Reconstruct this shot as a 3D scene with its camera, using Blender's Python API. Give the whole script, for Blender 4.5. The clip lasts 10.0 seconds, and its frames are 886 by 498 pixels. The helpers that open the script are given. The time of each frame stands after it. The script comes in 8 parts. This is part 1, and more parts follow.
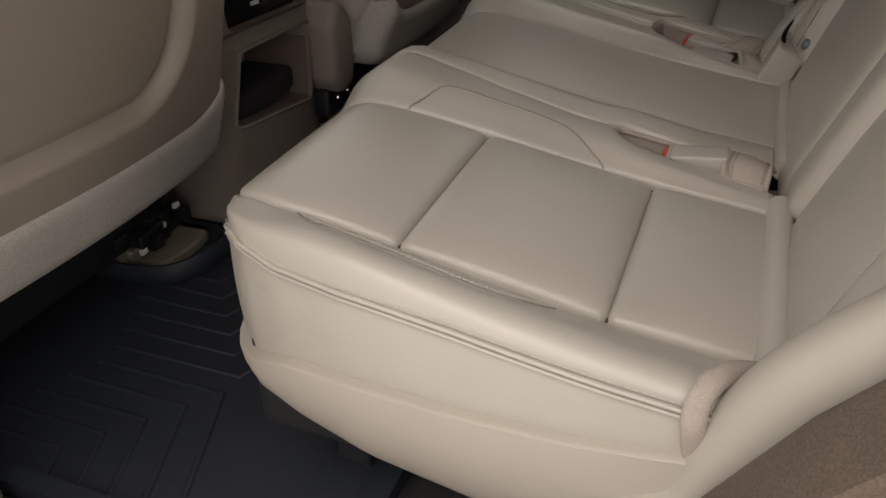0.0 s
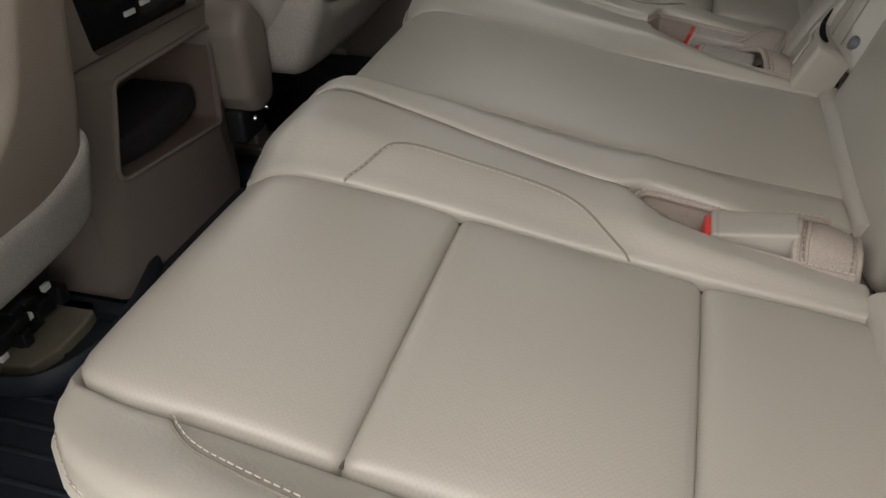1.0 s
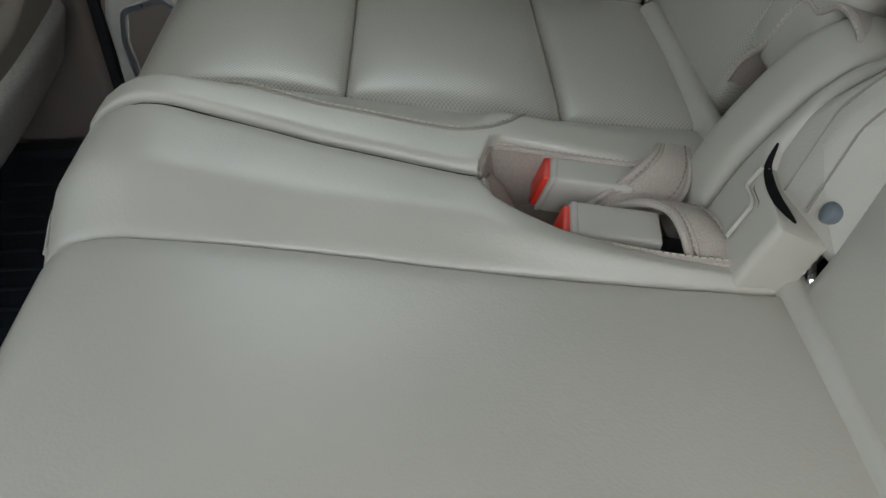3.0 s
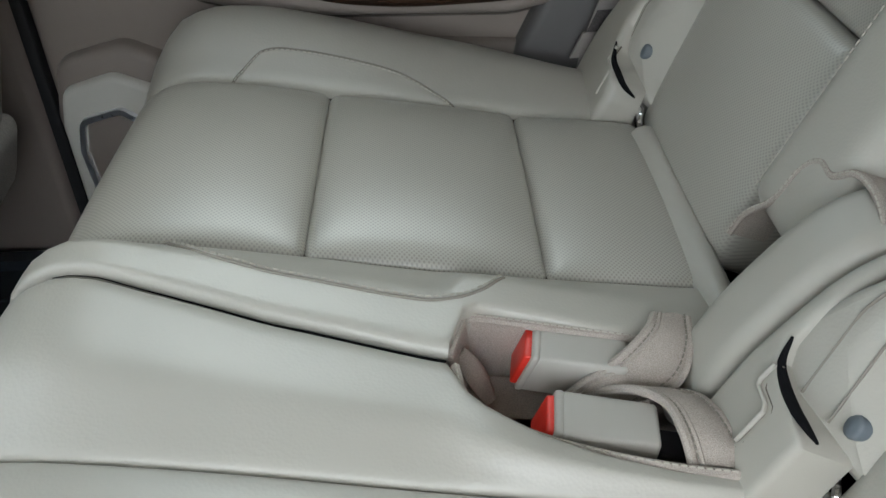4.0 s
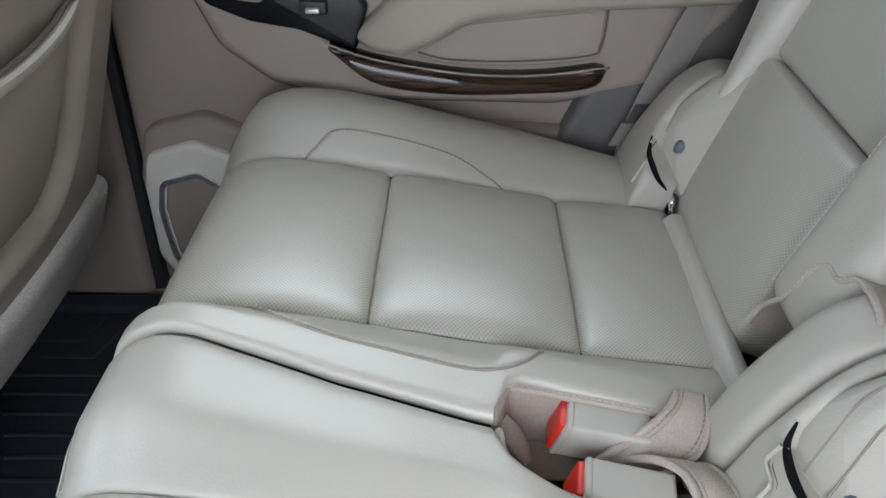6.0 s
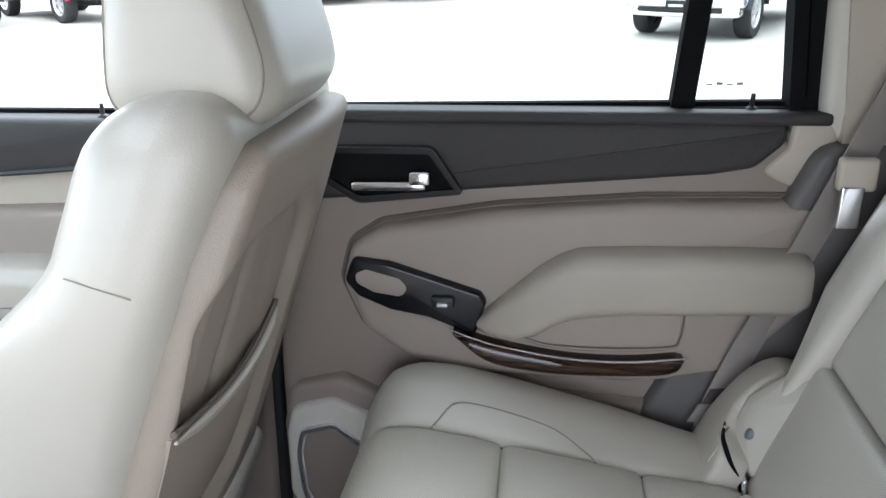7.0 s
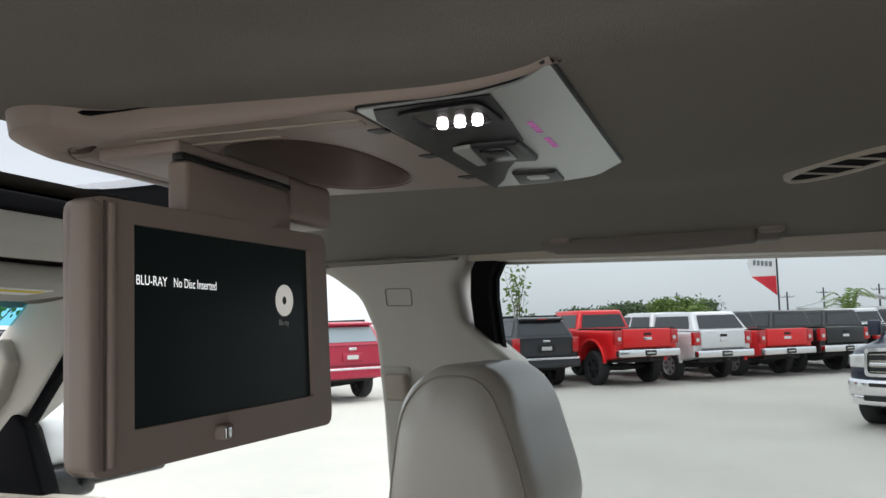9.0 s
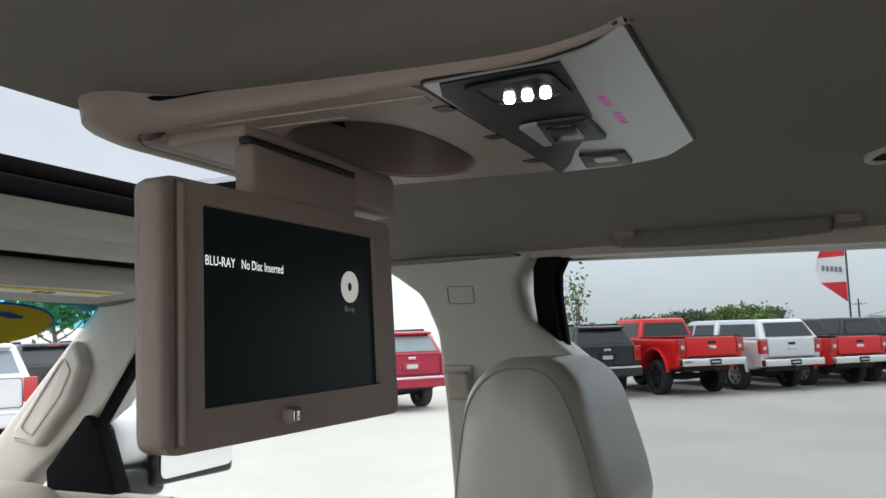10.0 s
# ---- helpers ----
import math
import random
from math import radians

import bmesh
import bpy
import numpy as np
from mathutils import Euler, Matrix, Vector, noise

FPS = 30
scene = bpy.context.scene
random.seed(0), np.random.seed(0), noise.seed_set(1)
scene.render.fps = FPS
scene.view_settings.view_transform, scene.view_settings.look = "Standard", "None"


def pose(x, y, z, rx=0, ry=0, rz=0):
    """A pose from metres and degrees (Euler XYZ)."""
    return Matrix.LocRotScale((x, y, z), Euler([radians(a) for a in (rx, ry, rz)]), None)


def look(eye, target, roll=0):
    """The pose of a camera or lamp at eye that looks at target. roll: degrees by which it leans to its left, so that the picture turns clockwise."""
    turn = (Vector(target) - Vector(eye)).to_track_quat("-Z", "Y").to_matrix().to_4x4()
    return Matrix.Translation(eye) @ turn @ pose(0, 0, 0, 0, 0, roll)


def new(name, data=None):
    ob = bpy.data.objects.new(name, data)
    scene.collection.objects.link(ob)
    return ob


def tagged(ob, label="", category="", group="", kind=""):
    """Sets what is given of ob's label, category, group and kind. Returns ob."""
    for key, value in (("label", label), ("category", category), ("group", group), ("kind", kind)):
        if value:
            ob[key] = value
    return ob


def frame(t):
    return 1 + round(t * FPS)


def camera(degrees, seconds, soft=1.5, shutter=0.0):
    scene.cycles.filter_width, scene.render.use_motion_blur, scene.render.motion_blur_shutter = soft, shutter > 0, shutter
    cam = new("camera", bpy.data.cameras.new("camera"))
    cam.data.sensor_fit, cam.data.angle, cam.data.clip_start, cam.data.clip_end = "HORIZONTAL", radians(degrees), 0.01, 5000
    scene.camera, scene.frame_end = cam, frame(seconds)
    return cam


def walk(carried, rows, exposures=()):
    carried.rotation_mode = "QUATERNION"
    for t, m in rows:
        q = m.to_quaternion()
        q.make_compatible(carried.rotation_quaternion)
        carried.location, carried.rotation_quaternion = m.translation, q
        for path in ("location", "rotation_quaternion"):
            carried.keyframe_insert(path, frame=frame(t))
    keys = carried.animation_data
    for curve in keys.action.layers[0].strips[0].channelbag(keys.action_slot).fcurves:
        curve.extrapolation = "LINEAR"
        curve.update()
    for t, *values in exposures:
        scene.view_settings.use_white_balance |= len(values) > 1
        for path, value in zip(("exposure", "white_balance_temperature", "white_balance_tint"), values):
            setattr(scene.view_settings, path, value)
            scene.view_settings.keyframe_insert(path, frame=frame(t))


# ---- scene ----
cam = camera(57.5, 10.0)
PATH = [
    (0, (-0.037, -1.091, 0.781), (-0.661, 0.505, -0.25), -0.9),
    (0.5, (-0.101, -0.978, 0.763), (-0.711, 0.607, -0.293), -1.8),
    (1, (-0.148, -0.812, 0.758), (-0.634, 0.769, -0.366), -2.1),
    (1.5, (-0.18, -0.702, 0.757), (-0.536, 0.868, -0.43), -2.0),
    (2, (-0.224, -0.575, 0.766), (-0.426, 0.914, -0.553), -2.4),
    (2.5, (-0.224, -0.418, 0.773), (-0.291, 1.098, -0.53), -2.7),
    (3, (-0.212, -0.292, 0.77), (-0.211, 1.219, -0.541), -2.5),
    (3.2, (-0.218, -0.255, 0.775), (-0.19, 1.261, -0.529), -2.1),
    (4.3, (-0.174, -0.173, 0.801), (-0.164, 1.435, -0.388), -2.2),
    (4.5, (-0.169, -0.175, 0.807), (-0.161, 1.444, -0.368), -2.1),
    (5, (-0.171, -0.184, 0.818), (-0.181, 1.446, -0.341), -2.1),
    (5.2, (-0.174, -0.183, 0.815), (-0.184, 1.45, -0.34), -1.7),
    (6.3, (-0.217, -0.273, 0.899), (-0.312, 1.412, -0.175), -0.9),
    (6.5, (-0.227, -0.307, 0.934), (-0.354, 1.41, -0.084), -0.9),
    (6.7, (-0.241, -0.327, 0.98), (-0.385, 1.437, 0.048), -0.3),
    (6.9, (-0.24, -0.344, 1.026), (-0.444, 1.477, 0.224), -0.7),
    (7, (-0.243, -0.355, 1.044), (-0.483, 1.502, 0.344), -1.0),
    (7.1, (-0.25, -0.365, 1.054), (-0.523, 1.526, 0.461), -1.0),
    (7.3, (-0.26, -0.382, 1.069), (-0.587, 1.551, 0.671), -1.3),
    (7.5, (-0.263, -0.394, 1.082), (-0.632, 1.555, 0.822), -1.1),
    (8, (-0.263, -0.419, 1.107), (-0.721, 1.527, 1.075), -1.3),
    (8.5, (-0.268, -0.444, 1.117), (-0.829, 1.472, 1.238), -1.1),
    (9, (-0.271, -0.439, 1.114), (-0.982, 1.417, 1.331), -1.1),
    (9.5, (-0.276, -0.434, 1.107), (-1.054, 1.395, 1.329), -1.2),
    (10, (-0.281, -0.431, 1.097), (-1.122, 1.367, 1.341), -1.3),
]
# ---------------------------------------------------------------- light
EXPOSURES = [
    (0.0, 0.13, 7600, 18), (0.5, 0.34, 7450, 16), (1.0, 0.50, 7200, 14), (1.6, 0.6, 6900, 10), (2.0, 0.75, 6650, 12), (2.5, 1.0, 6400, 6), (4.5, 2.02, 6180, 6), (5.2, 2.12, 6130, 9), (6.5, 2.28, 6030, 12), (6.8, 2.42, 6030, 12), (7.1, 2.0, 6050, 12), (7.5, 0.66, 6300, 11), (8.0, 0.22, 6350, 11), (8.5, 0.42, 6450, 12), (9.0, 0.54, 6450, 13), (10.0, 0.45, 6350, 12),
]
walk(cam, [(t, look(eye, target, roll)) for t, eye, target, roll in PATH], EXPOSURES)

world = bpy.data.worlds.new("overcast_sky")
scene.world = world
world.use_nodes = True
wn, wl = world.node_tree.nodes, world.node_tree.links
sky = wn.new("ShaderNodeTexSky")
sky.sky_type, sky.sun_disc = "NISHITA", False
sky.sun_elevation, sky.sun_rotation = radians(52), radians(200)
sky.air_density, sky.dust_density, sky.ozone_density = 1.0, 4.0, 1.0
grey = wn.new("ShaderNodeHueSaturation")
grey.inputs["Saturation"].default_value = 0.22
wl.new(sky.outputs[0], grey.inputs["Color"])
even = wn.new("ShaderNodeMix")  # a closed cloud deck evens out the sky's gradient
even.data_type = "RGBA"
even.inputs["Factor"].default_value, even.inputs["B"].default_value = 0.72, (4.6, 4.9, 5.2, 1)
wl.new(grey.outputs[0], even.inputs["A"])
cl_map = wn.new("ShaderNodeMapping")
cl_map.inputs["Scale"].default_value = (1.0, 1.0, 3.2)
cl_tex = wn.new("ShaderNodeTexCoord")
wl.new(cl_tex.outputs["Generated"], cl_map.inputs["Vector"])
cl_noise = wn.new("ShaderNodeTexNoise")
cl_noise.inputs["Scale"].default_value, cl_noise.inputs["Detail"].default_value = 2.2, 5
wl.new(cl_map.outputs[0], cl_noise.inputs["Vector"])
cl_ramp = wn.new("ShaderNodeMapRange")
cl_ramp.inputs["To Min"].default_value, cl_ramp.inputs["To Max"].default_value = 1.6, 2.3
wl.new(cl_noise.outputs[0], cl_ramp.inputs["Value"])
cl_mul = wn.new("ShaderNodeVectorMath")
cl_mul.operation = "SCALE"
wl.new(even.outputs["Result"], cl_mul.inputs[0])
wl.new(cl_ramp.outputs[0], cl_mul.inputs["Scale"])
up_z = wn.new("ShaderNodeSeparateXYZ")  # an overcast sky is brightest overhead
wl.new(cl_tex.outputs["Generated"], up_z.inputs[0])
zen = wn.new("ShaderNodeMapRange")
zen.inputs["To Min"].default_value, zen.inputs["To Max"].default_value = 0.75, 1.15
wl.new(up_z.outputs["Z"], zen.inputs["Value"])
zen_mul = wn.new("ShaderNodeVectorMath")
zen_mul.operation = "SCALE"
wl.new(cl_mul.outputs[0], zen_mul.inputs[0])
wl.new(zen.outputs[0], zen_mul.inputs["Scale"])
wl.new(zen_mul.outputs[0], wn["Background"].inputs["Color"])
wn["Background"].inputs["Strength"].default_value = 0.15
sun = new("sun", bpy.data.lights.new("sun", "SUN"))
sun.data.energy, sun.data.angle, sun.data.color = 0.9, radians(40), (1.0, 0.97, 0.92)
sun.matrix_world = pose(0, 0, 30, 38, 0, 160)

# ---------------------------------------------------------------- materials


def material(name, colour, rough=0.5, metal=0.0, var=0.06, scale=6.0, grain=0.0, grain_scale=400.0, fleck=0.0, island=0.0, coat=0.0, spec=0.5, kind="noise", coat_rough=0.05):
    """A painted, moulded or woven surface: colour that varies at two scales, and fine relief."""
    m = bpy.data.materials.new(name)
    m.use_nodes = True
    n, l = m.node_tree.nodes, m.node_tree.links
    b = n["Principled BSDF"]
    b.inputs["Roughness"].default_value, b.inputs["Metallic"].default_value = rough, metal
    b.inputs["Coat Weight"].default_value, b.inputs["Specular IOR Level"].default_value = coat, spec
    b.inputs["Coat Roughness"].default_value = coat_rough
    tc = n.new("ShaderNodeTexCoord")
    big, small = n.new("ShaderNodeTexNoise"), n.new("ShaderNodeTexNoise")
    for node, s, d in ((big, scale, 3), (small, scale * 14, 2)):
        node.inputs["Scale"].default_value, node.inputs["Detail"].default_value = s, d
        l.new(tc.outputs["Object"], node.inputs["Vector"])
    add = n.new("ShaderNodeMath")
    add.operation = "MULTIPLY_ADD"
    l.new(small.outputs[0], add.inputs[0])
    add.inputs[1].default_value = 0.06 if kind == "leather" else 0.5
    l.new(big.outputs[0], add.inputs[2])
    rng = n.new("ShaderNodeMapRange")
    rng.inputs["From Min"].default_value, rng.inputs["From Max"].default_value = (0.2, 0.86) if kind == "leather" else (0.35, 1.15)
    rng.inputs["To Min"].default_value, rng.inputs["To Max"].default_value = 1 - var, 1 + var
    l.new(add.outputs[0], rng.inputs["Value"])
    out = rng.outputs[0]
    if fleck:
        f = n.new("ShaderNodeTexNoise")
        f.inputs["Scale"].default_value, f.inputs["Detail"].default_value = grain_scale, 1
        l.new(tc.outputs["Object"], f.inputs["Vector"])
        fr = n.new("ShaderNodeMapRange")
        fr.inputs["From Min"].default_value, fr.inputs["From Max"].default_value = 0.3, 0.7
        fr.inputs["To Min"].default_value, fr.inputs["To Max"].default_value = 1 - fleck, 1 + fleck
        l.new(f.outputs[0], fr.inputs["Value"])
        mu = n.new("ShaderNodeMath")
        mu.operation = "MULTIPLY"
        l.new(out, mu.inputs[0])
        l.new(fr.outputs[0], mu.inputs[1])
        out = mu.outputs[0]
    sc = n.new("ShaderNodeVectorMath")
    sc.operation = "SCALE"
    sc.inputs[0].default_value = colour
    l.new(out, sc.inputs["Scale"])
    l.new(sc.outputs[0], b.inputs["Base Color"])
    rr = n.new("ShaderNodeMapRange")
    rr.inputs["To Min"].default_value, rr.inputs["To Max"].default_value = max(rough - 0.06, 0.02), min(rough + 0.06, 1)
    l.new((big if kind == "leather" else small).outputs[0], rr.inputs["Value"])
    l.new(rr.outputs[0], b.inputs["Roughness"])
    if grain:
        g = n.new("ShaderNodeTexVoronoi" if kind == "leather" else "ShaderNodeTexNoise")
        g.inputs["Scale"].default_value = grain_scale
        l.new(tc.outputs["Object"], g.inputs["Vector"])
        bump = n.new("ShaderNodeBump")
        bump.inputs["Strength"].default_value, bump.inputs["Distance"].default_value = grain, 0.0008
        l.new(g.outputs[0], bump.inputs["Height"])
        l.new(bump.outputs[0], b.inputs["Normal"])
    return m


def perforate(m, colour, pitch=0.0036, radius=0.21, axes=(1, 1, 0), depth=0.34):
    """Rows of small punched holes, staggered, over a leather's colour."""
    n, l = m.node_tree.nodes, m.node_tree.links
    b = n["Principled BSDF"]
    tc = n.new("ShaderNodeTexCoord")
    dist = []
    for off in (0.0, 0.5):
        s = n.new("ShaderNodeVectorMath")
        s.operation = "MULTIPLY_ADD"
        s.inputs[1].default_value, s.inputs[2].default_value = tuple(a / pitch for a in axes), tuple(a * (off + 50) for a in axes)
        l.new(tc.outputs["Object"], s.inputs[0])
        f = n.new("ShaderNodeVectorMath")
        f.operation = "FRACTION"
        l.new(s.outputs[0], f.inputs[0])
        d = n.new("ShaderNodeVectorMath")
        d.operation = "DISTANCE"
        d.inputs[1].default_value = tuple(0.5 * a for a in axes)
        l.new(f.outputs[0], d.inputs[0])
        dist.append(d.outputs["Value"])
    mi = n.new("ShaderNodeMath")
    mi.operation = "MINIMUM"
    l.new(dist[0], mi.inputs[0])
    l.new(dist[1], mi.inputs[1])
    st = n.new("ShaderNodeMapRange")
    st.inputs["From Min"].default_value, st.inputs["From Max"].default_value = radius - 0.10, radius + 0.12
    l.new(mi.outputs[0], st.inputs["Value"])
    mix = n.new("ShaderNodeMix")
    mix.data_type = "RGBA"
    mix.inputs["A"].default_value = (*[c * (1 - depth) for c in colour], 1)
    l.new(st.outputs[0], mix.inputs["Factor"])
    l.new(b.inputs["Base Color"].links[0].from_socket, mix.inputs["B"])
    l.new(mix.outputs["Result"], b.inputs["Base Color"])
    return m


LEATHER = (0.47, 0.445, 0.395)
leather = material("beige_leather", LEATHER, 0.36, var=0.07, scale=5, grain=0.16, grain_scale=420, kind="leather", coat=0.35, coat_rough=0.32)
leather_perf = perforate(material("perforated_beige_leather", LEATHER, 0.36, var=0.07, scale=5, grain=0.0, grain_scale=420, kind="leather", coat=0.35, coat_rough=0.32), LEATHER)
leather_worn = perforate(material("worn_perforated_leather", LEATHER, 0.36, var=0.07, scale=5, grain=0.1, grain_scale=420, kind="leather", coat=0.35, coat_rough=0.32), LEATHER, depth=0.05)
leather_back = perforate(material("perforated_back_leather", LEATHER, 0.36, var=0.07, scale=5, grain=0.0, grain_scale=420, kind="leather", coat=0.35, coat_rough=0.32), LEATHER, axes=(0, 1, 1), depth=0.24)
vinyl = material("taupe_vinyl", (0.315, 0.27, 0.24), 0.5, var=0.06, scale=5, grain=0.3, grain_scale=700, kind="leather")
plastic = material("beige_plastic", (0.47, 0.42, 0.355), 0.5, var=0.04, scale=4, grain=0.15, grain_scale=1200)
plastic_lt = material("pale_plastic", (0.60, 0.575, 0.52), 0.5, var=0.04, scale=4, grain=0.12, grain_scale=1200)
plastic_dk = material("brown_plastic", (0.255, 0.212, 0.186), 0.5, var=0.05, scale=4, grain=0.2, grain_scale=1100)
# the overhead well's shade is put into this brown; the console bin shares it
shaded_brown = material("shaded_brown_plastic", (0.20, 0.150, 0.125), 0.45, var=0.05, scale=5, grain=0.15, grain_scale=1100)
handle_taupe = material("dark_taupe_handle_plastic", (0.17, 0.152, 0.135), 0.55, var=0.05, scale=6, grain=0.15, grain_scale=900)
# dark quarter trim, with the shade beside the door put into its colour
quarter_plastic = material("shaded_quarter_trim", (0.105, 0.098, 0.096), 0.5, var=0.06, scale=5, grain=0.2, grain_scale=900)
oc_plastic = material("rosy_brown_plastic", (0.39, 0.31, 0.27), 0.48, var=0.04, scale=4, grain=0.15, grain_scale=1100)
valance_plastic = material("smooth_valance_plastic", (0.44, 0.405, 0.355), 0.40, var=0.03, scale=4, grain=0.1, grain_scale=1200)
cloth = material("grey_carpet_cloth", (0.46, 0.43, 0.395), 0.95, var=0.12, scale=14, grain=1.0, grain_scale=900, fleck=0.25)
canvas = material("beige_canvas", (0.44, 0.385, 0.34), 0.9, var=0.08, scale=14, grain=0.8, grain_scale=1300, fleck=0.16)
# pale knit, with the cabin's dimness put into its colour
headliner = material("dimmed_headliner_knit", (0.225, 0.204, 0.180), 0.95, var=0.05, scale=3, grain=0.7, grain_scale=1500, fleck=0.07)
carpet = material("dark_carpet", (0.025, 0.024, 0.026), 0.95, var=0.2, scale=12, grain=1.0, grain_scale=700, fleck=0.3)
rubber = material("black_rubber_mat", (0.017, 0.0225, 0.031), 0.6, var=0.2, scale=9, grain=0.5, grain_scale=600, fleck=0.2)
black = material("black_trim", (0.02, 0.02, 0.022), 0.42, var=0.12, scale=6, grain=0.25, grain_scale=900)
rail_black = material("dark_grey_soft_trim", (0.036, 0.033, 0.034), 0.6, var=0.1, scale=6, grain=0.5, grain_scale=800, kind="leather")
gloss_black = material("gloss_black", (0.008, 0.009, 0.011), 0.22, var=0.1, scale=6, spec=0.35)
satin_black = material("satin_black", (0.012, 0.012, 0.014), 0.38, var=0.1, scale=6, spec=0.25)
seat_vinyl = material("seat_back_vinyl", (0.30, 0.256, 0.215), 0.5, var=0.06, scale=5, grain=0.3, grain_scale=700, kind="leather")
seal_black = material("matte_seal_rubber", (0.010, 0.010, 0.011), 0.9, var=0.15, scale=9, spec=0.05)
chrome = material("chrome", (0.82, 0.82, 0.84), 0.12, 1.0, var=0.04, scale=12)
silver = material("silver_panel", (0.58, 0.60, 0.59), 0.34, 0.45, var=0.05, scale=9, grain=0.1, grain_scale=2000)
steel = material("bare_steel", (0.5, 0.47, 0.4), 0.35, 0.9, var=0.15, scale=20)
wiring = material("black_wiring", (0.012, 0.012, 0.012), 0.5, var=0.2, scale=30)
red_plastic = material("red_plastic", (0.75, 0.04, 0.025), 0.4, var=0.05, scale=20)
webbing = material("grey_seat_belt", (0.34, 0.31, 0.285), 0.85, var=0.06, scale=20, grain=0.8, grain_scale=1500, fleck=0.1)
thread = material("beige_thread", (0.52, 0.485, 0.425), 0.8, var=0.05, scale=60)
seam_mid = material("seam_cord", (0.27, 0.245, 0.21), 0.9, var=0.05, scale=60)
arm_vinyl = material("soft_armrest_vinyl", (0.375, 0.34, 0.29), 0.42, var=0.05, scale=5, grain=0.3, grain_scale=800, kind="leather")
# for dark cords that paint in the shade of seams and grooves
seam_dark = material("seam_shade", (0.12, 0.10, 0.085), 0.9, var=0.05, scale=60)
stud = material("slate_plastic_stud", (0.13, 0.15, 0.17), 0.4, var=0.08, scale=40)
white_print = material("white_print", (0.8, 0.8, 0.78), 0.6, var=0.03)


def wood():
    m = material("dark_burl_wood", (0.07, 0.035, 0.02), 0.22, var=0.2, scale=5, coat=0.25, spec=0.4)
    n, l = m.node_tree.nodes, m.node_tree.links
    tc, mp, w = n.new("ShaderNodeTexCoord"), n.new("ShaderNodeMapping"), n.new("ShaderNodeTexNoise")
    mp.inputs["Scale"].default_value = (9, 60, 130)
    w.inputs["Scale"].default_value, w.inputs["Detail"].default_value, w.inputs["Distortion"].default_value = 1.3, 6, 1.4
    l.new(tc.outputs["Object"], mp.inputs["Vector"])
    l.new(mp.outputs[0], w.inputs["Vector"])
    r = n.new("ShaderNodeValToRGB")
    r.color_ramp.elements[0].position, r.color_ramp.elements[0].color = 0.35, (0.012, 0.006, 0.004, 1)
    r.color_ramp.elements[1].position, r.color_ramp.elements[1].color = 0.7, (0.060, 0.029, 0.018, 1)
    l.new(w.outputs[0], r.inputs["Fac"])
    l.new(r.outputs[0], n["Principled BSDF"].inputs["Base Color"])
    return m


def film_vinyl(name, colour):
    """Thin printed vinyl that lets daylight through."""
    m = bpy.data.materials.new(name)
    m.use_nodes = True
    n, l = m.node_tree.nodes, m.node_tree.links
    b, tr, mx = n["Principled BSDF"], n.new("ShaderNodeBsdfTranslucent"), n.new("ShaderNodeMixShader")
    b.inputs["Base Color"].default_value, b.inputs["Roughness"].default_value = (*colour, 1), 0.5
    tr.inputs["Color"].default_value = (*colour, 1)
    mx.inputs["Fac"].default_value = 0.7
    l.new(b.outputs[0], mx.inputs[1])
    l.new(tr.outputs[0], mx.inputs[2])
    l.new(mx.outputs[0], n["Material Output"].inputs["Surface"])
    return m


def glow(name, colour, strength):
    m = bpy.data.materials.new(name)
    m.use_nodes = True
    b = m.node_tree.nodes["Principled BSDF"]
    b.inputs["Base Color"].default_value = (*colour, 1)
    b.inputs["Emission Color"].default_value = (*colour, 1)
    b.inputs["Emission Strength"].default_value = strength
    b.inputs["Roughness"].default_value, b.inputs["Specular IOR Level"].default_value = 0.3, 0.25
    return m


def glass(name, colour=(1, 1, 1), clear=0.96):
    """Thin clear glass: see-through with a weak reflection."""
    m = bpy.data.materials.new(name)
    m.use_nodes = True
    n, l = m.node_tree.nodes, m.node_tree.links
    tr, gl, mx = n.new("ShaderNodeBsdfTransparent"), n.new("ShaderNodeBsdfGlossy"), n.new("ShaderNodeMixShader")
    tr.inputs["Color"].default_value = (*colour, 1)
    gl.inputs["Roughness"].default_value = 0.02
    mx.inputs["Fac"].default_value = 1 - clear
    l.new(tr.outputs[0], mx.inputs[1])
    l.new(gl.outputs[0], mx.inputs[2])
    l.new(mx.outputs[0], n["Material Output"].inputs["Surface"])
    return m


burl = wood()
tinted_glass = glass("tinted_privacy_glass", (0.69, 0.715, 0.71), 0.997)
window_glass = glass("window_glass", (0.97, 0.99, 0.98), 0.975)
roof_glass = glass("dimming_roof_glass", (0.72, 0.73, 0.735), 0.99)
band_glass = glass("blue_sun_band", (0.22, 0.66, 0.80), 0.97)
led_glow = glow("led_light", (1.0, 0.95, 0.96), 11.0)
screen_glow = glow("dark_lit_screen", (0.004, 0.0065, 0.0062), 0.35)
screen_glow.node_tree.nodes["Principled BSDF"].inputs["Specular IOR Level"].default_value = 0.12
text_glow = glow("white_screen_letters", (0.85, 0.87, 0.86), 0.75)
disc_glow = glow("silver_screen_disc", (0.46, 0.45, 0.41), 0.55)
disc_dim = glow("dim_screen_letters", (0.2, 0.19, 0.18), 0.4)
pink_glow = glow("faint_pink_lettering", (0.45, 0.12, 0.36), 0.22)

# ---------------------------------------------------------------- shapes


def join(*geos):
    vs, fs, k = [], [], 0
    for v, f in geos:
        v = np.asarray(v, float)
        vs.append(v)
        fs += [tuple(i + k for i in face) for face in f]
        k += len(v)
    return np.concatenate(vs), fs


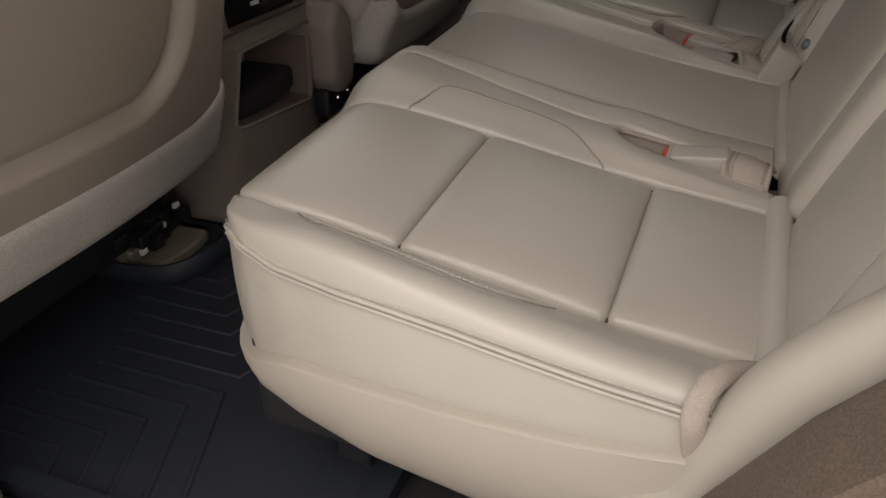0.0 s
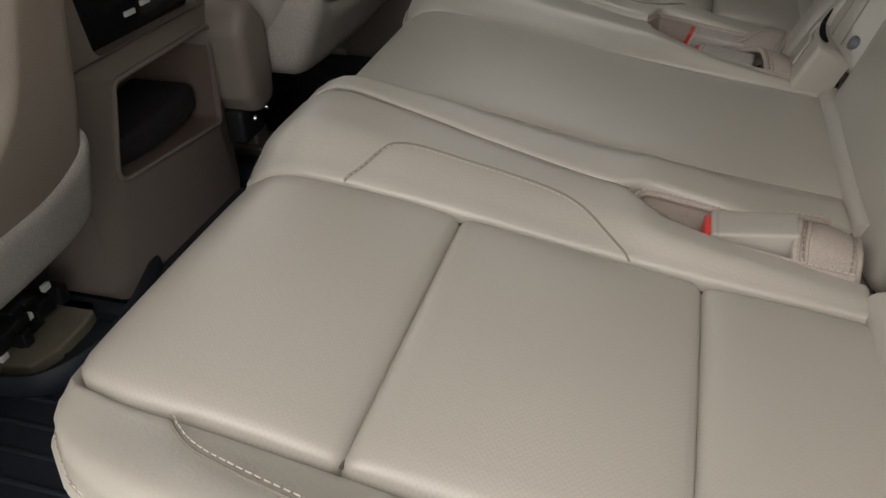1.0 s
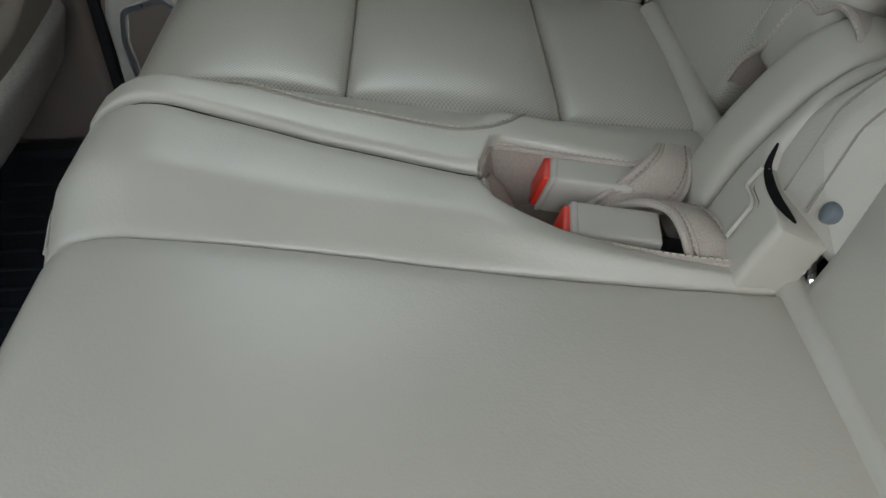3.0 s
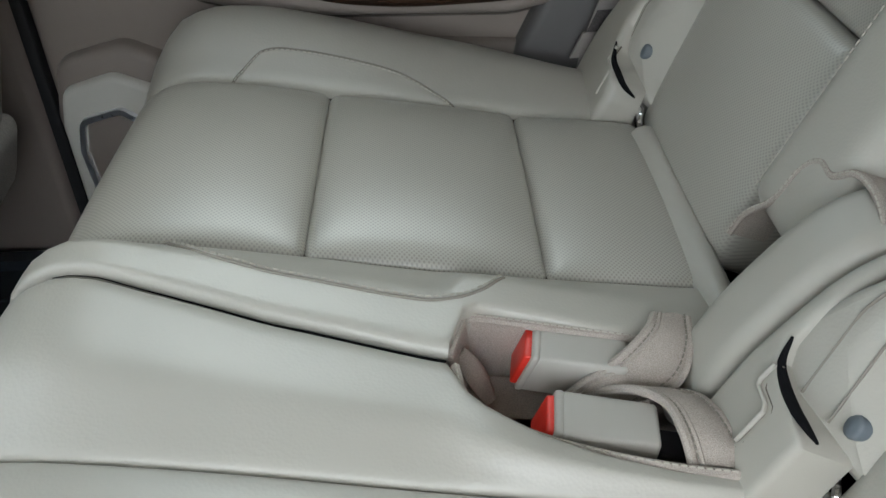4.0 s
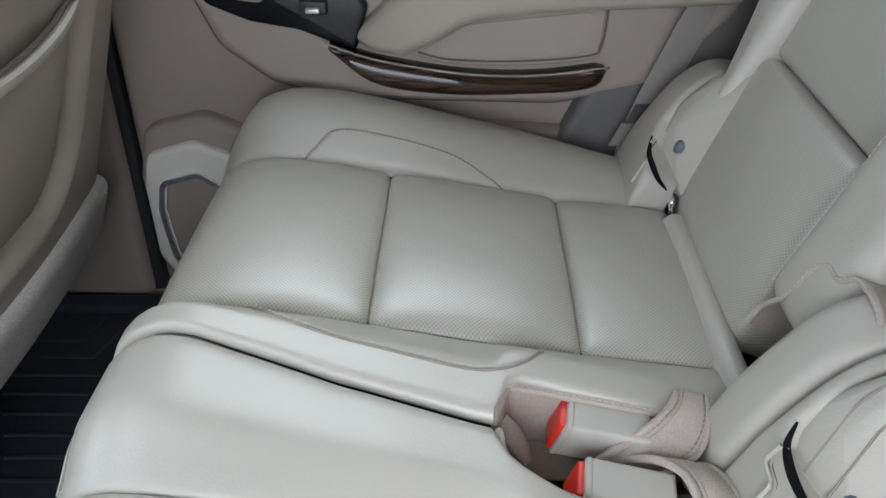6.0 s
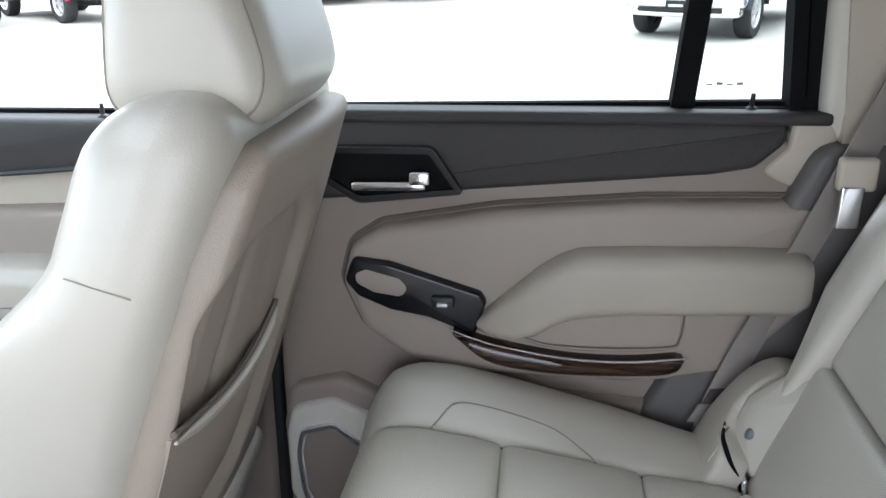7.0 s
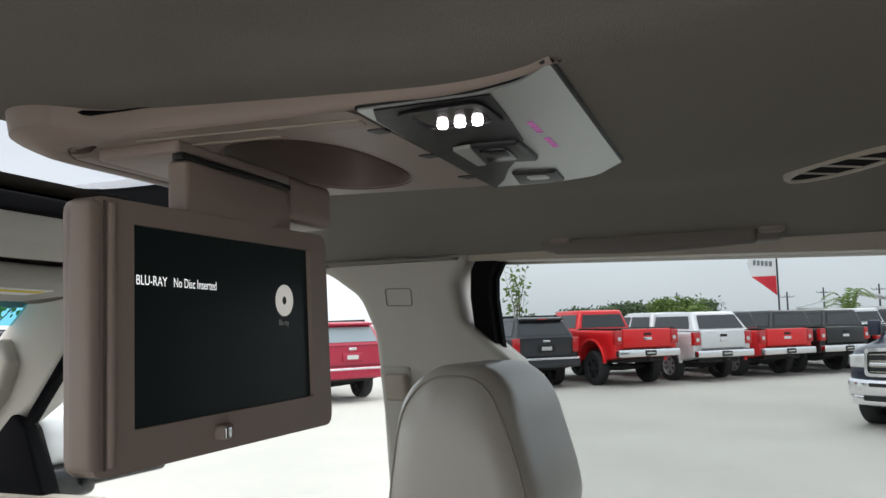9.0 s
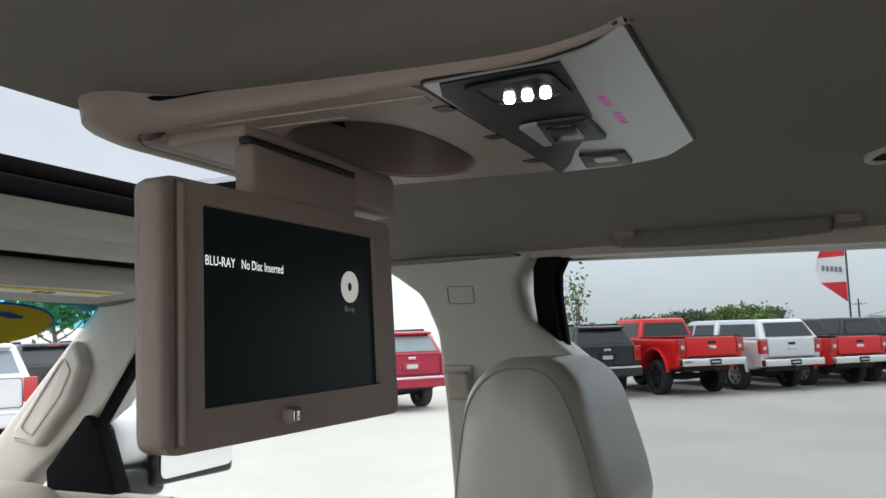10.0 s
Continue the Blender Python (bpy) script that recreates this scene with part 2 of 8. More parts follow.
def rbox(lo, hi, r, n=(6, 6, 6), fn=None, k=3):
    """A box with rounded edges, finely divided, that fn may bend."""
    lo, hi = np.array(lo, float), np.array(hi, float)
    r = min(r, *(0.499 * (hi - lo)))
    ax = []
    for a in range(3):
        e = r * (1 - np.cos(np.linspace(0, math.pi / 2, k + 1)))
        mid = np.linspace(lo[a] + r, hi[a] - r, n[a] + 1)
        ax.append(np.concatenate([lo[a] + e[:-1], mid, (hi[a] - e[:-1])[::-1]]))
    size, index, verts, faces = [len(a) for a in ax], {}, [], []

    def vert(i, j, m):
        if (i, j, m) not in index:
            index[i, j, m] = len(verts)
            verts.append((ax[0][i], ax[1][j], ax[2][m]))
        return index[i, j, m]

    for a in range(3):
        b, c = (a + 1) % 3, (a + 2) % 3
        for end in (0, size[a] - 1):
            for i in range(size[b] - 1):
                for j in range(size[c] - 1):
                    quad = []
                    for di, dj in ((0, 0), (1, 0), (1, 1), (0, 1)):
                        at = [0, 0, 0]
                        at[a], at[b], at[c] = end, i + di, j + dj
                        quad.append(vert(*at))
                    faces.append(tuple(quad if end else quad[::-1]))
    v = np.array(verts)
    inner = np.clip(v, lo + r, hi - r)
    d = v - inner
    length = np.linalg.norm(d, axis=1, keepdims=True)
    v = inner + np.where(length > 1e-9, d / np.maximum(length, 1e-9) * r, 0)
    return (fn(v) if fn else v), faces


def rpoly(corners, r, seg=4):
    """A closed outline whose corners are rounded; r is one radius or one for each corner."""
    out, n = [], len(corners)
    for i in range(n):
        p, a, b = (np.array(corners[(i + d) % n], float) for d in (0, -1, 1))
        u, w = (a - p) / np.linalg.norm(a - p), (b - p) / np.linalg.norm(b - p)
        rad = r[i] if isinstance(r, (list, tuple)) else r
        ang = math.acos(np.clip(u @ w, -1, 1))
        cut = min(rad / max(math.tan(ang / 2), 1e-6), 0.48 * np.linalg.norm(a - p), 0.48 * np.linalg.norm(b - p))
        s, e = p + u * cut, p + w * cut
        for t in np.linspace(0, 1, seg + 1):
            out.append(tuple((1 - t) ** 2 * s + 2 * t * (1 - t) * p + t * t * e))
    return out


def inset(poly, d):
    p = np.array(poly, float)
    nxt, prv = np.roll(p, -1, 0), np.roll(p, 1, 0)
    t = nxt - prv
    t /= np.maximum(np.linalg.norm(t, axis=1, keepdims=True), 1e-9)
    area = np.sum(p[:, 0] * nxt[:, 1] - nxt[:, 0] * p[:, 1])
    nrm = np.stack([-t[:, 1], t[:, 0]], 1) * np.sign(area)
    q = p + nrm * d
    # where a tight corner would turn over, its points fall together
    edge = nxt - p
    for _ in range(6):
        bad = np.nonzero(np.sum((np.roll(q, -1, 0) - q) * edge, 1) < 0)[0]
        for i in bad:
            j = (i + 1) % len(q)
            q[i] = q[j] = (q[i] + q[j]) / 2
        if not len(bad):
            break
    return q


def place(loop, axis, d):
    """A flat outline set at d along an axis: x takes (y, z), y takes (x, z), z takes (x, y)."""
    p = np.array(loop, float)
    cols = {"x": (None, 0, 1), "y": (0, None, 1), "z": (0, 1, None)}[axis]
    return np.stack([np.full(len(p), d) if c is None else p[:, c] for c in cols], 1)


def loft(loops, cap0=True, cap1=True, closed=True):
    n, v, f = len(loops[0]), np.concatenate(loops), []
    for a in range(len(loops) - 1):
        for i in range(n if closed else n - 1):
            j = (i + 1) % n
            f.append((a * n + i, a * n + j, (a + 1) * n + j, (a + 1) * n + i))
    if cap0:
        f.append(tuple(range(n))[::-1])
    if cap1:
        f.append(tuple((len(loops) - 1) * n + i for i in range(n)))
    return v, f


def prism(poly, axis, a, b, bevel=0.0, back=False):
    """A flat outline given thickness from a to b, its rim at b (and at a, if back) rounded over."""
    if not bevel:
        return loft([place(poly, axis, a), place(poly, axis, b)])
    s = 1 if b > a else -1
    loops = [place(inset(poly, bevel), axis, a)] if back else []
    loops += [place(poly, axis, a + (s * bevel if back else 0))]
    for q in (0.0, 0.35, 0.7, 1.0):
        t = q * math.pi / 2
        loops.append(place(inset(poly, bevel * (1 - math.cos(t))), axis, b - s * bevel * (1 - math.sin(t))))
    return loft(loops)


def ring(outer, inner, axis, a, b):
    """A flat frame between two outlines of as many points, from a to b."""
    return loft([place(outer, axis, a), place(outer, axis, b), place(inner, axis, b), place(inner, axis, a), place(outer, axis, a)], False, False)


def tube(path, r, n=8, flat=1.0, closed=False, cap=True):
    """A round or flattened cord along a path."""
    p = np.array(path, float)
    if closed:
        d = np.roll(p, -1, 0) - np.roll(p, 1, 0)
    else:
        d = np.gradient(p, axis=0)
    d /= np.maximum(np.linalg.norm(d, axis=1, keepdims=True), 1e-9)
    loops, up = [], np.array((0.0, 0.0, 1.0)) if abs(d[0][2]) < 0.9 else np.array((0.0, 1.0, 0.0))
    for i in range(len(p)):
        side = np.cross(d[i], up)
        side /= max(np.linalg.norm(side), 1e-9)
        up = np.cross(side, d[i])
        rad = r[i] if hasattr(r, "__len__") else r
        loops.append([p[i] + rad * (math.cos(t) * side + flat * math.sin(t) * up) for t in np.linspace(0, 2 * math.pi, n, endpoint=False)])
    if closed:
        loops.append(loops[0])
    return loft([np.array(q) for q in loops], cap and not closed, cap and not closed)


def curve(points, n=24):
    """A smooth line through the points (Catmull-Rom)."""
    p = np.array(points, float)
    p = np.concatenate([[2 * p[0] - p[1]], p, [2 * p[-1] - p[-2]]])
    out = []
    for i in range(1, len(p) - 2):
        for t in np.linspace(0, 1, max(n // (len(p) - 3), 2), endpoint=False):
            a, b, c, d = p[i - 1], p[i], p[i + 1], p[i + 2]
            out.append(0.5 * (2 * b + (c - a) * t + (2 * a - 5 * b + 4 * c - d) * t**2 + (3 * b - a - 3 * c + d) * t**3))
    return np.array(out + [p[-2]])


def revolve(profile, centre, axis="z", n=24, sx=1.0, sy=1.0):
    """A turned shape from (radius, height) pairs round an axis through centre."""
    loops = []
    for r, h in profile:
        t = np.linspace(0, 2 * math.pi, n, endpoint=False)
        a, b, c = r * np.cos(t) * sx, r * np.sin(t) * sy, np.full(n, h)
        cols = {"z": (a, b, c), "y": (a, c, -b), "x": (c, a, b)}[axis]
        loops.append(np.stack(cols, 1) + np.array(centre))
    return loft(loops)


def sheet(xs, ys, fn):
    """A net of points over two ranges, as a surface."""
    v = np.array([fn(x, y) for x in xs for y in ys], float)
    m = len(ys)
    return v, [(i * m + j, (i + 1) * m + j, (i + 1) * m + j + 1, i * m + j + 1) for i in range(len(xs) - 1) for j in range(m - 1)]


BASE = {}


def thing(name, base, label, category, group="", kind=""):
    ob = new(name)
    ob.location, ob.empty_display_size = base, 0.1
    BASE[ob.name] = np.array(base, float)
    return tagged(ob, label, category, group, kind)


def solid(name, geo, mat, base=(0, 0, 0), sharp=40):
    v, f = geo
    me = bpy.data.meshes.new(name)
    me.from_pydata((np.asarray(v) - np.array(base)).tolist(), [], f)
    me.materials.append(mat)
    me.polygons.foreach_set("use_smooth", [len(face) <= 4 for face in f])
    b = bmesh.new()
    b.from_mesh(me)
    bmesh.ops.recalc_face_normals(b, faces=b.faces)
    b.to_mesh(me)
    b.free()
    me.set_sharp_from_angle(angle=radians(sharp))
    ob = new(name, me)
    ob.location = base
    BASE[ob.name] = np.array(base, float)
    return ob


def part(name, geo, mat, parent, label="", sharp=40):
    """One mesh under a thing or under a part of it; its shape is given in the place's own metres."""
    base = BASE[parent.name]
    ob = solid(name, (np.asarray(geo[0]) - base, geo[1]), mat, (0, 0, 0), sharp)
    BASE[ob.name] = base
    ob.parent = parent
    return tagged(ob, label)


def lettering(name, body, size, mat, parent, m, label="", width=1.0):
    cu = bpy.data.curves.new(name, "FONT")
    cu.body, cu.size = body, size
    dg = new(name + "_draft", cu)
    bpy.context.view_layer.update()
    me = bpy.data.meshes.new_from_object(dg.evaluated_get(bpy.context.evaluated_depsgraph_get()))
    bpy.data.objects.remove(dg)
    me.name = name
    me.materials.clear()
    me.materials.append(mat)
    ob = new(name, me)
    ob.parent = parent
    ob.matrix_basis = Matrix.Translation(-Vector(BASE[parent.name])) @ m @ Matrix.Diagonal((width, 1, 1, 1))
    return tagged(ob, label)


def interp(x, xs, ys):
    return np.interp(x, xs, ys)


def bump01(t):
    return np.clip(t, 0, 1) ** 2 * (3 - 2 * np.clip(t, 0, 1))

# ---------------------------------------------------------------- rear bench
PROFILE = curve([(-0.462, 0.20), (-0.474, 0.30), (-0.479, 0.37), (-0.474, 0.41), (-0.459, 0.437), (-0.43, 0.4505), (-0.38, 0.447), (-0.29, 0.432), (-0.2, 0.414), (-0.107, 0.399), (-0.03, 0.389), (0.03, 0.382), (0.09, 0.376)], 200)
ARC = np.concatenate([[0], np.cumsum(np.linalg.norm(np.diff(PROFILE, axis=0), axis=1))])
SLOPE = np.gradient(PROFILE, axis=0)
SLOPE /= np.linalg.norm(SLOPE, axis=1, keepdims=True)
TOP = np.argmax(PROFILE[:, 1])


def s_at(x):
    """How far along the cushion's section its upper side reaches x."""
    keep = np.arange(len(PROFILE)) >= TOP - 12
    return float(np.interp(x, PROFILE[keep, 0], ARC[keep]))


def s_down(z):
    """How far along the section its front face stands at height z."""
    keep = np.arange(len(PROFILE)) <= TOP
    return float(np.interp(z, PROFILE[keep, 1], ARC[keep]))


def on_cushion(s, h):
    px, pz = np.interp(s, ARC, PROFILE[:, 0]), np.interp(s, ARC, PROFILE[:, 1])
    tx, tz = np.interp(s, ARC, SLOPE[:, 0]), np.interp(s, ARC, SLOPE[:, 1])
    return px - tz * h, pz + tx * h


FOREMOST = int(np.argmin(PROFILE[:, 0]))


def edge_x(s, x):
    """The place along the seat's length that rules a width: the front face keeps that of its foremost line."""
    return np.where(s < ARC[FOREMOST], PROFILE[FOREMOST, 0], x)


def pad(s0, s1, ya, yb, low, high, r, puff=0.0, n=(24, 10, 2), rise=None, way=0):
    """A stuffed piece of the cushion between two lines ya, yb (each a function of x), from height low to high over the section."""

    def bend(v):
        s, u, h = v[:, 0], v[:, 1], v[:, 2]
        x = edge_x(s, on_cushion(s, 0)[0])
        a, b = ya(x), yb(x)
        y = a + (b - a) * u / wide
        t, w = np.clip((s - s0) / (s1 - s0), 0, 1), np.clip(u / wide, 0, 1)
        up = np.clip((h - low) / (high - low), 0, 1)
        h = h + up * (puff * (4 * t * (1 - t)) ** 0.5 * (4 * w * (1 - w)) ** 0.5) * (0.15 + 0.85 * bump01((x + 0.47) / 0.15))
        if rise:
            h = h + up * rise(x) * bump01((w if way > 0 else 1 - w) * (1.25 if abs(way) == 1 else 2.0))
        x, z = on_cushion(s, h)
        return np.stack([x, y, z], 1)

    wide = float(abs(np.mean(yb(np.linspace(-0.4, 0, 5)) - ya(np.linspace(-0.4, 0, 5)))))
    return rbox((s0, 0, low), (s1, wide, high), r, n, bend)


def line(*pts):
    xs, ys = [p[0] for p in pts], [p[1] for p in pts]
    return lambda x: np.interp(x, xs, ys)


def flat(y):
    return lambda x: np.full(np.shape(x), float(y))


def on_top(x, y, h=0.0):
    px, pz = on_cushion(s_at(x), h)
    return (float(px), y, float(pz))


def stitches(name, path, parent, step=0.006, r=0.0007, mat=None):
    """A row of short raised stitches along a path."""
    p = np.array(path)
    d = np.concatenate([[0], np.cumsum(np.linalg.norm(np.diff(p, axis=0), axis=1))])
    geos = []
    for a in np.arange(0, d[-1] - step, step):
        q = [[np.interp(a + e * step * 0.66, d, p[:, c]) for c in range(3)] for e in (0, 0.5, 1)]
        geos.append(tube(q, r, 4))
    return part(name, join(*geos), mat or thread, parent)


GAP = ((-0.5, 0.236), (-0.41, 0.230), (-0.30, 0.204), (-0.186, 0.181))
NEAR_IN = line((-0.5, -0.178), (-0.40, -0.192), (-0.30, -0.207), (-0.25, -0.216), (-0.175, -0.227), (-0.165, -0.238), (-0.145, -0.258), (-0.11, -0.264), (0.0, -0.272))
STRIP_A = line((-0.5, -0.176), (-0.40, -0.190), (-0.30, -0.205), (-0.25, -0.214), (-0.172, -0.224), (-0.162, -0.212), (-0.11, -0.214), (-0.066, -0.219), (-0.05, -0.214), (-0.043, -0.197), (0.0, -0.194))
STRIP_B = line(*GAP, (-0.178, 0.158), (-0.165, 0.144), (-0.135, 0.127), (-0.10, 0.116), (-0.058, 0.108), (0.0, 0.104))
FAR_IN = line((-0.5, 0.241), (-0.41, 0.235), (-0.30, 0.209), (-0.184, 0.187), (-0.178, 0.222), (-0.165, 0.231), (-0.10, 0.224), (-0.03, 0.214), (0.0, 0.214))
MID_B = line((-0.48, 0.101), (-0.2, 0.095), (0.0, 0.089))
FRONT, REAR = s_down(0.26), s_at(0.02)
S1, S2 = s_at(-0.286), s_at(-0.106)

bench = thing("rear_bench_seat", (-0.22, -0.25, 0.13), "wide beige leather rear bench with perforated outer seat", "car seat")
lone = thing("rear_single_seat", (-0.22, 0.45, 0.13), "single beige perforated leather rear seat beside the far door", "car seat")


OUT_RISE = line((-0.482, -0.004), (-0.455, -0.004), (-0.44, -0.003), (-0.41, 0.002), (-0.37, 0.013), (-0.33, 0.021), (-0.30, 0.024), (-0.2, 0.029), (-0.15, 0.030), (0.0, 0.034))
FAR_RISE = line((-0.482, 0.003), (-0.46, 0.011), (-0.44, 0.021), (-0.41, 0.028), (-0.37, 0.029), (-0.275, 0.025), (-0.15, 0.019), (0.0, 0.008))
IN_RISE = line((-0.48, 0.004), (-0.472, 0.008), (-0.46, 0.014), (-0.43, 0.019), (-0.38, 0.014), (-0.30, 0.010), (-0.20, 0.012), (-0.165, 0.015), (0.0, 0.004))


def corner(y, way):
    """An outer edge that turns in round the cushion's front corner; the far seat's corner is the squarer one."""
    near = ((-0.4795, 0.175), (-0.476, 0.155), (-0.468, 0.130), (-0.455, 0.104), (-0.44, 0.083), (-0.409, 0.056), (-0.365, 0.038), (-0.30, 0.024), (-0.207, 0.013), (-0.10, 0.004), (-0.03, 0.0))
    far = ((-0.4795, 0.085), (-0.474, 0.058), (-0.466, 0.038), (-0.455, 0.022), (-0.44, 0.012), (-0.40, 0.004), (-0.35, 0.0), (-0.22, 0.003), (-0.15, 0.008), (-0.09, 0.018), (-0.05, 0.028), (0.0, 0.036))
    return line(*[(x, y - way * d) for x, d in (near if way < 0 else far)])


def pad_height(x, y, ya, yb, high, r, puff, rise, way, s0, s1):
    """How high a pad's surface stands over the section at a place."""
    a, b = float(ya(x)), float(yb(x))
    w, t = (y - a) / (b - a), (s_at(x) - s0) / (s1 - s0)
    d = min(y - a, b - y)
    drop = r - math.sqrt(max(r * r - max(r - d, 0) ** 2, 0))
    return high - drop + puff * math.sqrt(max(16 * t * (1 - t) * w * (1 - w), 0)) + float(rise(x) * bump01(np.array((w if way > 0 else 1 - w) * (1.25 if abs(way) == 1 else 2.0))))


def outboard(owner, a, b, out, inner):
    """The cushion of an outer seat: three insert panels, bolsters with curved stitched wings; a < b bound the insert."""
    side = -1 if out < a else 1
    nib = lambda y, way: line(*[(x, y - way * d * (1.0 if way < 0 else 0.35)) for x, d in ((-0.4795, 0.100), (-0.476, 0.078), (-0.468, 0.048), (-0.455, 0.020), (-0.44, 0.007), (-0.41, 0.0))])
    la, lb = (nib(a, -1), flat(b)) if side < 0 else (flat(a), nib(b, 1))
    for s0, s1, puff in ((FRONT, S1, 0.009), (S1, S2, 0.010), (S2, REAR, 0.007)):
        part("insert_panel", pad(s0 - 0.0012, s1 + 0.0012, la, lb, -0.03, 0.0034, 0.0100, puff * (1.25 if side < 0 else 1.75), (30 if s0 == FRONT else 18, 18, 2)), leather_worn if side < 0 else leather_perf, owner, "perforated beige leather insert panel")
    for cut in (S1, S2):
        seam = [(float(on_cushion(cut, -0.0030)[0]), y, float(on_cushion(cut, -0.0030)[1])) for y in np.linspace(a + 0.004, b - 0.004, 12)]
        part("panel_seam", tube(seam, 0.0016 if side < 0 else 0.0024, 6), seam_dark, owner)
    oa, ob = (corner(out, -1), la) if side < 0 else (lb, corner(out, 1))
    ia, ib = (lb, inner) if side < 0 else (inner, la)
    swell = OUT_RISE if side < 0 else FAR_RISE
    outer = (oa, ob, 0.003, 0.014, 0.004, swell, side, FRONT, s_at(0.0))
    inn = (ia, ib, 0.006, 0.006, 0.003, IN_RISE, -2 * side, FRONT, s_at(0.012))
    part("outer_bolster", pad(FRONT, s_at(0.0), oa, ob, -0.055, 0.003, 0.014, 0.004, (46, 12, 3), swell, side), leather, owner)
    part("inner_bolster", pad(FRONT, s_at(0.012), ia, ib, -0.05, 0.006, 0.006, 0.003, (60, 16, 3), IN_RISE, -2 * side), leather, owner)
    for edge, spec, way in ((a, outer if side < 0 else inn, -1), (b, inn if side < 0 else outer, 1)):
        long = ((-0.386, 0.0), (-0.378, 0.005), (-0.368, 0.015), (-0.35, 0.027), (-0.32, 0.036), (-0.28, 0.043), (-0.22, 0.052), (-0.19, 0.052), (-0.165, 0.042), (-0.145, 0.022))
        short = ((-0.382, 0.001), (-0.374, 0.016), (-0.364, 0.038), (-0.355, 0.048), (-0.335, 0.053), (-0.29, 0.052), (-0.235, 0.046), (-0.207, 0.036), (-0.182, 0.018), (-0.160, 0.001))
        shape = curve(long if way < 0 else short, 54)
        xs, bow = shape[:, 0], np.maximum(shape[:, 1], 0.0008)
        path = [on_top(x, edge + way * d, pad_height(x, edge + way * d, *spec) + 0.0002) for x, d in zip(xs, bow)]
        part("wing_seam", tube(path, 0.0010 if side < 0 else 0.0013, 6), seam_mid, owner)
        stitches("wing_stitching", [(p[0], p[1] - way * 0.0035, p[2] + 0.0003) for p in path], owner, 0.0055, 0.0006 if side < 0 else 0.0009)


# near outer seat and middle seat
outboard(bench, -0.560, -0.3095, -0.665, NEAR_IN)
part("middle_strip", pad(FRONT, s_at(0.01), STRIP_A, flat(-0.137), -0.05, 0.0055, 0.005, 0.003, (60, 12, 3), IN_RISE, -2), leather, bench)
part("middle_panel", pad(FRONT, REAR, flat(-0.1365), MID_B, -0.03, 0.003, 0.006, 0.006, (40, 16, 2)), leather, bench)
part("middle_strip", pad(FRONT, s_at(0.01), MID_B, STRIP_B, -0.05, 0.0045, 0.006, 0.003, (60, 12, 3), IN_RISE, 2), leather, bench)
# a black cord stands in for the shade between the two seats
slit = [on_top(x, float(line(*GAP)(x)) + 0.0025, float(IN_RISE(x)) - 0.0005) for x in np.linspace(-0.435, -0.188, 30)]
part("gap_shade", tube(slit, np.linspace(0.0003, 0.0014, len(slit)), 6), seal_black, bench)
# a darker cord puts in the shade of the strip's crease
valley = [on_top(x, float(NEAR_IN(x)) + 0.001, float(IN_RISE(x)) + 0.0035) for x in np.linspace(-0.45, -0.172, 30)]
part("strip_seam", tube(valley, 0.0011, 6), seam_mid, bench)
# far outer seat
outboard(lone, 0.286, 0.548, 0.688, FAR_IN)

# piping round the cushions' outer rims
for owner, y, back in ((bench, -0.665, 0.0), (lone, 0.688, 0.0)):
    turned = corner(y, -1 if y < 0 else 1)
    out = -1 if y < 0 else 1

    def edging(h, d):
        line_s = np.linspace(s_down(0.412), s_at(-0.01), 60)
        lift = line((-0.45, -0.004), (-0.365, -0.001), (-0.207, 0.024), (-0.033, 0.036)) if out < 0 else line((-0.45, -0.004), (-0.40, 0.014), (-0.275, 0.012), (-0.15, 0.004), (-0.03, -0.006))
        return [(float(x), float(turned(edge_x(q, x))) + out * d, float(z)) for q, (x, z) in ((q, on_cushion(q, h + float(lift(on_cushion(q, 0)[0])))) for q in line_s)]

    part("piping", tube(edging(-0.0090, 0.0016), 0.0021, 8), leather, owner)
    part("piping_groove", tube(edging(-0.0117, 0.0012), 0.0009, 6), seam_mid, owner)
    part("piping", tube(edging(-0.0144, 0.0013), 0.0019, 8), leather, owner)
    stitches("rim_stitching", edging(-0.0050, 0.0004), owner, 0.006, 0.0005)


def front_cord(owner, ya, yb, high, down=0.424):
    """Double piping along the front edge of a raised strip: ya is its low side, yb the side where it stands highest."""
    for k, (dz, r) in enumerate(((0.0, 0.0019), (0.0055, 0.0017))):
        pts = []
        for w in np.linspace(0.10, 1.0, 22):
            lift = high + 0.009 * float(bump01(np.array(w * 2.0))) + 0.0006
            q = s_down(down + dz)
            x, z = on_cushion(q, lift)
            tuck = 0.010 * max((w - 0.86) / 0.14, 0) ** 2
            pts.append((float(x) + tuck, ya + (yb - ya) * w, float(z) - 0.4 * tuck))
        part("piping", tube(pts, r, 8), leather if k == 0 else seam_mid, owner)


front_cord(bench, -0.304, -0.196, 0.006)
front_cord(bench, -0.140, -0.183, 0.0055)
front_cord(bench, 0.104, 0.224, 0.0045)
front_cord(lone, 0.281, 0.246, 0.006)


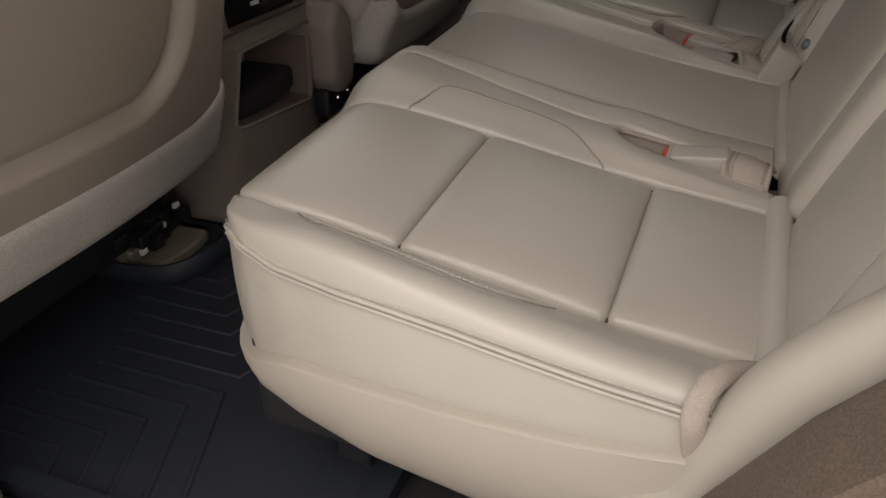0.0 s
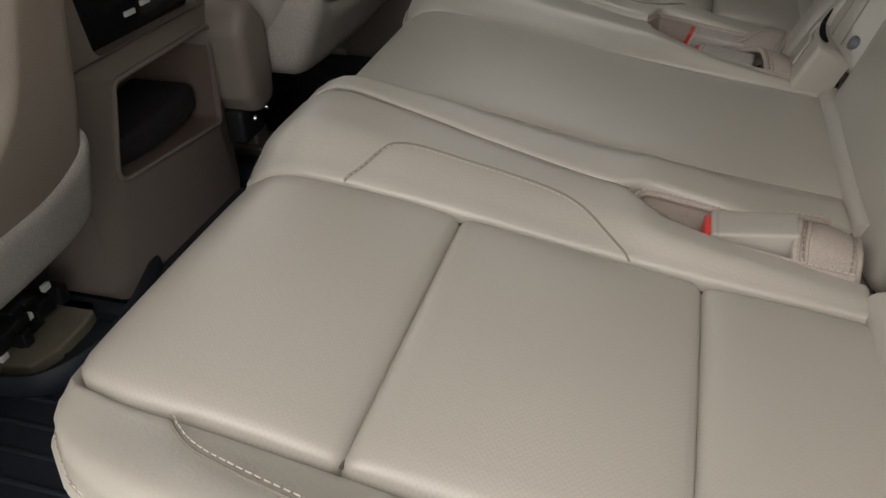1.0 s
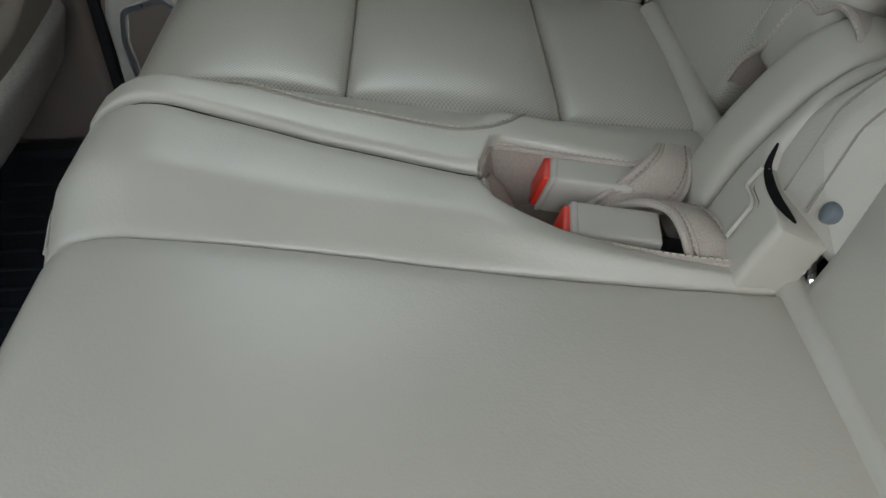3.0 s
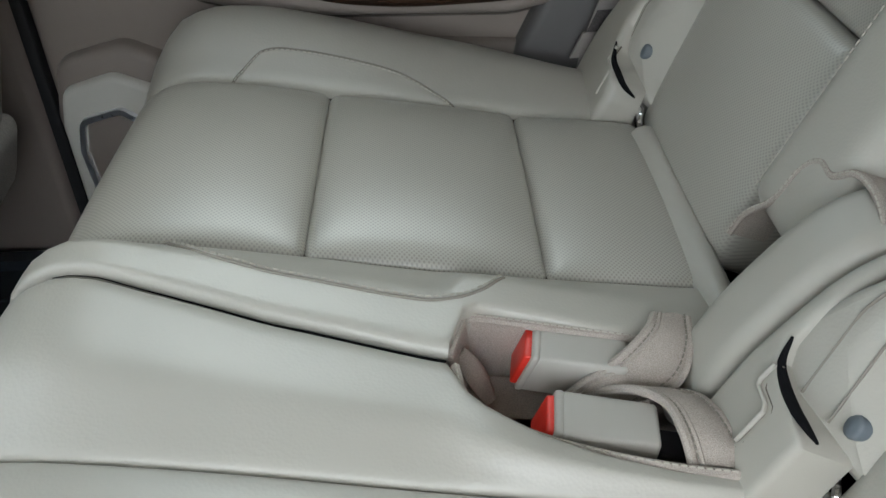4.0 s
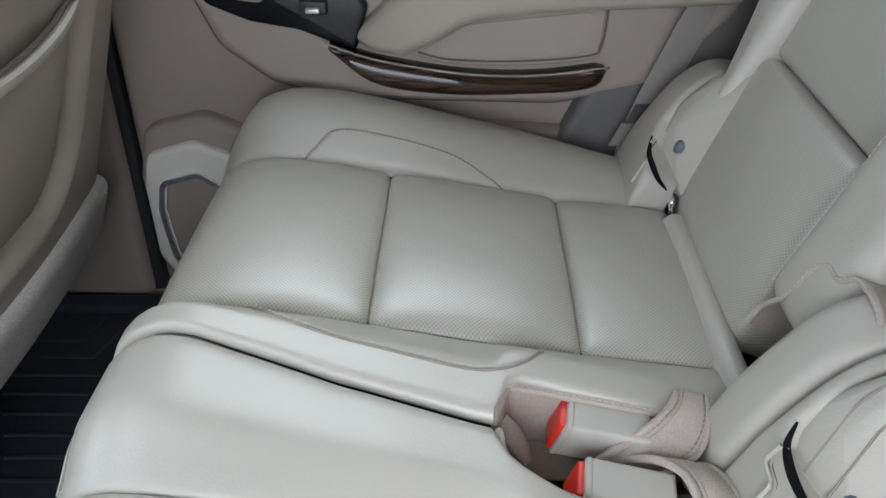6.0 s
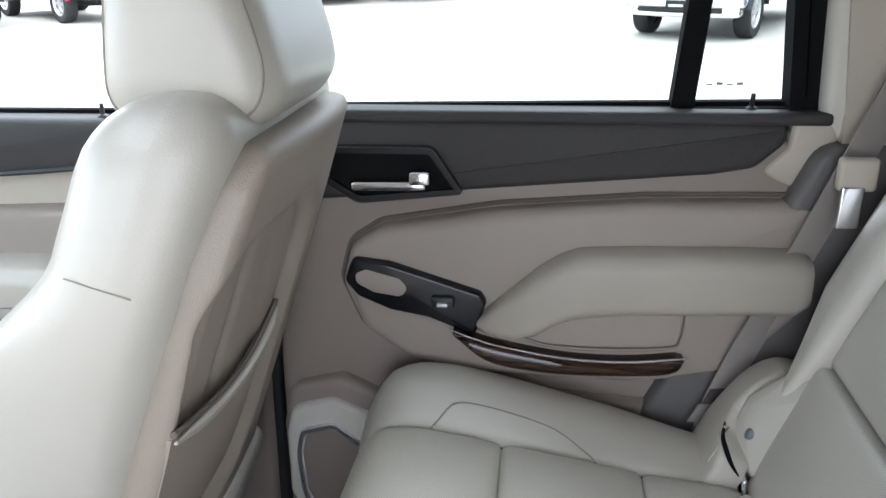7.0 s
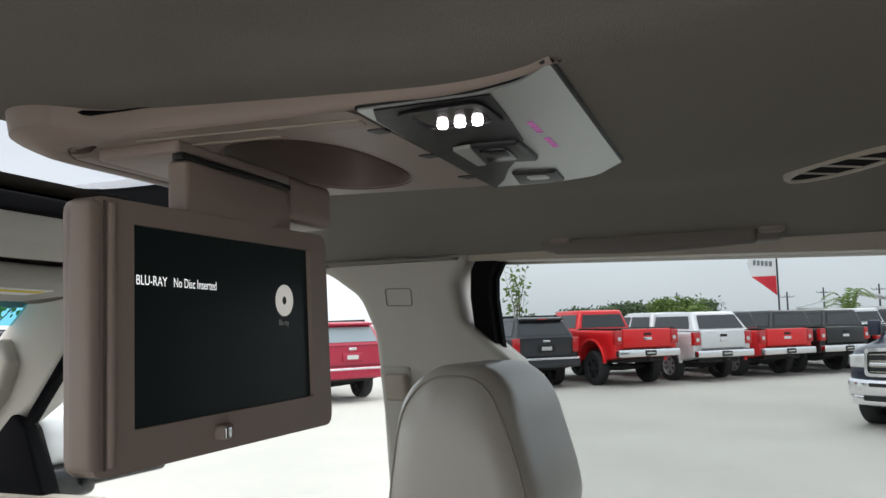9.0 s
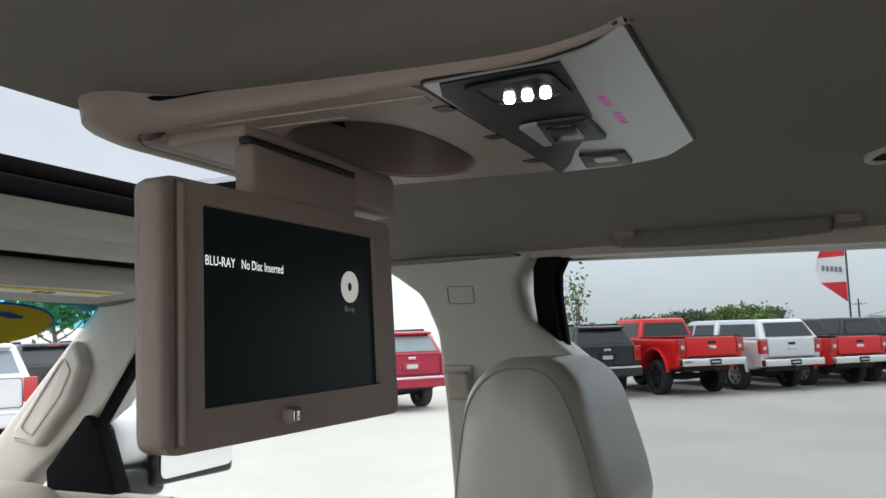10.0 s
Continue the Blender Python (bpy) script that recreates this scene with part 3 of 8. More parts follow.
def side_face(owner, y, out):
    """The leather side of a cushion, and the plastic valance that stands proud of it and tucks in below."""
    low = line((-0.49, 0.296), (-0.44, 0.303), (-0.40, 0.322), (-0.36, 0.338), (-0.30, 0.345), (-0.20, 0.352), (-0.11, 0.361), (-0.03, 0.376), (0.03, 0.39))

    def bulge(v):
        x, q, w = v[:, 0], v[:, 1], v[:, 2]
        t = w + 0.5
        top = np.interp(x, PROFILE[FOREMOST:, 0], PROFILE[FOREMOST:, 1]) + (line((-0.479, -0.012), (-0.45, -0.010), (-0.35, -0.004), (-0.2, 0.014), (-0.03, 0.026)) if out < 0 else line((-0.479, -0.012), (-0.45, -0.002), (-0.40, 0.012), (-0.30, 0.010), (-0.15, 0.000), (-0.03, -0.010)))(x)
        z = low(x) - 0.05 + (top - low(x) + 0.05) * t
        turn = out * corner(0.0, out)(x)
        return np.stack([x, y + out * (q + 0.009 * np.sin(math.pi * np.clip(t, 0, 1)) - 0.014 * (1 - t) + turn), z], 1)

    part("cushion_side", rbox((-0.478, -0.05, -0.5), (0.02, 0.0, 0.5), 0.02, (40, 2, 10), bulge), leather, owner)

    def tuck(v):
        x, q, w = v[:, 0], v[:, 1], v[:, 2]
        t = w + 0.5
        bottom = line((-0.49, 0.270), (-0.44, 0.255), (-0.38, 0.240), (-0.30, 0.228), (-0.17, 0.222), (0.06, 0.222))(x)
        z = bottom + (low(x) + 0.006 - bottom) * t
        turn = out * corner(0.0, out)(x)
        return np.stack([x, y + out * (q + 0.012 - 0.045 * (1 - t) ** 2.2 + turn), z], 1)

    part("valance", rbox((-0.472, -0.06, -0.5), (0.06, 0.0, 0.5), 0.014, (40, 2, 10), tuck), valance_plastic, owner, "smooth beige plastic valance")


side_face(bench, -0.664, -1)
side_face(lone, 0.687, 1)
for owner, ya, yb in ((bench, -0.60, 0.18), (lone, 0.25, 0.61)):
    part("frame", rbox((-0.43, ya, 0.215), (0.10, yb, 0.345), 0.02, (4, 4, 2)), black, owner)
    for y in (ya + 0.08, yb - 0.08):
        for x in (-0.36, 0.04):
            part("leg", rbox((x - 0.02, y - 0.02, 0.13), (x + 0.02, y + 0.02, 0.23), 0.006, (1, 1, 1)), black, owner)

# canvas pockets for the buckles
for owner, ya, yb, x0 in ((bench, -0.262, -0.205, -0.166), (bench, 0.115, 0.182, -0.180), (lone, 0.182, 0.226, -0.178)):
    part("buckle_pocket", rbox((x0, ya - 0.012, 0.335), (0.03, yb + 0.012, 0.362), 0.006, (8, 4, 1)), canvas, owner, "worn beige canvas pocket")


def pocket_lip(owner, pts, h=0.011, r=0.0034):
    path = curve([on_top(x, y, h) for x, y in pts], 40)
    part("pocket_lip", tube(path, r, 8), canvas, owner, "rolled canvas edge with stitching")
    wall = []
    for p in path:
        wall.append([(p[0], p[1], p[2]), (p[0] + 0.002, p[1], p[2] - 0.03), (p[0] + 0.004, p[1], 0.345)])
    w = np.array(wall)
    thick = np.concatenate([w, w[:, ::-1] + np.array((0.0, 0.0, 0.0))], 1)
    thick[:, 3:, :2] += np.array([0.002, 0.002])
    part("pocket_wall", loft([q for q in thick]), canvas, owner)
    stitches("pocket_stitching", [(p[0], p[1], p[2] + 0.0034) for p in path], owner, 0.005, 0.0007)


pocket_lip(bench, [(0.0, -0.271), (-0.05, -0.269), (-0.11, -0.263), (-0.145, -0.257), (-0.163, -0.238), (-0.162, -0.220), (-0.150, -0.214), (-0.11, -0.215), (-0.068, -0.219), (-0.05, -0.213), (-0.043, -0.199), (-0.01, -0.195)])
pocket_lip(bench, [(-0.182, 0.182), (-0.179, 0.162), (-0.168, 0.147), (-0.137, 0.130), (-0.10, 0.119), (-0.058, 0.111), (-0.01, 0.106)])
pocket_lip(lone, [(-0.186, 0.190), (-0.181, 0.208), (-0.176, 0.223), (-0.165, 0.229), (-0.10, 0.223), (-0.05, 0.217), (-0.028, 0.213)])


def flap(owner, lip, rear, label):
    """A canvas flap that arches over a buckle's strap: a rolled, stitched front lip and a limp body behind it."""
    a, b = curve(lip, 28), curve(rear, 28)
    rows = []
    for t in np.linspace(0, 1, 9):
        sag = 0.004 * math.sin(math.pi * t)
        rows.append(a + (b - a) * t + np.array((0, 0, sag)))
    rows = np.array(rows)
    under = rows[::-1] + np.array((0.001, 0, -0.0022))
    part("strap_flap", loft(list(np.concatenate([rows, under]).transpose(1, 0, 2))), canvas, owner, label)
    part("flap_lip", tube(a, 0.0033, 8), canvas, owner)
    part("flap_lip", tube(a + (b - a) * 0.16 + np.array((0, 0, 0.0018)), 0.0018, 6), canvas, owner)
    stitches("flap_stitching", a + (b - a) * 0.10 + np.array((0, 0, 0.0026)), owner, 0.005, 0.0006, seam_mid)
    stitches("flap_stitching", a + (b - a) * 0.88 + np.array((0, 0, 0.003)), owner, 0.005, 0.0006, seam_mid)
    part("flap_lip", tube(b, 0.0024, 8), canvas, owner)


flap(bench, [(-0.032, -0.212, 0.396), (-0.035, -0.222, 0.411), (-0.038, -0.240, 0.4165), (-0.041, -0.258, 0.413), (-0.040, -0.270, 0.400)], [(0.012, -0.210, 0.390), (0.008, -0.224, 0.402), (0.006, -0.242, 0.4075), (0.005, -0.258, 0.405), (0.004, -0.270, 0.392)], "worn canvas strap sleeve")
flap(bench, [(-0.088, 0.188, 0.386), (-0.066, 0.172, 0.404), (-0.052, 0.152, 0.4125), (-0.047, 0.130, 0.411), (-0.044, 0.114, 0.400)], [(-0.060, 0.186, 0.384), (-0.030, 0.172, 0.398), (-0.020, 0.150, 0.405), (-0.015, 0.128, 0.404), (-0.010, 0.111, 0.394)], "ribbed canvas strap sleeve")
flap(lone, [(-0.040, 0.233, 0.411), (-0.050, 0.214, 0.414), (-0.070, 0.198, 0.407), (-0.096, 0.188, 0.394), (-0.110, 0.184, 0.384)], [(-0.016, 0.233, 0.407), (-0.021, 0.206, 0.404), (-0.032, 0.186, 0.395), (-0.052, 0.180, 0.384), (-0.076, 0.178, 0.374)], "stained canvas strap sleeve")
for owner, pts, r in ((bench, [(-0.152, -0.212, 0.402), (-0.140, -0.222, 0.392), (-0.126, -0.240, 0.378)], 0.011), (lone, [(-0.176, 0.212, 0.404), (-0.166, 0.206, 0.388), (-0.156, 0.196, 0.372)], 0.010), (bench, [(-0.160, -0.250, 0.398), (-0.150, -0.242, 0.384), (-0.146, -0.232, 0.372)], 0.009)):
    p = curve(pts, 12)
    part("pocket_fold", tube(p, [r * (0.35 + 0.65 * math.sin(math.pi * (0.12 + 0.8 * t))) for t in np.linspace(0, 1, len(p))], 10, 0.5), canvas, owner, "creased canvas fold")


buckle_plastic = material("grey_beige_buckle_plastic", (0.45, 0.425, 0.385), 0.5, var=0.03, scale=6, grain=0.15, grain_scale=1400)


def buckle(x, y, z, lean, yaw=0.0, group="seat belt buckles"):
    """A belt buckle: a bevelled beige box with a red release button at its front end."""
    t = thing("seat_belt_buckle", (x, y, z - 0.03), "beige seat belt buckle with red release button in canvas pocket", "buckle", group)
    ca, sa = math.cos(radians(lean)), math.sin(radians(lean))

    def turn(v):
        v = v.copy()
        v[:, 0] += np.where(v[:, 0] < 0.008, 0.24 * v[:, 2], 0.0)  # the button's end slants forward towards its foot
        q = v.copy()
        q[:, 0], q[:, 2] = v[:, 0] * ca + v[:, 2] * sa, -v[:, 0] * sa + v[:, 2] * ca
        cy, sy = math.cos(radians(yaw)), math.sin(radians(yaw))
        q[:, 0], q[:, 1] = q[:, 0] * cy - q[:, 1] * sy, q[:, 0] * sy + q[:, 1] * cy
        return q + np.array((x, y, z))

    def taper(v):
        w = v.copy()
        w[:, 1] *= 1 - 0.08 * np.clip(v[:, 0] / 0.07, 0, 1)
        return turn(w)

    part("housing", rbox((0.0035, -0.0185, -0.034), (0.064, 0.0185, 0.0), 0.0035, (4, 3, 2), taper), buckle_plastic, t)
    part("rim", rbox((0.0, -0.0185, -0.034), (0.006, 0.0185, 0.0), 0.0025, (1, 3, 2), turn), buckle_plastic, t)
    part("release_button", rbox((-0.0045, -0.0155, -0.031), (0.002, 0.0155, -0.003), 0.002, (1, 3, 2), turn), red_plastic, t, "bright red release button")
    part("stalk", rbox((0.066, -0.011, -0.026), (0.088, 0.011, -0.016), 0.003, (2, 1, 1), turn), black, t)


buckle(-0.102, -0.240, 0.413, -6)
buckle(-0.126, 0.215, 0.412, 7, -9)
buckle(-0.120, 0.152, 0.411, 6, -8)

# ---------------------------------------------------------------- rear backrests
LEAN = radians(22.5)
UPX, UPZ = math.sin(LEAN), math.cos(LEAN)


def on_back(s, h):
    """A place s up the backrest's face and h out of it."""
    return 0.036 + UPX * s - UPZ * h, 0.372 + UPZ * s + UPX * h


def back_pad(s0, s1, ya, yb, low, high, r, puff=0.0, n=(14, 12, 2)):
    def bend(v):
        s, u, h = v[:, 0], v[:, 1], v[:, 2]
        t = np.clip((s - s0) / (s1 - s0), 0, 1)
        a, b = (f(t) if callable(f) else f for f in (ya, yb))
        w = np.clip(u, 0, 1)
        up = np.clip((h - low) / (high - low), 0, 1)
        h = h + up * puff * (4 * t * (1 - t)) ** 0.5 * (4 * w * (1 - w)) ** 0.5
        x, z = on_back(s, h)
        return np.stack([x, a + (b - a) * u, z], 1)

    # the width runs over 0 to 1, so its rounding is made here
    span = abs((yb(0.5) if callable(yb) else yb) - (ya(0.5) if callable(ya) else ya))
    v2, f2 = rbox((s0, 0, low), (s1, span, high), r, n)
    v2[:, 1] /= span
    return bend(v2), f2


cover_plastic = material("smooth_cover_plastic", (0.43, 0.405, 0.355), 0.42, var=0.03, scale=4, grain=0.1, grain_scale=1200)


HINGE = curve([(-0.060, 0.300), (-0.045, 0.345), (-0.030, 0.380), (-0.020, 0.405), (-0.004, 0.440), (0.016, 0.472), (0.036, 0.498), (0.058, 0.515), (0.082, 0.521), (0.110, 0.512), (0.140, 0.480)], 150)


def hinge_cover(owner, y0, y1, r=0.015, sink=0.0, label="smooth arched beige plastic hinge cover"):
    """The moulded cover over a backrest's hinge: one arched section carried from y0 to y1, its two rims rounded over."""
    t = np.gradient(HINGE, axis=0)
    t /= np.linalg.norm(t, axis=1, keepdims=True)
    nrm = np.stack([t[:, 1], -t[:, 0]], 1)
    near = y0(HINGE[:, 1]) if callable(y0) else np.full(len(HINGE), y0)
    turn = np.linspace(0, math.pi / 2, 6)
    loops = []
    for base, way, angles in ((near, 1, turn), (np.full(len(HINGE), y1), -1, turn[::-1])):
        rims = [(r * (1 - math.cos(a)), r * (1 - math.sin(a))) for a in angles]
        for u, d in ([(0.0, 0.04)] if way > 0 else []) + rims + ([(0.0, 0.04)] if way < 0 else []):
            p = HINGE + nrm * (d + sink)
            loops.append(np.stack([p[:, 0], base + way * u, p[:, 1]], 1))
    part("hinge_cover", loft(loops, True, True, False), cover_plastic, owner, label)


# far single backrest
part("back_insert_lower", back_pad(0.004, 0.198, lambda t: 0.316 + 0.01 * t, lambda t: 0.560 + 0.015 * t, -0.05, 0.012, 0.012, 0.012, (16, 16, 2)), leather_back, lone, "perforated leather lower back panel")
part("back_insert_upper", back_pad(0.199, 0.50, lambda t: 0.326, lambda t: 0.575, -0.05, 0.003, 0.010, 0.006, (16, 16, 2)), leather_back, lone)
part("back_bolster_inner", back_pad(0.075, 0.60, lambda t: 0.232 - 0.02 * t, lambda t: 0.322, -0.055, 0.026, 0.022, 0.004, (18, 8, 3)), leather, lone)
part("back_bolster_outer", back_pad(0.055, 0.60, lambda t: 0.567, line((0.0, 0.590), (0.2, 0.600), (0.4, 0.650), (1.0, 0.645)), -0.055, 0.026, 0.022, 0.004, (18, 8, 3)), leather, lone)
part("back_head_panel", back_pad(0.50, 0.60, 0.326, 0.575, -0.05, 0.012, 0.016, 0.004), leather, lone)
part("back_shell", back_pad(0.02, 0.61, 0.225, 0.66, -0.12, -0.03, 0.03, 0.0), plastic_dk, lone)
part("bight_roll", tube([(0.020, y, 0.388) for y in np.linspace(0.226, 0.515, 9)], 0.0135, 12), leather, lone)
stitches("back_stitching", [(*[on_back(s, 0.0275)[0]], 0.308, on_back(s, 0.0275)[1]) for s in np.linspace(0.09, 0.55, 40)], lone)
# bench backrest: near outer seat and middle
part("back_insert_lower", back_pad(0.004, 0.198, -0.560, -0.330, -0.05, 0.012, 0.012, 0.010, (16, 16, 2)), leather_back, bench)
part("back_insert_upper", back_pad(0.199, 0.50, -0.560, -0.330, -0.05, 0.003, 0.010, 0.006, (16, 16, 2)), leather_back, bench)
part("back_bolster_inner", back_pad(0.012, 0.60, -0.332, -0.246, -0.055, 0.024, 0.022, 0.004, (18, 8, 3)), leather, bench)
part("back_bolster_outer", back_pad(0.055, 0.60, -0.650, -0.560, -0.055, 0.024, 0.022, 0.004, (18, 8, 3)), leather, bench)
part("back_middle", back_pad(-0.015, 0.60, lambda t: -0.244, line((0.0, 0.094), (0.10, 0.096), (0.20, 0.112), (1.0, 0.112)), -0.055, 0.018, 0.020, 0.012, (18, 16, 3)), leather, bench)
part("back_middle_edge", back_pad(0.150, 0.60, lambda t: 0.104, lambda t: 0.205, -0.06, 0.022, 0.026, 0.004, (18, 8, 3)), leather, bench)
part("back_shell", back_pad(0.02, 0.61, -0.65, 0.205, -0.12, -0.04, 0.03, 0.0), plastic_dk, bench)
part("bight_roll", tube([(0.022, y, 0.384) for y in np.linspace(-0.19, 0.098, 8)], 0.0125, 12), leather, bench)
part("bight_roll", tube([(0.020, y, 0.388) for y in np.linspace(-0.57, -0.29, 8)], 0.0135, 12), leather, bench)
hinge_cover(lone, 0.171, 0.228)
hinge_cover(bench, line((0.30, 0.088), (0.444, 0.092), (0.4472, 0.112), (0.4490, 0.130), (0.4530, 0.145), (0.463, 0.1515), (0.55, 0.1535)), 0.1675, 0.006, 0.002)
hinge_cover(lone, line((0.30, 0.545), (0.415, 0.548), (0.432, 0.554), (0.442, 0.570), (0.450, 0.592), (0.47, 0.606), (0.55, 0.612)), 0.664, 0.010)
# the near outer hinge arm: one smooth sweep from the valance up beside the backrest
centre = curve([(0.19, 0.585), (0.14, 0.538), (0.095, 0.492), (0.050, 0.440), (0.024, 0.385), (0.004, 0.325), (-0.05, 0.280)], 48)
along = np.gradient(centre, axis=0)
along /= np.linalg.norm(along, axis=1, keepdims=True)
loops = []
for (cx, cz), (tx, tz), t in zip(centre, along, np.linspace(0, 1, len(centre))):
    half = 0.056 - 0.006 * t
    loops.append(np.array([(cx + tz * half * np.sign(math.cos(a)) * abs(math.cos(a)) ** 0.62, -0.664 + 0.026 * np.sign(math.sin(a)) * abs(math.sin(a)) ** 0.75, cz - tx * half * np.sign(math.cos(a)) * abs(math.cos(a)) ** 0.62) for a in np.linspace(0, 2 * math.pi, 32, endpoint=False)]))
part("hinge_arm", loft(loops), cover_plastic, bench, "smooth beige plastic hinge arm")
for owner, y, s, h in ((bench, -0.475, 0.10, 0.016),):
    x, z = on_back(s, h)
    geo = revolve([(0.0, 0.0055), (0.005, 0.005), (0.0075, 0.003), (0.0085, 0.0), (0.0085, -0.006)], (0, 0, 0), "z", 18)
    v = geo[0].copy()
    q = np.stack([x - UPZ * v[:, 2] + UPX * v[:, 0], y + v[:, 1], z + UPX * v[:, 2] + UPZ * v[:, 0]], 1)
    part("stud", (q, geo[1]), stud, owner, "round slate-coloured plastic stud")


# the rounded leather end of a backrest beside its hinge: seams, a slate stud, a black cord as the gap's shade and the
# raised bracket edge
def back_end(owner, y, foot, stud_at, seams, gap):
    """y is the end's outermost line, foot the height of its underside up the backrest; the gap runs along the hinge cover."""
    shape = rpoly([(foot, y - 0.095), (foot, y - 0.034), (foot + 0.004, y - 0.008), (foot + 0.030, y + 0.001), (foot + 0.052, y - 0.001), (foot + 0.085, y - 0.015), (foot + 0.150, y - 0.034), (foot + 0.150, y - 0.095)], [0.004, 0.02, 0.012, 0.02, 0.02, 0.03, 0.02, 0.004], 5)
    high = line((y - 0.095, 0.008), (y - 0.070, 0.031), (y - 0.045, 0.045), (y - 0.02, 0.049))

    def lay(q):
        q = np.asarray(q, float)
        h = q[:, 2] * high(q[:, 1]) * (1 - 0.45 * bump01((q[:, 0] - foot - 0.075) / 0.07))
        x, z = on_back(q[:, 0], np.where(q[:, 2] > 0, h, q[:, 2] * 0.05))
        return np.stack([x, q[:, 1], z], 1)

    # the outline is given in metres and its depth from -1 to 1, so the rim is rounded by hand
    loops = [place(shape, "z", -1.0)]
    for a in np.linspace(0, math.pi / 2, 7):
        loops.append(place(inset(shape, 0.012 * (1 - math.cos(a))), "z", 0.62 + 0.38 * math.sin(a)))
    v, f = loft(loops)
    mid = np.array(loops[-1]).mean(0)
    rows = [np.array(loops[-1]) + (mid - np.array(loops[-1])) * k for k in (0.0, 0.25, 0.5, 0.75, 0.97)]
    v2, f2 = loft(rows, False, True)
    part("back_end", (lay(np.concatenate([v, v2])), [q for q in f if len(q) == 4] + [tuple(k + len(v) for k in q) for q in f2]), leather, owner)
    for d, r in seams:
        path = [(0.057 + 0.10 * t, y - d - 0.010 * (1 - t) - 0.012 * max(t - 0.6, 0), 0.992) for t in np.linspace(0.0, 1.0, 20)]
        part("back_end_seam", tube(lay(path), r, 5), seam_mid, owner)
    c = curve(gap, 40)
    part("hinge_gap_shade", tube(c, [0.0005 + 0.0029 * math.sin(math.pi * k) ** 0.8 for k in np.linspace(0.02, 0.98, len(c))], 8), seal_black, owner)
    v, f = revolve([(0.0, 0.0030), (0.005, 0.0026), (0.0070, 0.0016), (0.0078, 0.0), (0.0078, -0.006)], (0, 0, 0), "z", 18)
    stud_s, stud_y = stud_at
    x, z = on_back(stud_s, float(high(stud_y)) + 0.0005)
    v = np.stack([x - UPZ * v[:, 2] + UPX * v[:, 0], stud_y + 0.8 * v[:, 1], z + UPX * v[:, 2] + UPZ * v[:, 0]], 1)
    part("stud", (v, f), stud, owner, "round slate-coloured plastic stud")


back_end(bench, 0.168, 0.038, (0.067, 0.100), ((0.028, 0.0010), (0.048, 0.0009)), [(0.014, 0.153, 0.464), (0.0075, 0.145, 0.4520), (0.0052, 0.132, 0.4475), (0.0045, 0.116, 0.4465), (0.0052, 0.101, 0.4475), (0.0060, 0.088, 0.4490)])
back_end(lone, 0.632, 0.024, (0.071, 0.574), ((0.022, 0.0010),), [(0.004, 0.598, 0.453), (-0.0015, 0.578, 0.443), (-0.0025, 0.552, 0.441), (-0.0025, 0.522, 0.441), (0.0000, 0.492, 0.444)])
for owner, y in ((bench, 0.146), (lone, 0.592)):
    ridge = [(0.0035, y - 0.002, 0.4515), (-0.0035, y - 0.003, 0.4405), (-0.0052, y - 0.006, 0.4380), (-0.0056, y - 0.019, 0.4370), (-0.0068, y - 0.022, 0.4345), (-0.0180, y - 0.022, 0.4100)]
    part("bracket_ridge", tube(ridge, 0.0017, 8), cover_plastic, owner)
    part("bracket_groove", tube([(q[0] + 0.0035, q[1] - 0.0035, q[2] + 0.001) for q in ridge], 0.0008, 6), seam_dark, owner)
rim_at = [(0.050, 0.300), (0.070, 0.298), (0.096, 0.281), (0.126, 0.276), (0.139, 0.264), (0.139, 0.247), (0.151, 0.232), (0.153, 0.212), (0.148, 0.191), (0.137, 0.178), (0.120, 0.172)]
hem = curve([(on_back(a, 0.027)[0], b, on_back(a, 0.027)[1]) for a, b in rim_at], 60)
part("gusset_hem", tube(hem, 0.0026, 8), canvas, lone, "rolled canvas hem")
stitches("gusset_stitching", hem + np.array((-0.002, 0.0, 0.0016)), lone, 0.005, 0.0007)
tuck_in = np.array([[q, q + np.array((0.010, 0, -0.004)), q + np.array((0.028, 0, -0.010))] for q in hem])
part("gusset", loft(list(np.concatenate([tuck_in, tuck_in[:, ::-1] + np.array((0.002, 0, 0.002))], 1))), canvas, lone, "canvas gusset over the hinge")


def head_rest(owner, y, wide):
    x0, z0 = on_back(0.61, -0.02)
    part("head_restraint", rbox((x0 - 0.06, y - wide / 2, z0 + 0.02), (x0 + 0.05, y + wide / 2, z0 + 0.19), 0.04, (6, 8, 6)), leather, owner)


for owner, y, w in ((bench, -0.45, 0.25), (lone, 0.45, 0.25)):
    head_rest(owner, y, w)

# metal child-seat anchors in the bight, and the lap belt webbing on the near side
for owner, y, x in ((bench, 0.103, 0.034), (lone, 0.548, 0.024)):
    part("anchor", tube(curve([(x, y - 0.013, 0.375), (x - 0.004, y - 0.014, 0.396), (x + 0.0, y, 0.401), (x - 0.004, y + 0.012, 0.395), (x, y + 0.012, 0.372)], 20), 0.0028, 8), chrome, owner, "chrome wire anchor loop")
part("belt_guide", tube(curve([(-0.022, -0.664, 0.368), (-0.028, -0.673, 0.405), (-0.029, -0.668, 0.424), (-0.022, -0.652, 0.434), (-0.008, -0.630, 0.430), (0.012, -0.605, 0.415)], 24), 0.0085, 12, 0.6), canvas, bench, "folded ribbed belt webbing")
# ---------------------------------------------------------------- floor, mats, ceiling, body sides
def lean(z):
    """How far the body side stands from the middle at a height: the glass leans in."""
    return np.where(z > 0.84, 0.775 - (z - 0.84) * 0.24, 0.775)


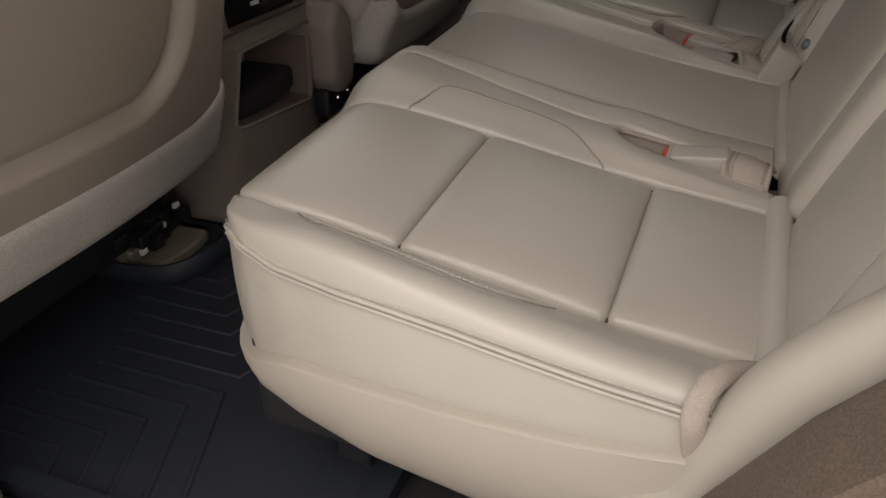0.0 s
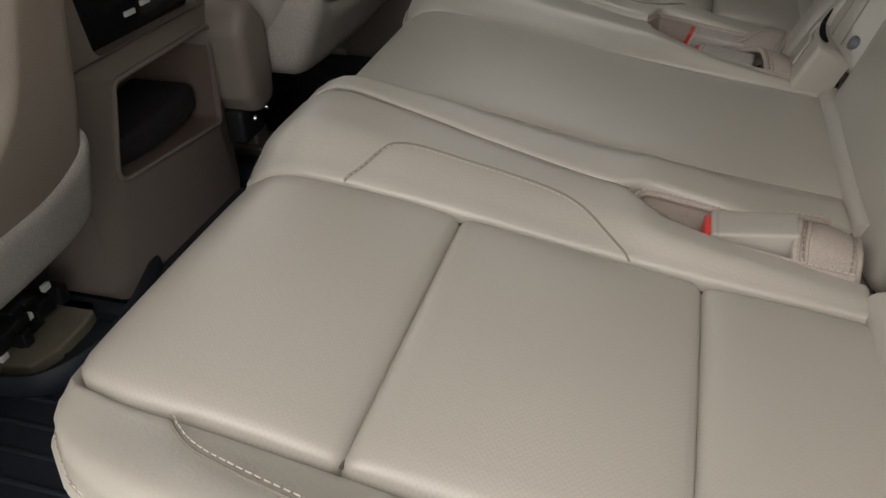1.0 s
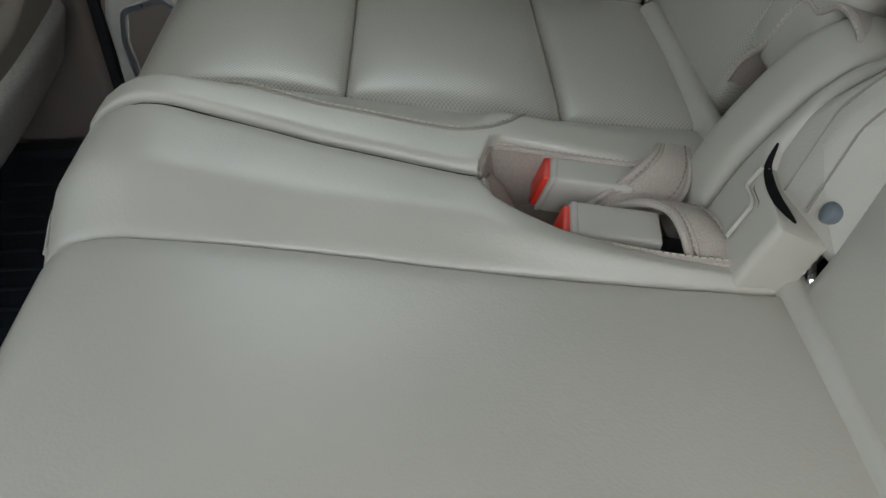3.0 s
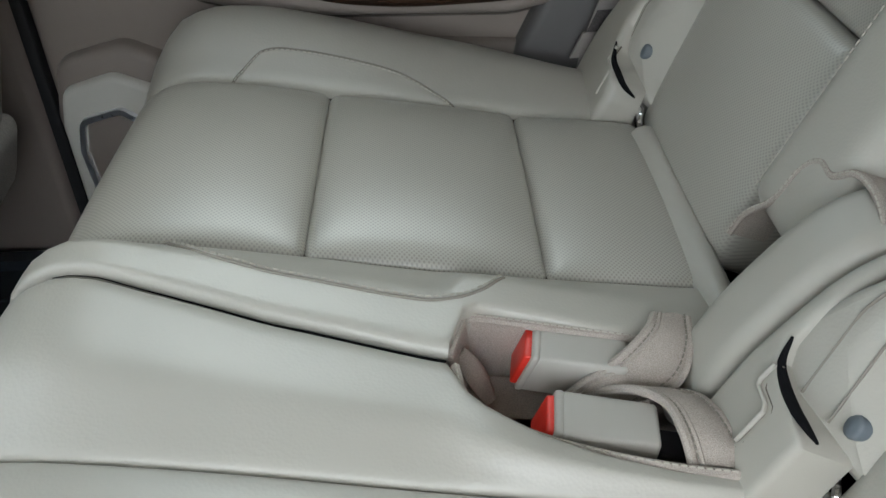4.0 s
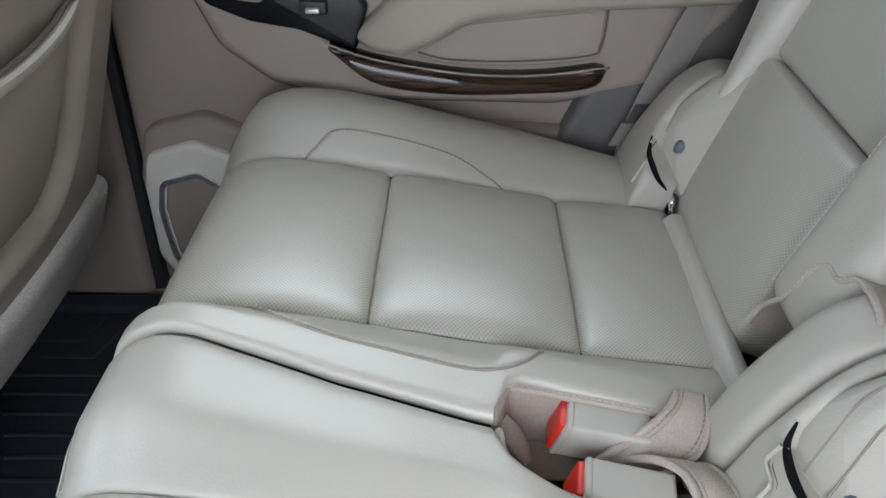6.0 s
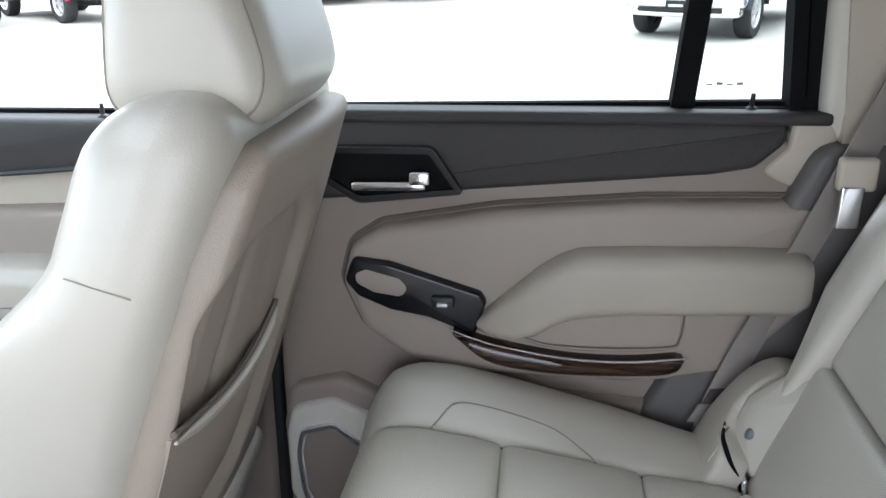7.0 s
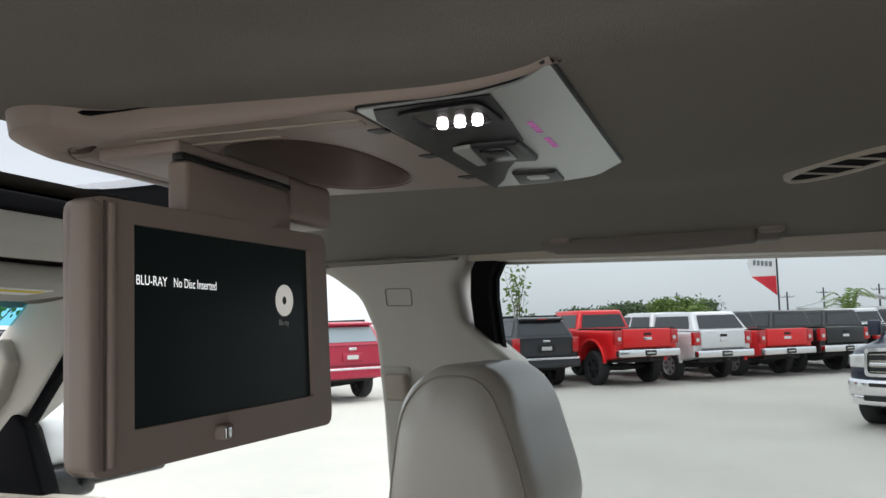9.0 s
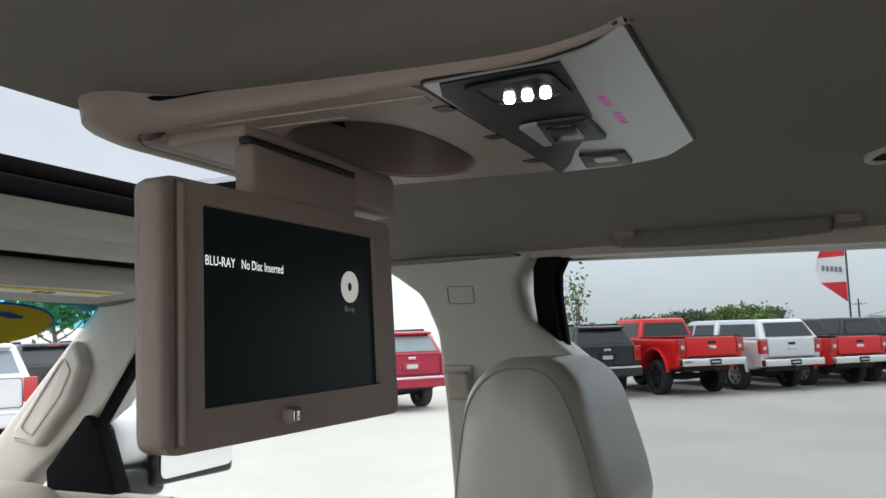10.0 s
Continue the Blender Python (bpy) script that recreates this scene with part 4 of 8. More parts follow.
def side(geo, sign=1):
    """Bends a flat side piece, built round y = 0 with y outward, to the body side; sign -1 for the driver's side."""
    v = np.array(geo[0], float)
    v[:, 1] = sign * (v[:, 1] + lean(v[:, 2]))
    return v, geo[1]


floor = tagged(solid("floor", rbox((-2.2, -0.74, 0.03), (2.0, 0.74, 0.118), 0.01, (20, 10, 1)), carpet), "dark carpet on the car's floor", "floor", kind="structure")
sill_trim = tagged(solid("trim", join(prism([(0.70, 0.10), (0.735, 0.145), (0.80, 0.15), (0.80, 0.02), (0.70, 0.02)], "x", -1.9, 0.6), prism([(-0.70, 0.10), (-0.735, 0.145), (-0.80, 0.15), (-0.80, 0.02), (-0.70, 0.02)], "x", -1.9, 0.6)), plastic), "beige plastic door sills", "sill", kind="structure")


def floor_mat(y0, y1):
    """A deep-sided rubber mat with raised chevron ribs."""
    t = thing("floor_mat", (-0.62, (y0 + y1) / 2, 0.12), "black rubber floor mat with raised chevron ribs", "floor mat", "rear floor mats")
    part("tray", rbox((-0.93, y0, 0.119), (-0.30, y1, 0.131), 0.005, (6, 6, 1)), rubber, t)
    rim = rpoly([(-0.93, y0), (-0.30, y0), (-0.30, y1), (-0.93, y1)], 0.05, 5)
    part("rim", ring(rim, inset(rim, 0.022), "z", 0.125, 0.146), rubber, t)
    # ribs run back from the front edge and turn outward in nested chevrons
    mid = (y0 + y1) / 2 - 0.045
    for sgn, room in ((-1, mid - y0 - 0.03), (1, y1 - 0.03 - mid)):
        for i in range(8):
            d = 0.017 + 0.035 * i
            if room - d < 0.03:
                break
            end = min(d + 0.17, room)
            bend = -0.559 - 0.85 * (d - 0.017)
            first = max(-0.745 - 0.5 * (d - 0.017), -0.90)
            path = [(first, mid + sgn * d, 0.1308), (first + 0.012, mid + sgn * d, 0.1318), (max(bend, first + 0.03), mid + sgn * d, 0.1318), (max(bend, first + 0.03) + 0.35 * (end - d), mid + sgn * end, 0.1312)]
            part("rib", tube(path, 0.0042, 8, 0.45), rubber, t)
    return t


near_mat = floor_mat(-0.70, -0.16)
# its moulded wall turns round the bare floor plate beside the console
v, f = tube(curve([(-0.925, -0.332, 0.146), (-0.80, -0.318, 0.147), (-0.758, -0.298, 0.149), (-0.735, -0.250, 0.151), (-0.738, -0.180, 0.152), (-0.765, -0.085, 0.152)], 40), 0.007, 10)
v[:, 2] = 0.146 + (v[:, 2] - 0.148) * 2.4
part("raised_corner", (v, f), rubber, near_mat, "raised rubber corner wall")
floor_mat(0.17, 0.70)
tunnel = tagged(solid("trim", rbox((-1.4, -0.15, 0.10), (-0.35, 0.15, 0.150), 0.03, (8, 6, 2)), rubber), "rubber-covered floor between the mats", "floor", kind="structure")

HOLE = (-0.965, -0.712, -0.37, 0.322)


def roof_z(x, y):
    a = abs(y)
    z = 1.257 - 0.028 * bump01(np.array((a - 0.40) / 0.27)) - 0.014 * bump01(np.array((a - 0.66) / 0.06))
    z += 0.047 * float(bump01(np.array((x + 0.655) / 0.05)) * bump01(np.array((-0.45 - x) / 0.05)) * bump01(np.array((y + 0.048) / 0.035)) * bump01(np.array((0.205 - y) / 0.04)))
    # the headliner swells to meet the lamp panel's rear edge
    z -= float(0.0172 * np.clip((x + 0.66) / 0.30, 0, 1) * bump01(np.array((-0.08 - x) / 0.25)) * bump01(np.array((y + 0.135) / 0.045)) * bump01(np.array((0.42 - y) / 0.22)))
    z -= 0.012 * bump01(np.array((x - 0.0) / 0.5)) + 0.034 * bump01(np.array((-1.24 - x) / 0.28))
    return float(z)


def roof():
    ys = np.linspace(-0.70, 0.70, 91)
    geos = []
    low, high = HOLE[0], HOLE[1]
    top = lambda x, y: (x, y, roof_z(x, y))
    geos.append(sheet(np.concatenate([np.linspace(high, -0.26, 40), np.linspace(-0.24, 1.6, 36)]), ys, top))
    geos.append(sheet(np.linspace(-1.60, low, 20), ys, top))
    for a, b in ((-0.70, HOLE[2]), (HOLE[3], 0.70)):
        geos.append(sheet(np.linspace(low, high, 10), np.linspace(a, b, 12), top))
    return join(*geos)


under = roof()
upper = (under[0] + np.array((0, 0, 0.03)), [f[::-1] for f in under[1]])
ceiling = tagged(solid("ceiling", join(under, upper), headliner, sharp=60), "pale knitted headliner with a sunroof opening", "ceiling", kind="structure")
fore = rpoly([(HOLE[0] - 0.066, HOLE[2]), (HOLE[1], HOLE[2]), (HOLE[1], HOLE[3]), (HOLE[0] - 0.066, HOLE[3])], 0.06, 4)
wide = inset(fore, -0.11)
sunroof = tagged(solid("sunroof", ring(wide, inset(fore, 0.004), "z", 1.266, 1.300), seal_black), "sunroof with a black frame and an added tinted pane", "sunroof", kind="structure")
# a pane added to dim the sky seen through the opening
roof_pane = part("pane", prism(inset(fore, -0.01), "z", 1.294, 1.298), roof_glass, sunroof, "tinted pane added to dim the sky")
roof_pane.visible_shadow = False
part("front_bar", rbox((HOLE[0] - 0.004, HOLE[2], 1.248), (HOLE[0] + 0.012, HOLE[3], 1.268), 0.005, (2, 8, 2)), seal_black, sunroof)

# side glass openings of the far side
FRONT_WIN = [(-1.70, 0.826), (-0.800, 0.828), (-0.798, 1.02), (-0.815, 1.235), (-1.30, 1.225), (-1.44, 1.09)]
FRONT_R = [0.02, 0.015, 0.25, 0.10, 0.12, 0.05]
REAR_WIN = [(-0.55, 0.838), (0.089, 0.846), (0.062, 1.02), (0.028, 1.206), (-0.622, 1.234), (-0.616, 1.10)]
REAR_R = [0.02, 0.015, 0.3, 0.075, 0.09, 0.06]


def grow(p, d):
    return inset(rpoly(*p), -d)


def body_side(sign, closed=True):
    """One side of the body above the floor: pillars, rails and door frames with the glass openings through them."""
    name = "wall_right" if sign > 0 else "wall_left"
    wall = tagged(solid(name, side(prism(rpoly([(0.145, 0.12), (0.135, 0.84), (0.06, 1.26), (1.6, 1.26), (1.6, 0.12)], 0.01, 1), "y", -0.06, 0.05, 0.004), sign), plastic), "beige trimmed rear quarter of the car's side", "wall", kind="structure")
    roof_rail = [(-1.62, 1.205), (-1.50, 1.215), (-0.9, 1.226), (-0.62, 1.221), (0.1, 1.203), (0.1, 1.285), (-1.62, 1.285)]
    # darker plastic puts the shade under the roof edge into the rail
    part("roof_rail", side(prism(roof_rail, "y", -0.036, 0.05), sign), plastic, wall)
    return wall


def window_set(sign, glazed):
    made = []
    for k, (p, nm) in enumerate((((REAR_WIN, REAR_R), "window_1"), ((FRONT_WIN, FRONT_R), "window_2"))):
        if sign < 0 and k == 0 and not glazed:
            continue
        o = tagged(solid(nm if sign > 0 else nm + "_left", side(ring(grow(p, 0.016 if k else 0.034), grow(p, 0.006), "y", -0.012 if k else -0.03, 0.012), sign), seal_black), "black rubber window seal round clear side glass", "window", kind="structure")
        part("seal", side(ring(grow(p, 0.012), grow(p, 0.0), "y", -0.012, 0.004), sign), seal_black, o)
        g = part("pane", side(prism(grow(p, 0.008), "y", -0.004, 0.0), sign), window_glass if k else tinted_glass, o)
        g.visible_shadow = k == 0
        made.append(o)
    return made


wall_right = body_side(1)
wall_left = body_side(-1)
win = window_set(1, True)
window_set(-1, False)
bar = part("division_bar", side(prism([(-0.076, 0.83), (-0.046, 0.83), (-0.030, 1.235), (-0.056, 1.235)], "y", -0.022, 0.012, 0.004), 1), seal_black, win[0])
etched = material("etched_print", (0.45, 0.46, 0.46), 0.7, var=0.05)
for k in range(4):
    part("etched_mark", side(prism([(-0.030 + 0.013 * k, 0.866), (-0.022 + 0.013 * k, 0.866), (-0.022 + 0.013 * k, 0.868 + 0.002 * (k % 2)), (-0.030 + 0.013 * k, 0.868 + 0.002 * (k % 2))], "y", -0.0052, -0.0045), 1), etched, win[0])
part("filler_frame", side(ring(rpoly([(0.066, 1.235), (0.128, 0.82), (0.075, 0.82), (0.018, 1.235)], 0.01, 2), rpoly([(0.064, 1.225), (0.12, 0.83), (0.092, 0.84), (0.034, 1.225)], 0.01, 2), "y", -0.035, 0.004), 1), seal_black, win[0])


def pillar_b(sign):
    upper = rpoly([(-0.97, 1.235), (-0.875, 1.212), (-0.825, 1.175), (-0.806, 1.12), (-0.806, 1.03), (-0.812, 0.77), (-0.60, 0.77), (-0.575, 0.98), (-0.590, 1.075), (-0.664, 1.140), (-0.672, 1.19), (-0.64, 1.235)], [0.01, 0.06, 0.05, 0.06, 0.1, 0.02, 0.02, 0.05, 0.03, 0.03, 0.03, 0.01], 4)
    p = tagged(solid("pillar_trim", side(prism(upper, "y", 0.03, -0.048, 0.014), sign), plastic_lt), "pale plastic trim on the pillar between the doors", "pillar", kind="structure")
    low = rpoly([(-0.82, 0.13), (-0.665, 0.13), (-0.655, 0.5), (-0.645, 0.79), (-0.83, 0.79)], 0.02, 3)
    part("lower_cover", side(prism(low, "y", 0.0, -0.062, 0.014), sign), plastic_dk, p)
    if sign > 0:
        badge = rpoly([(-0.779, 1.161), (-0.737, 1.160), (-0.737, 1.186), (-0.779, 1.187)], 0.005, 3)
        part("airbag_badge", side(ring(badge, inset(badge, 0.0012), "y", -0.0495, -0.044), 1), plastic_dk, p, "embossed rounded rectangle")
        slot = rpoly([(-0.80, 0.90), (-0.755, 0.90), (-0.752, 1.072), (-0.80, 1.072)], 0.006, 3)
        part("belt_adjuster", side(prism(slot, "y", -0.04, -0.056, 0.006), 1), plastic_lt, p)
        part("belt_loop", side(rbox((-0.787, -0.075, 1.022), (-0.752, -0.052, 1.062), 0.006, (2, 1, 2)), 1), plastic, p)
    return p


pillar_b(1)
pillar_b(-1)


brown_fibre = material("brown_fibre_lining", (0.13, 0.098, 0.076), 0.95, var=0.15, scale=30, grain=0.8, grain_scale=500, fleck=0.18)


def pillar_c(sign):
    p = tagged(solid("pillar_trim", side(prism(rpoly([(0.115, 0.80), (0.060, 1.24), (0.34, 1.24), (0.36, 0.80)], 0.02, 3), "y", 0.03, -0.05, 0.014), sign), plastic_lt), "pale plastic trim on the rear pillar", "pillar", kind="structure")
    front = [(-0.09, 0.13), (-0.113, 0.30), (-0.087, 0.40), (-0.050, 0.48), (0.005, 0.56), (0.11, 0.80)] if sign > 0 else [(0.0, 0.13), (-0.035, 0.36), (0.03, 0.47), (0.10, 0.56), (0.14, 0.80)]
    part("wheel_house", side(prism(rpoly(front + [(0.40, 0.80), (0.40, 0.13)], 0.04, 4), "y", 0.0, -0.075, 0.014), sign), quarter_plastic if sign > 0 else brown_fibre, p)
    return p


pillar_c(1)
pillar_c(-1)

# rear wall, dashboard and scuttle, which close the place
tagged(solid("wall_rear", rbox((1.58, -0.80, 0.1), (1.66, 0.80, 1.28), 0.02, (2, 4, 4)), plastic), "plain beige trim that closes the rear", "wall", kind="structure")
# the dashboard is unseen; its pad is beige to bounce light upward
dash = thing("dashboard", (-1.95, 0, 0.12), "unseen dashboard below the windscreen, beige to bounce light", "dashboard")
part("pad", rbox((-2.35, -0.76, 0.55), (-1.62, 0.76, 0.86), 0.09, (6, 10, 4)), plastic, dash)
part("foot_wall", rbox((-2.3, -0.76, 0.12), (-2.1, 0.76, 0.6), 0.03, (2, 4, 3)), carpet, dash)

# windscreen with a blue band and a round sticker
WS = ((-1.50, 1.205), (-2.05, 0.80))


def on_glass(u, y, d=0.0):
    x = WS[0][0] + (WS[1][0] - WS[0][0]) * u
    z = WS[0][1] + (WS[1][1] - WS[0][1]) * u
    return (x - 0.10 * (1 - (y / 0.75) ** 2) + 0.59 * d, y * (1 - 0.03 * u), z - 0.81 * d)


screen_ys = np.linspace(-0.72, 0.72, 13)
v, f = sheet(np.linspace(0, 1, 8), screen_ys, lambda u, y: on_glass(u, y))
windscreen = tagged(solid("window_windscreen", (v, f), window_glass), "clear raked windscreen", "window", kind="structure")
windscreen.visible_shadow = False
v, f = sheet(np.linspace(0.0, 0.125, 3), screen_ys, lambda u, y: on_glass(u, y, 0.004))
band = part("sun_band", (v, f), band_glass, windscreen, "blue tinted sun band")
band.visible_shadow = False
sticker = thing("sticker", on_glass(0.17, 0.36, 0.01), "large oval yellow and blue price sticker on the windscreen", "sticker")
yellow = film_vinyl("yellow_vinyl", (0.88, 0.74, 0.03))
blue = film_vinyl("blue_vinyl", (0.03, 0.16, 0.55))
for nm, mt, ry, ru, d in (("oval", blue, 0.127, 0.090, 0.008), ("face", yellow, 0.123, 0.085, 0.010)):
    pts = [on_glass(0.110 + ru * math.sin(t), 0.50 + ry * math.cos(t), d) for t in np.linspace(0, 2 * math.pi, 32, endpoint=False)]
    part(nm, loft([np.array(pts), np.array(pts) + np.array((0.002, 0, 0.003))]), mt, sticker)
for a, b, c, e in ((0.47, 0.05, 0.490, 0.120), (0.50, 0.045, 0.525, 0.062)):
    q = [on_glass(b, a, 0.017), on_glass(b, c, 0.017), on_glass(e, c + 0.03, 0.017), on_glass(e, a + 0.03, 0.017)]
    part("painted_stroke", loft([np.array(q), np.array(q) + np.array((0.002, 0, 0.003))]), blue, sticker)


def pillar_a(sign):
    edge = rpoly([(-1.42, 1.235), (-1.54, 1.235), (-1.545, 1.19), (-1.695, 1.078), (-1.882, 0.94), (-2.05, 0.80), (-1.88, 0.80), (-1.80, 0.857), (-1.56, 0.995), (-1.455, 1.096), (-1.40, 1.20)], 0.02, 3)
    p = tagged(solid("pillar_trim", side(prism(edge, "y", 0.06, -0.005, 0.014), sign), plastic_lt), "pale plastic trim on the raked front pillar", "pillar", kind="structure")
    sail = rpoly([(-1.600, 0.985), (-1.74, 0.868), (-1.74, 0.80), (-1.540, 0.80), (-1.572, 0.955)], 0.008, 2)
    part("mirror_sail", side(prism(sail, "y", 0.02, -0.02, 0.006), sign), seal_black, p)
    part("door_front", side(prism([(-2.0, 0.12), (-1.42, 0.12), (-1.42, 0.83), (-2.0, 0.83)], "y", 0.0, -0.03, 0.006), sign), plastic, p)
    if sign > 0:
        pad_line = rpoly([(-1.585, 1.135), (-1.640, 1.090), (-1.800, 0.955), (-1.812, 0.925), (-1.740, 0.915), (-1.620, 1.010), (-1.570, 1.080)], 0.014, 4)
        part("grip", side(prism(pad_line, "y", 0.0, -0.034, 0.014), 1), plastic_lt, p, "moulded pillar grip")
        slot = rpoly([(-1.610, 1.100), (-1.655, 1.062), (-1.775, 0.955), (-1.742, 0.938), (-1.640, 1.022), (-1.600, 1.070)], 0.012, 4)
        part("grip_slot", side(ring(slot, inset(slot, 0.0035), "y", -0.030, -0.0365), 1), plastic, p)
    return p


pillar_a(1)
pillar_a(-1)
def tip(v):
    """The visor's lower edge hangs below its hinge."""
    w = np.array(v, float)
    w[:, 2] += (w[:, 0] + 1.24) * 0.06
    return w


visor_vinyl = material("visor_vinyl", (0.40, 0.39, 0.36), 0.8, var=0.05, scale=4, grain=0.4, grain_scale=1200)
for sgn in (1, -1):
    visor = thing("sun_visor", (-1.38, 0.42 * sgn, 1.22), "pale folded-up sun visor with a printed label", "sun visor")
    lo, hi = sorted((sgn * 0.17, sgn * 0.645))
    part("panel", rbox((-1.500, lo, 1.206), (-1.240, hi, 1.232), 0.012, (3, 6, 1), tip), visor_vinyl, visor)
    if sgn > 0:
        part("printed_label", rbox((-1.385, 0.31, 1.2040), (-1.322, 0.55, 1.2065), 0.001, (1, 1, 1), tip), white_print, visor)
        part("printed_bar", rbox((-1.345, 0.32, 1.2030), (-1.330, 0.54, 1.2045), 0.0005, (1, 1, 1), tip), yellow, visor)
        for k in range(2):
            part("printed_bar", rbox((-1.372, 0.415 + 0.020 * k, 1.2030), (-1.358, 0.428 + 0.020 * k, 1.2045), 0.0005, (1, 1, 1), tip), black, visor)
# same knit, its colour raised for the windscreen light on the front roll
lit_front_knit = material("lit_front_headliner", (0.60, 0.585, 0.545), 0.95, var=0.05, scale=3, grain=0.7, grain_scale=1500, fleck=0.07)
roll_line = curve([(-0.958, 1.262), (-0.962, 1.246), (-0.985, 1.236), (-1.03, 1.231), (-1.075, 1.238), (-1.10, 1.242), (-1.115, 1.238), (-1.15, 1.228), (-1.195, 1.230), (-1.228, 1.246)], 60)
rv, rf = sheet(range(len(roll_line)), np.linspace(-0.62, 0.62, 24), lambda k, y: (roll_line[k][0], y, roll_line[k][1] + 0.004 * (y / 0.62) ** 2))
header = tagged(solid("trim", (rv, rf), lit_front_knit), "headliner roll in front of the sunroof", "trim", kind="structure")

# ---------------------------------------------------------------- doors
def rear_door():
    d = tagged(solid("door_1", side(prism(rpoly([(-0.648, 0.14), (-0.635, 0.80), (0.138, 0.80), (0.13, 0.56), (0.02, 0.43), (-0.03, 0.30), (-0.05, 0.14)], [0.02, 0.01, 0.02, 0.08, 0.08, 0.05, 0.03], 4), "y", 0.02, -0.045, 0.01), 1), plastic_dk), "closed rear door with beige panel, black rail and wood trim", "door", kind="structure")
    gap = [(-0.668, 0.14), (-0.650, 0.14), (-0.637, 0.80), (-0.655, 0.80)]
    part("door_seal", side(prism(gap, "y", 0.02, -0.05, 0.003), 1), black, d)
    # raised middle with pull, switch and armrest
    mid = rpoly([(-0.512, 0.646), (-0.528, 0.59), (-0.500, 0.520), (-0.443, 0.475), (-0.36, 0.452), (-0.094, 0.445), (0.03, 0.47), (0.115, 0.56), (0.12, 0.722), (-0.10, 0.718), (-0.303, 0.702), (-0.469, 0.674)], [0.03, 0.03, 0.04, 0.04, 0.04, 0.1, 0.05, 0.05, 0.02, 0.1, 0.1, 0.04], 4)
    part("pull_panel", side(prism(mid, "y", -0.03, -0.078, 0.016), 1), vinyl, d, "raised taupe panel")
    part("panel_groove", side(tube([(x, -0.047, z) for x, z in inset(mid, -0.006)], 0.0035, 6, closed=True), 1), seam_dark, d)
    # upper rail, sill and handle
    rail = rpoly([(-0.64, 0.70), (-0.64, 0.826), (0.076, 0.826), (0.070, 0.795), (0.035, 0.762), (-0.02, 0.752), (-0.355, 0.724)], [0.01, 0.008, 0.02, 0.03, 0.03, 0.05, 0.02], 4)
    part("upper_rail", side(prism(rail, "y", -0.02, -0.055, 0.012), 1), rail_black, d, "dark soft-touch upper rail")
    part("window_ledge", side(rbox((-0.64, -0.055, 0.820), (0.125, 0.0, 0.838), 0.006, (8, 2, 1)), 1), rail_black, d)
    part("rail_end", side(prism(rpoly([(0.078, 0.826), (0.135, 0.826), (0.135, 0.74), (0.09, 0.735), (0.04, 0.755), (0.074, 0.79)], 0.012, 3), "y", -0.02, -0.05, 0.008), 1), plastic, d)
    bez = rpoly([(-0.560, 0.790), (-0.392, 0.790), (-0.350, 0.724), (-0.500, 0.708), (-0.552, 0.740)], [0.02, 0.02, 0.006, 0.03, 0.03], 4)
    part("handle_bezel", side(ring(bez, inset(bez, 0.010), "y", -0.05, -0.066), 1), satin_black, d)
    part("bezel_edge", side(tube([(x, -0.0665, z) for x, z in inset(bez, 0.001)], 0.0012, 6, closed=True), 1), rail_black, d)
    part("handle_well", side(prism(inset(bez, 0.010), "y", -0.045, -0.0565), 1), seal_black, d)
    hd = part("door_handle", side(rbox((-0.508, -0.073, 0.727), (-0.402, -0.060, 0.741), 0.005, (6, 2, 2), lambda v: v + np.stack([0 * v[:, 0], 0 * v[:, 0], 0.018 * (v[:, 0] + 0.508)], 1)), 1), chrome, d, "chrome pull handle")
    part("lock_tab", side(rbox((-0.425, -0.078, 0.738), (-0.396, -0.060, 0.757), 0.004, (2, 1, 2)), 1), chrome, hd)
    part("lock_pin", side(revolve([(0.0, 0.024), (0.003, 0.023), (0.0035, 0.006), (0.008, 0.003), (0.009, 0.0)], (0.027, -0.028, 0.836), "z", 12), 1), black, d)
    # switch plate
    sw = rpoly([(-0.520, 0.600), (-0.508, 0.634), (-0.455, 0.628), (-0.325, 0.586), (-0.317, 0.572), (-0.333, 0.522), (-0.36, 0.530), (-0.40, 0.546), (-0.455, 0.556), (-0.502, 0.576)], [0.012, 0.012, 0.03, 0.01, 0.01, 0.006, 0.02, 0.03, 0.03, 0.02], 4)
    pl = part("switch_plate", side(prism(sw, "y", -0.07, -0.092, 0.006), 1), gloss_black, d, "gloss black window switch plate")
    cup = rpoly([(-0.504, 0.612), (-0.488, 0.619), (-0.44, 0.606), (-0.428, 0.592), (-0.438, 0.578), (-0.478, 0.584), (-0.503, 0.598)], 0.012, 4)
    part("pull_cup", side(prism(cup, "y", -0.088, -0.0935, 0.002), 1), vinyl, pl)
    part("window_switch", side(rbox((-0.394, -0.101, 0.566), (-0.362, -0.090, 0.583), 0.004, (2, 1, 2)), 1), black, pl)
    part("switch_lever", side(rbox((-0.386, -0.107, 0.570), (-0.370, -0.099, 0.576), 0.002, (2, 1, 1)), 1), silver, pl)
    # armrest with a shelf below
    stations = []
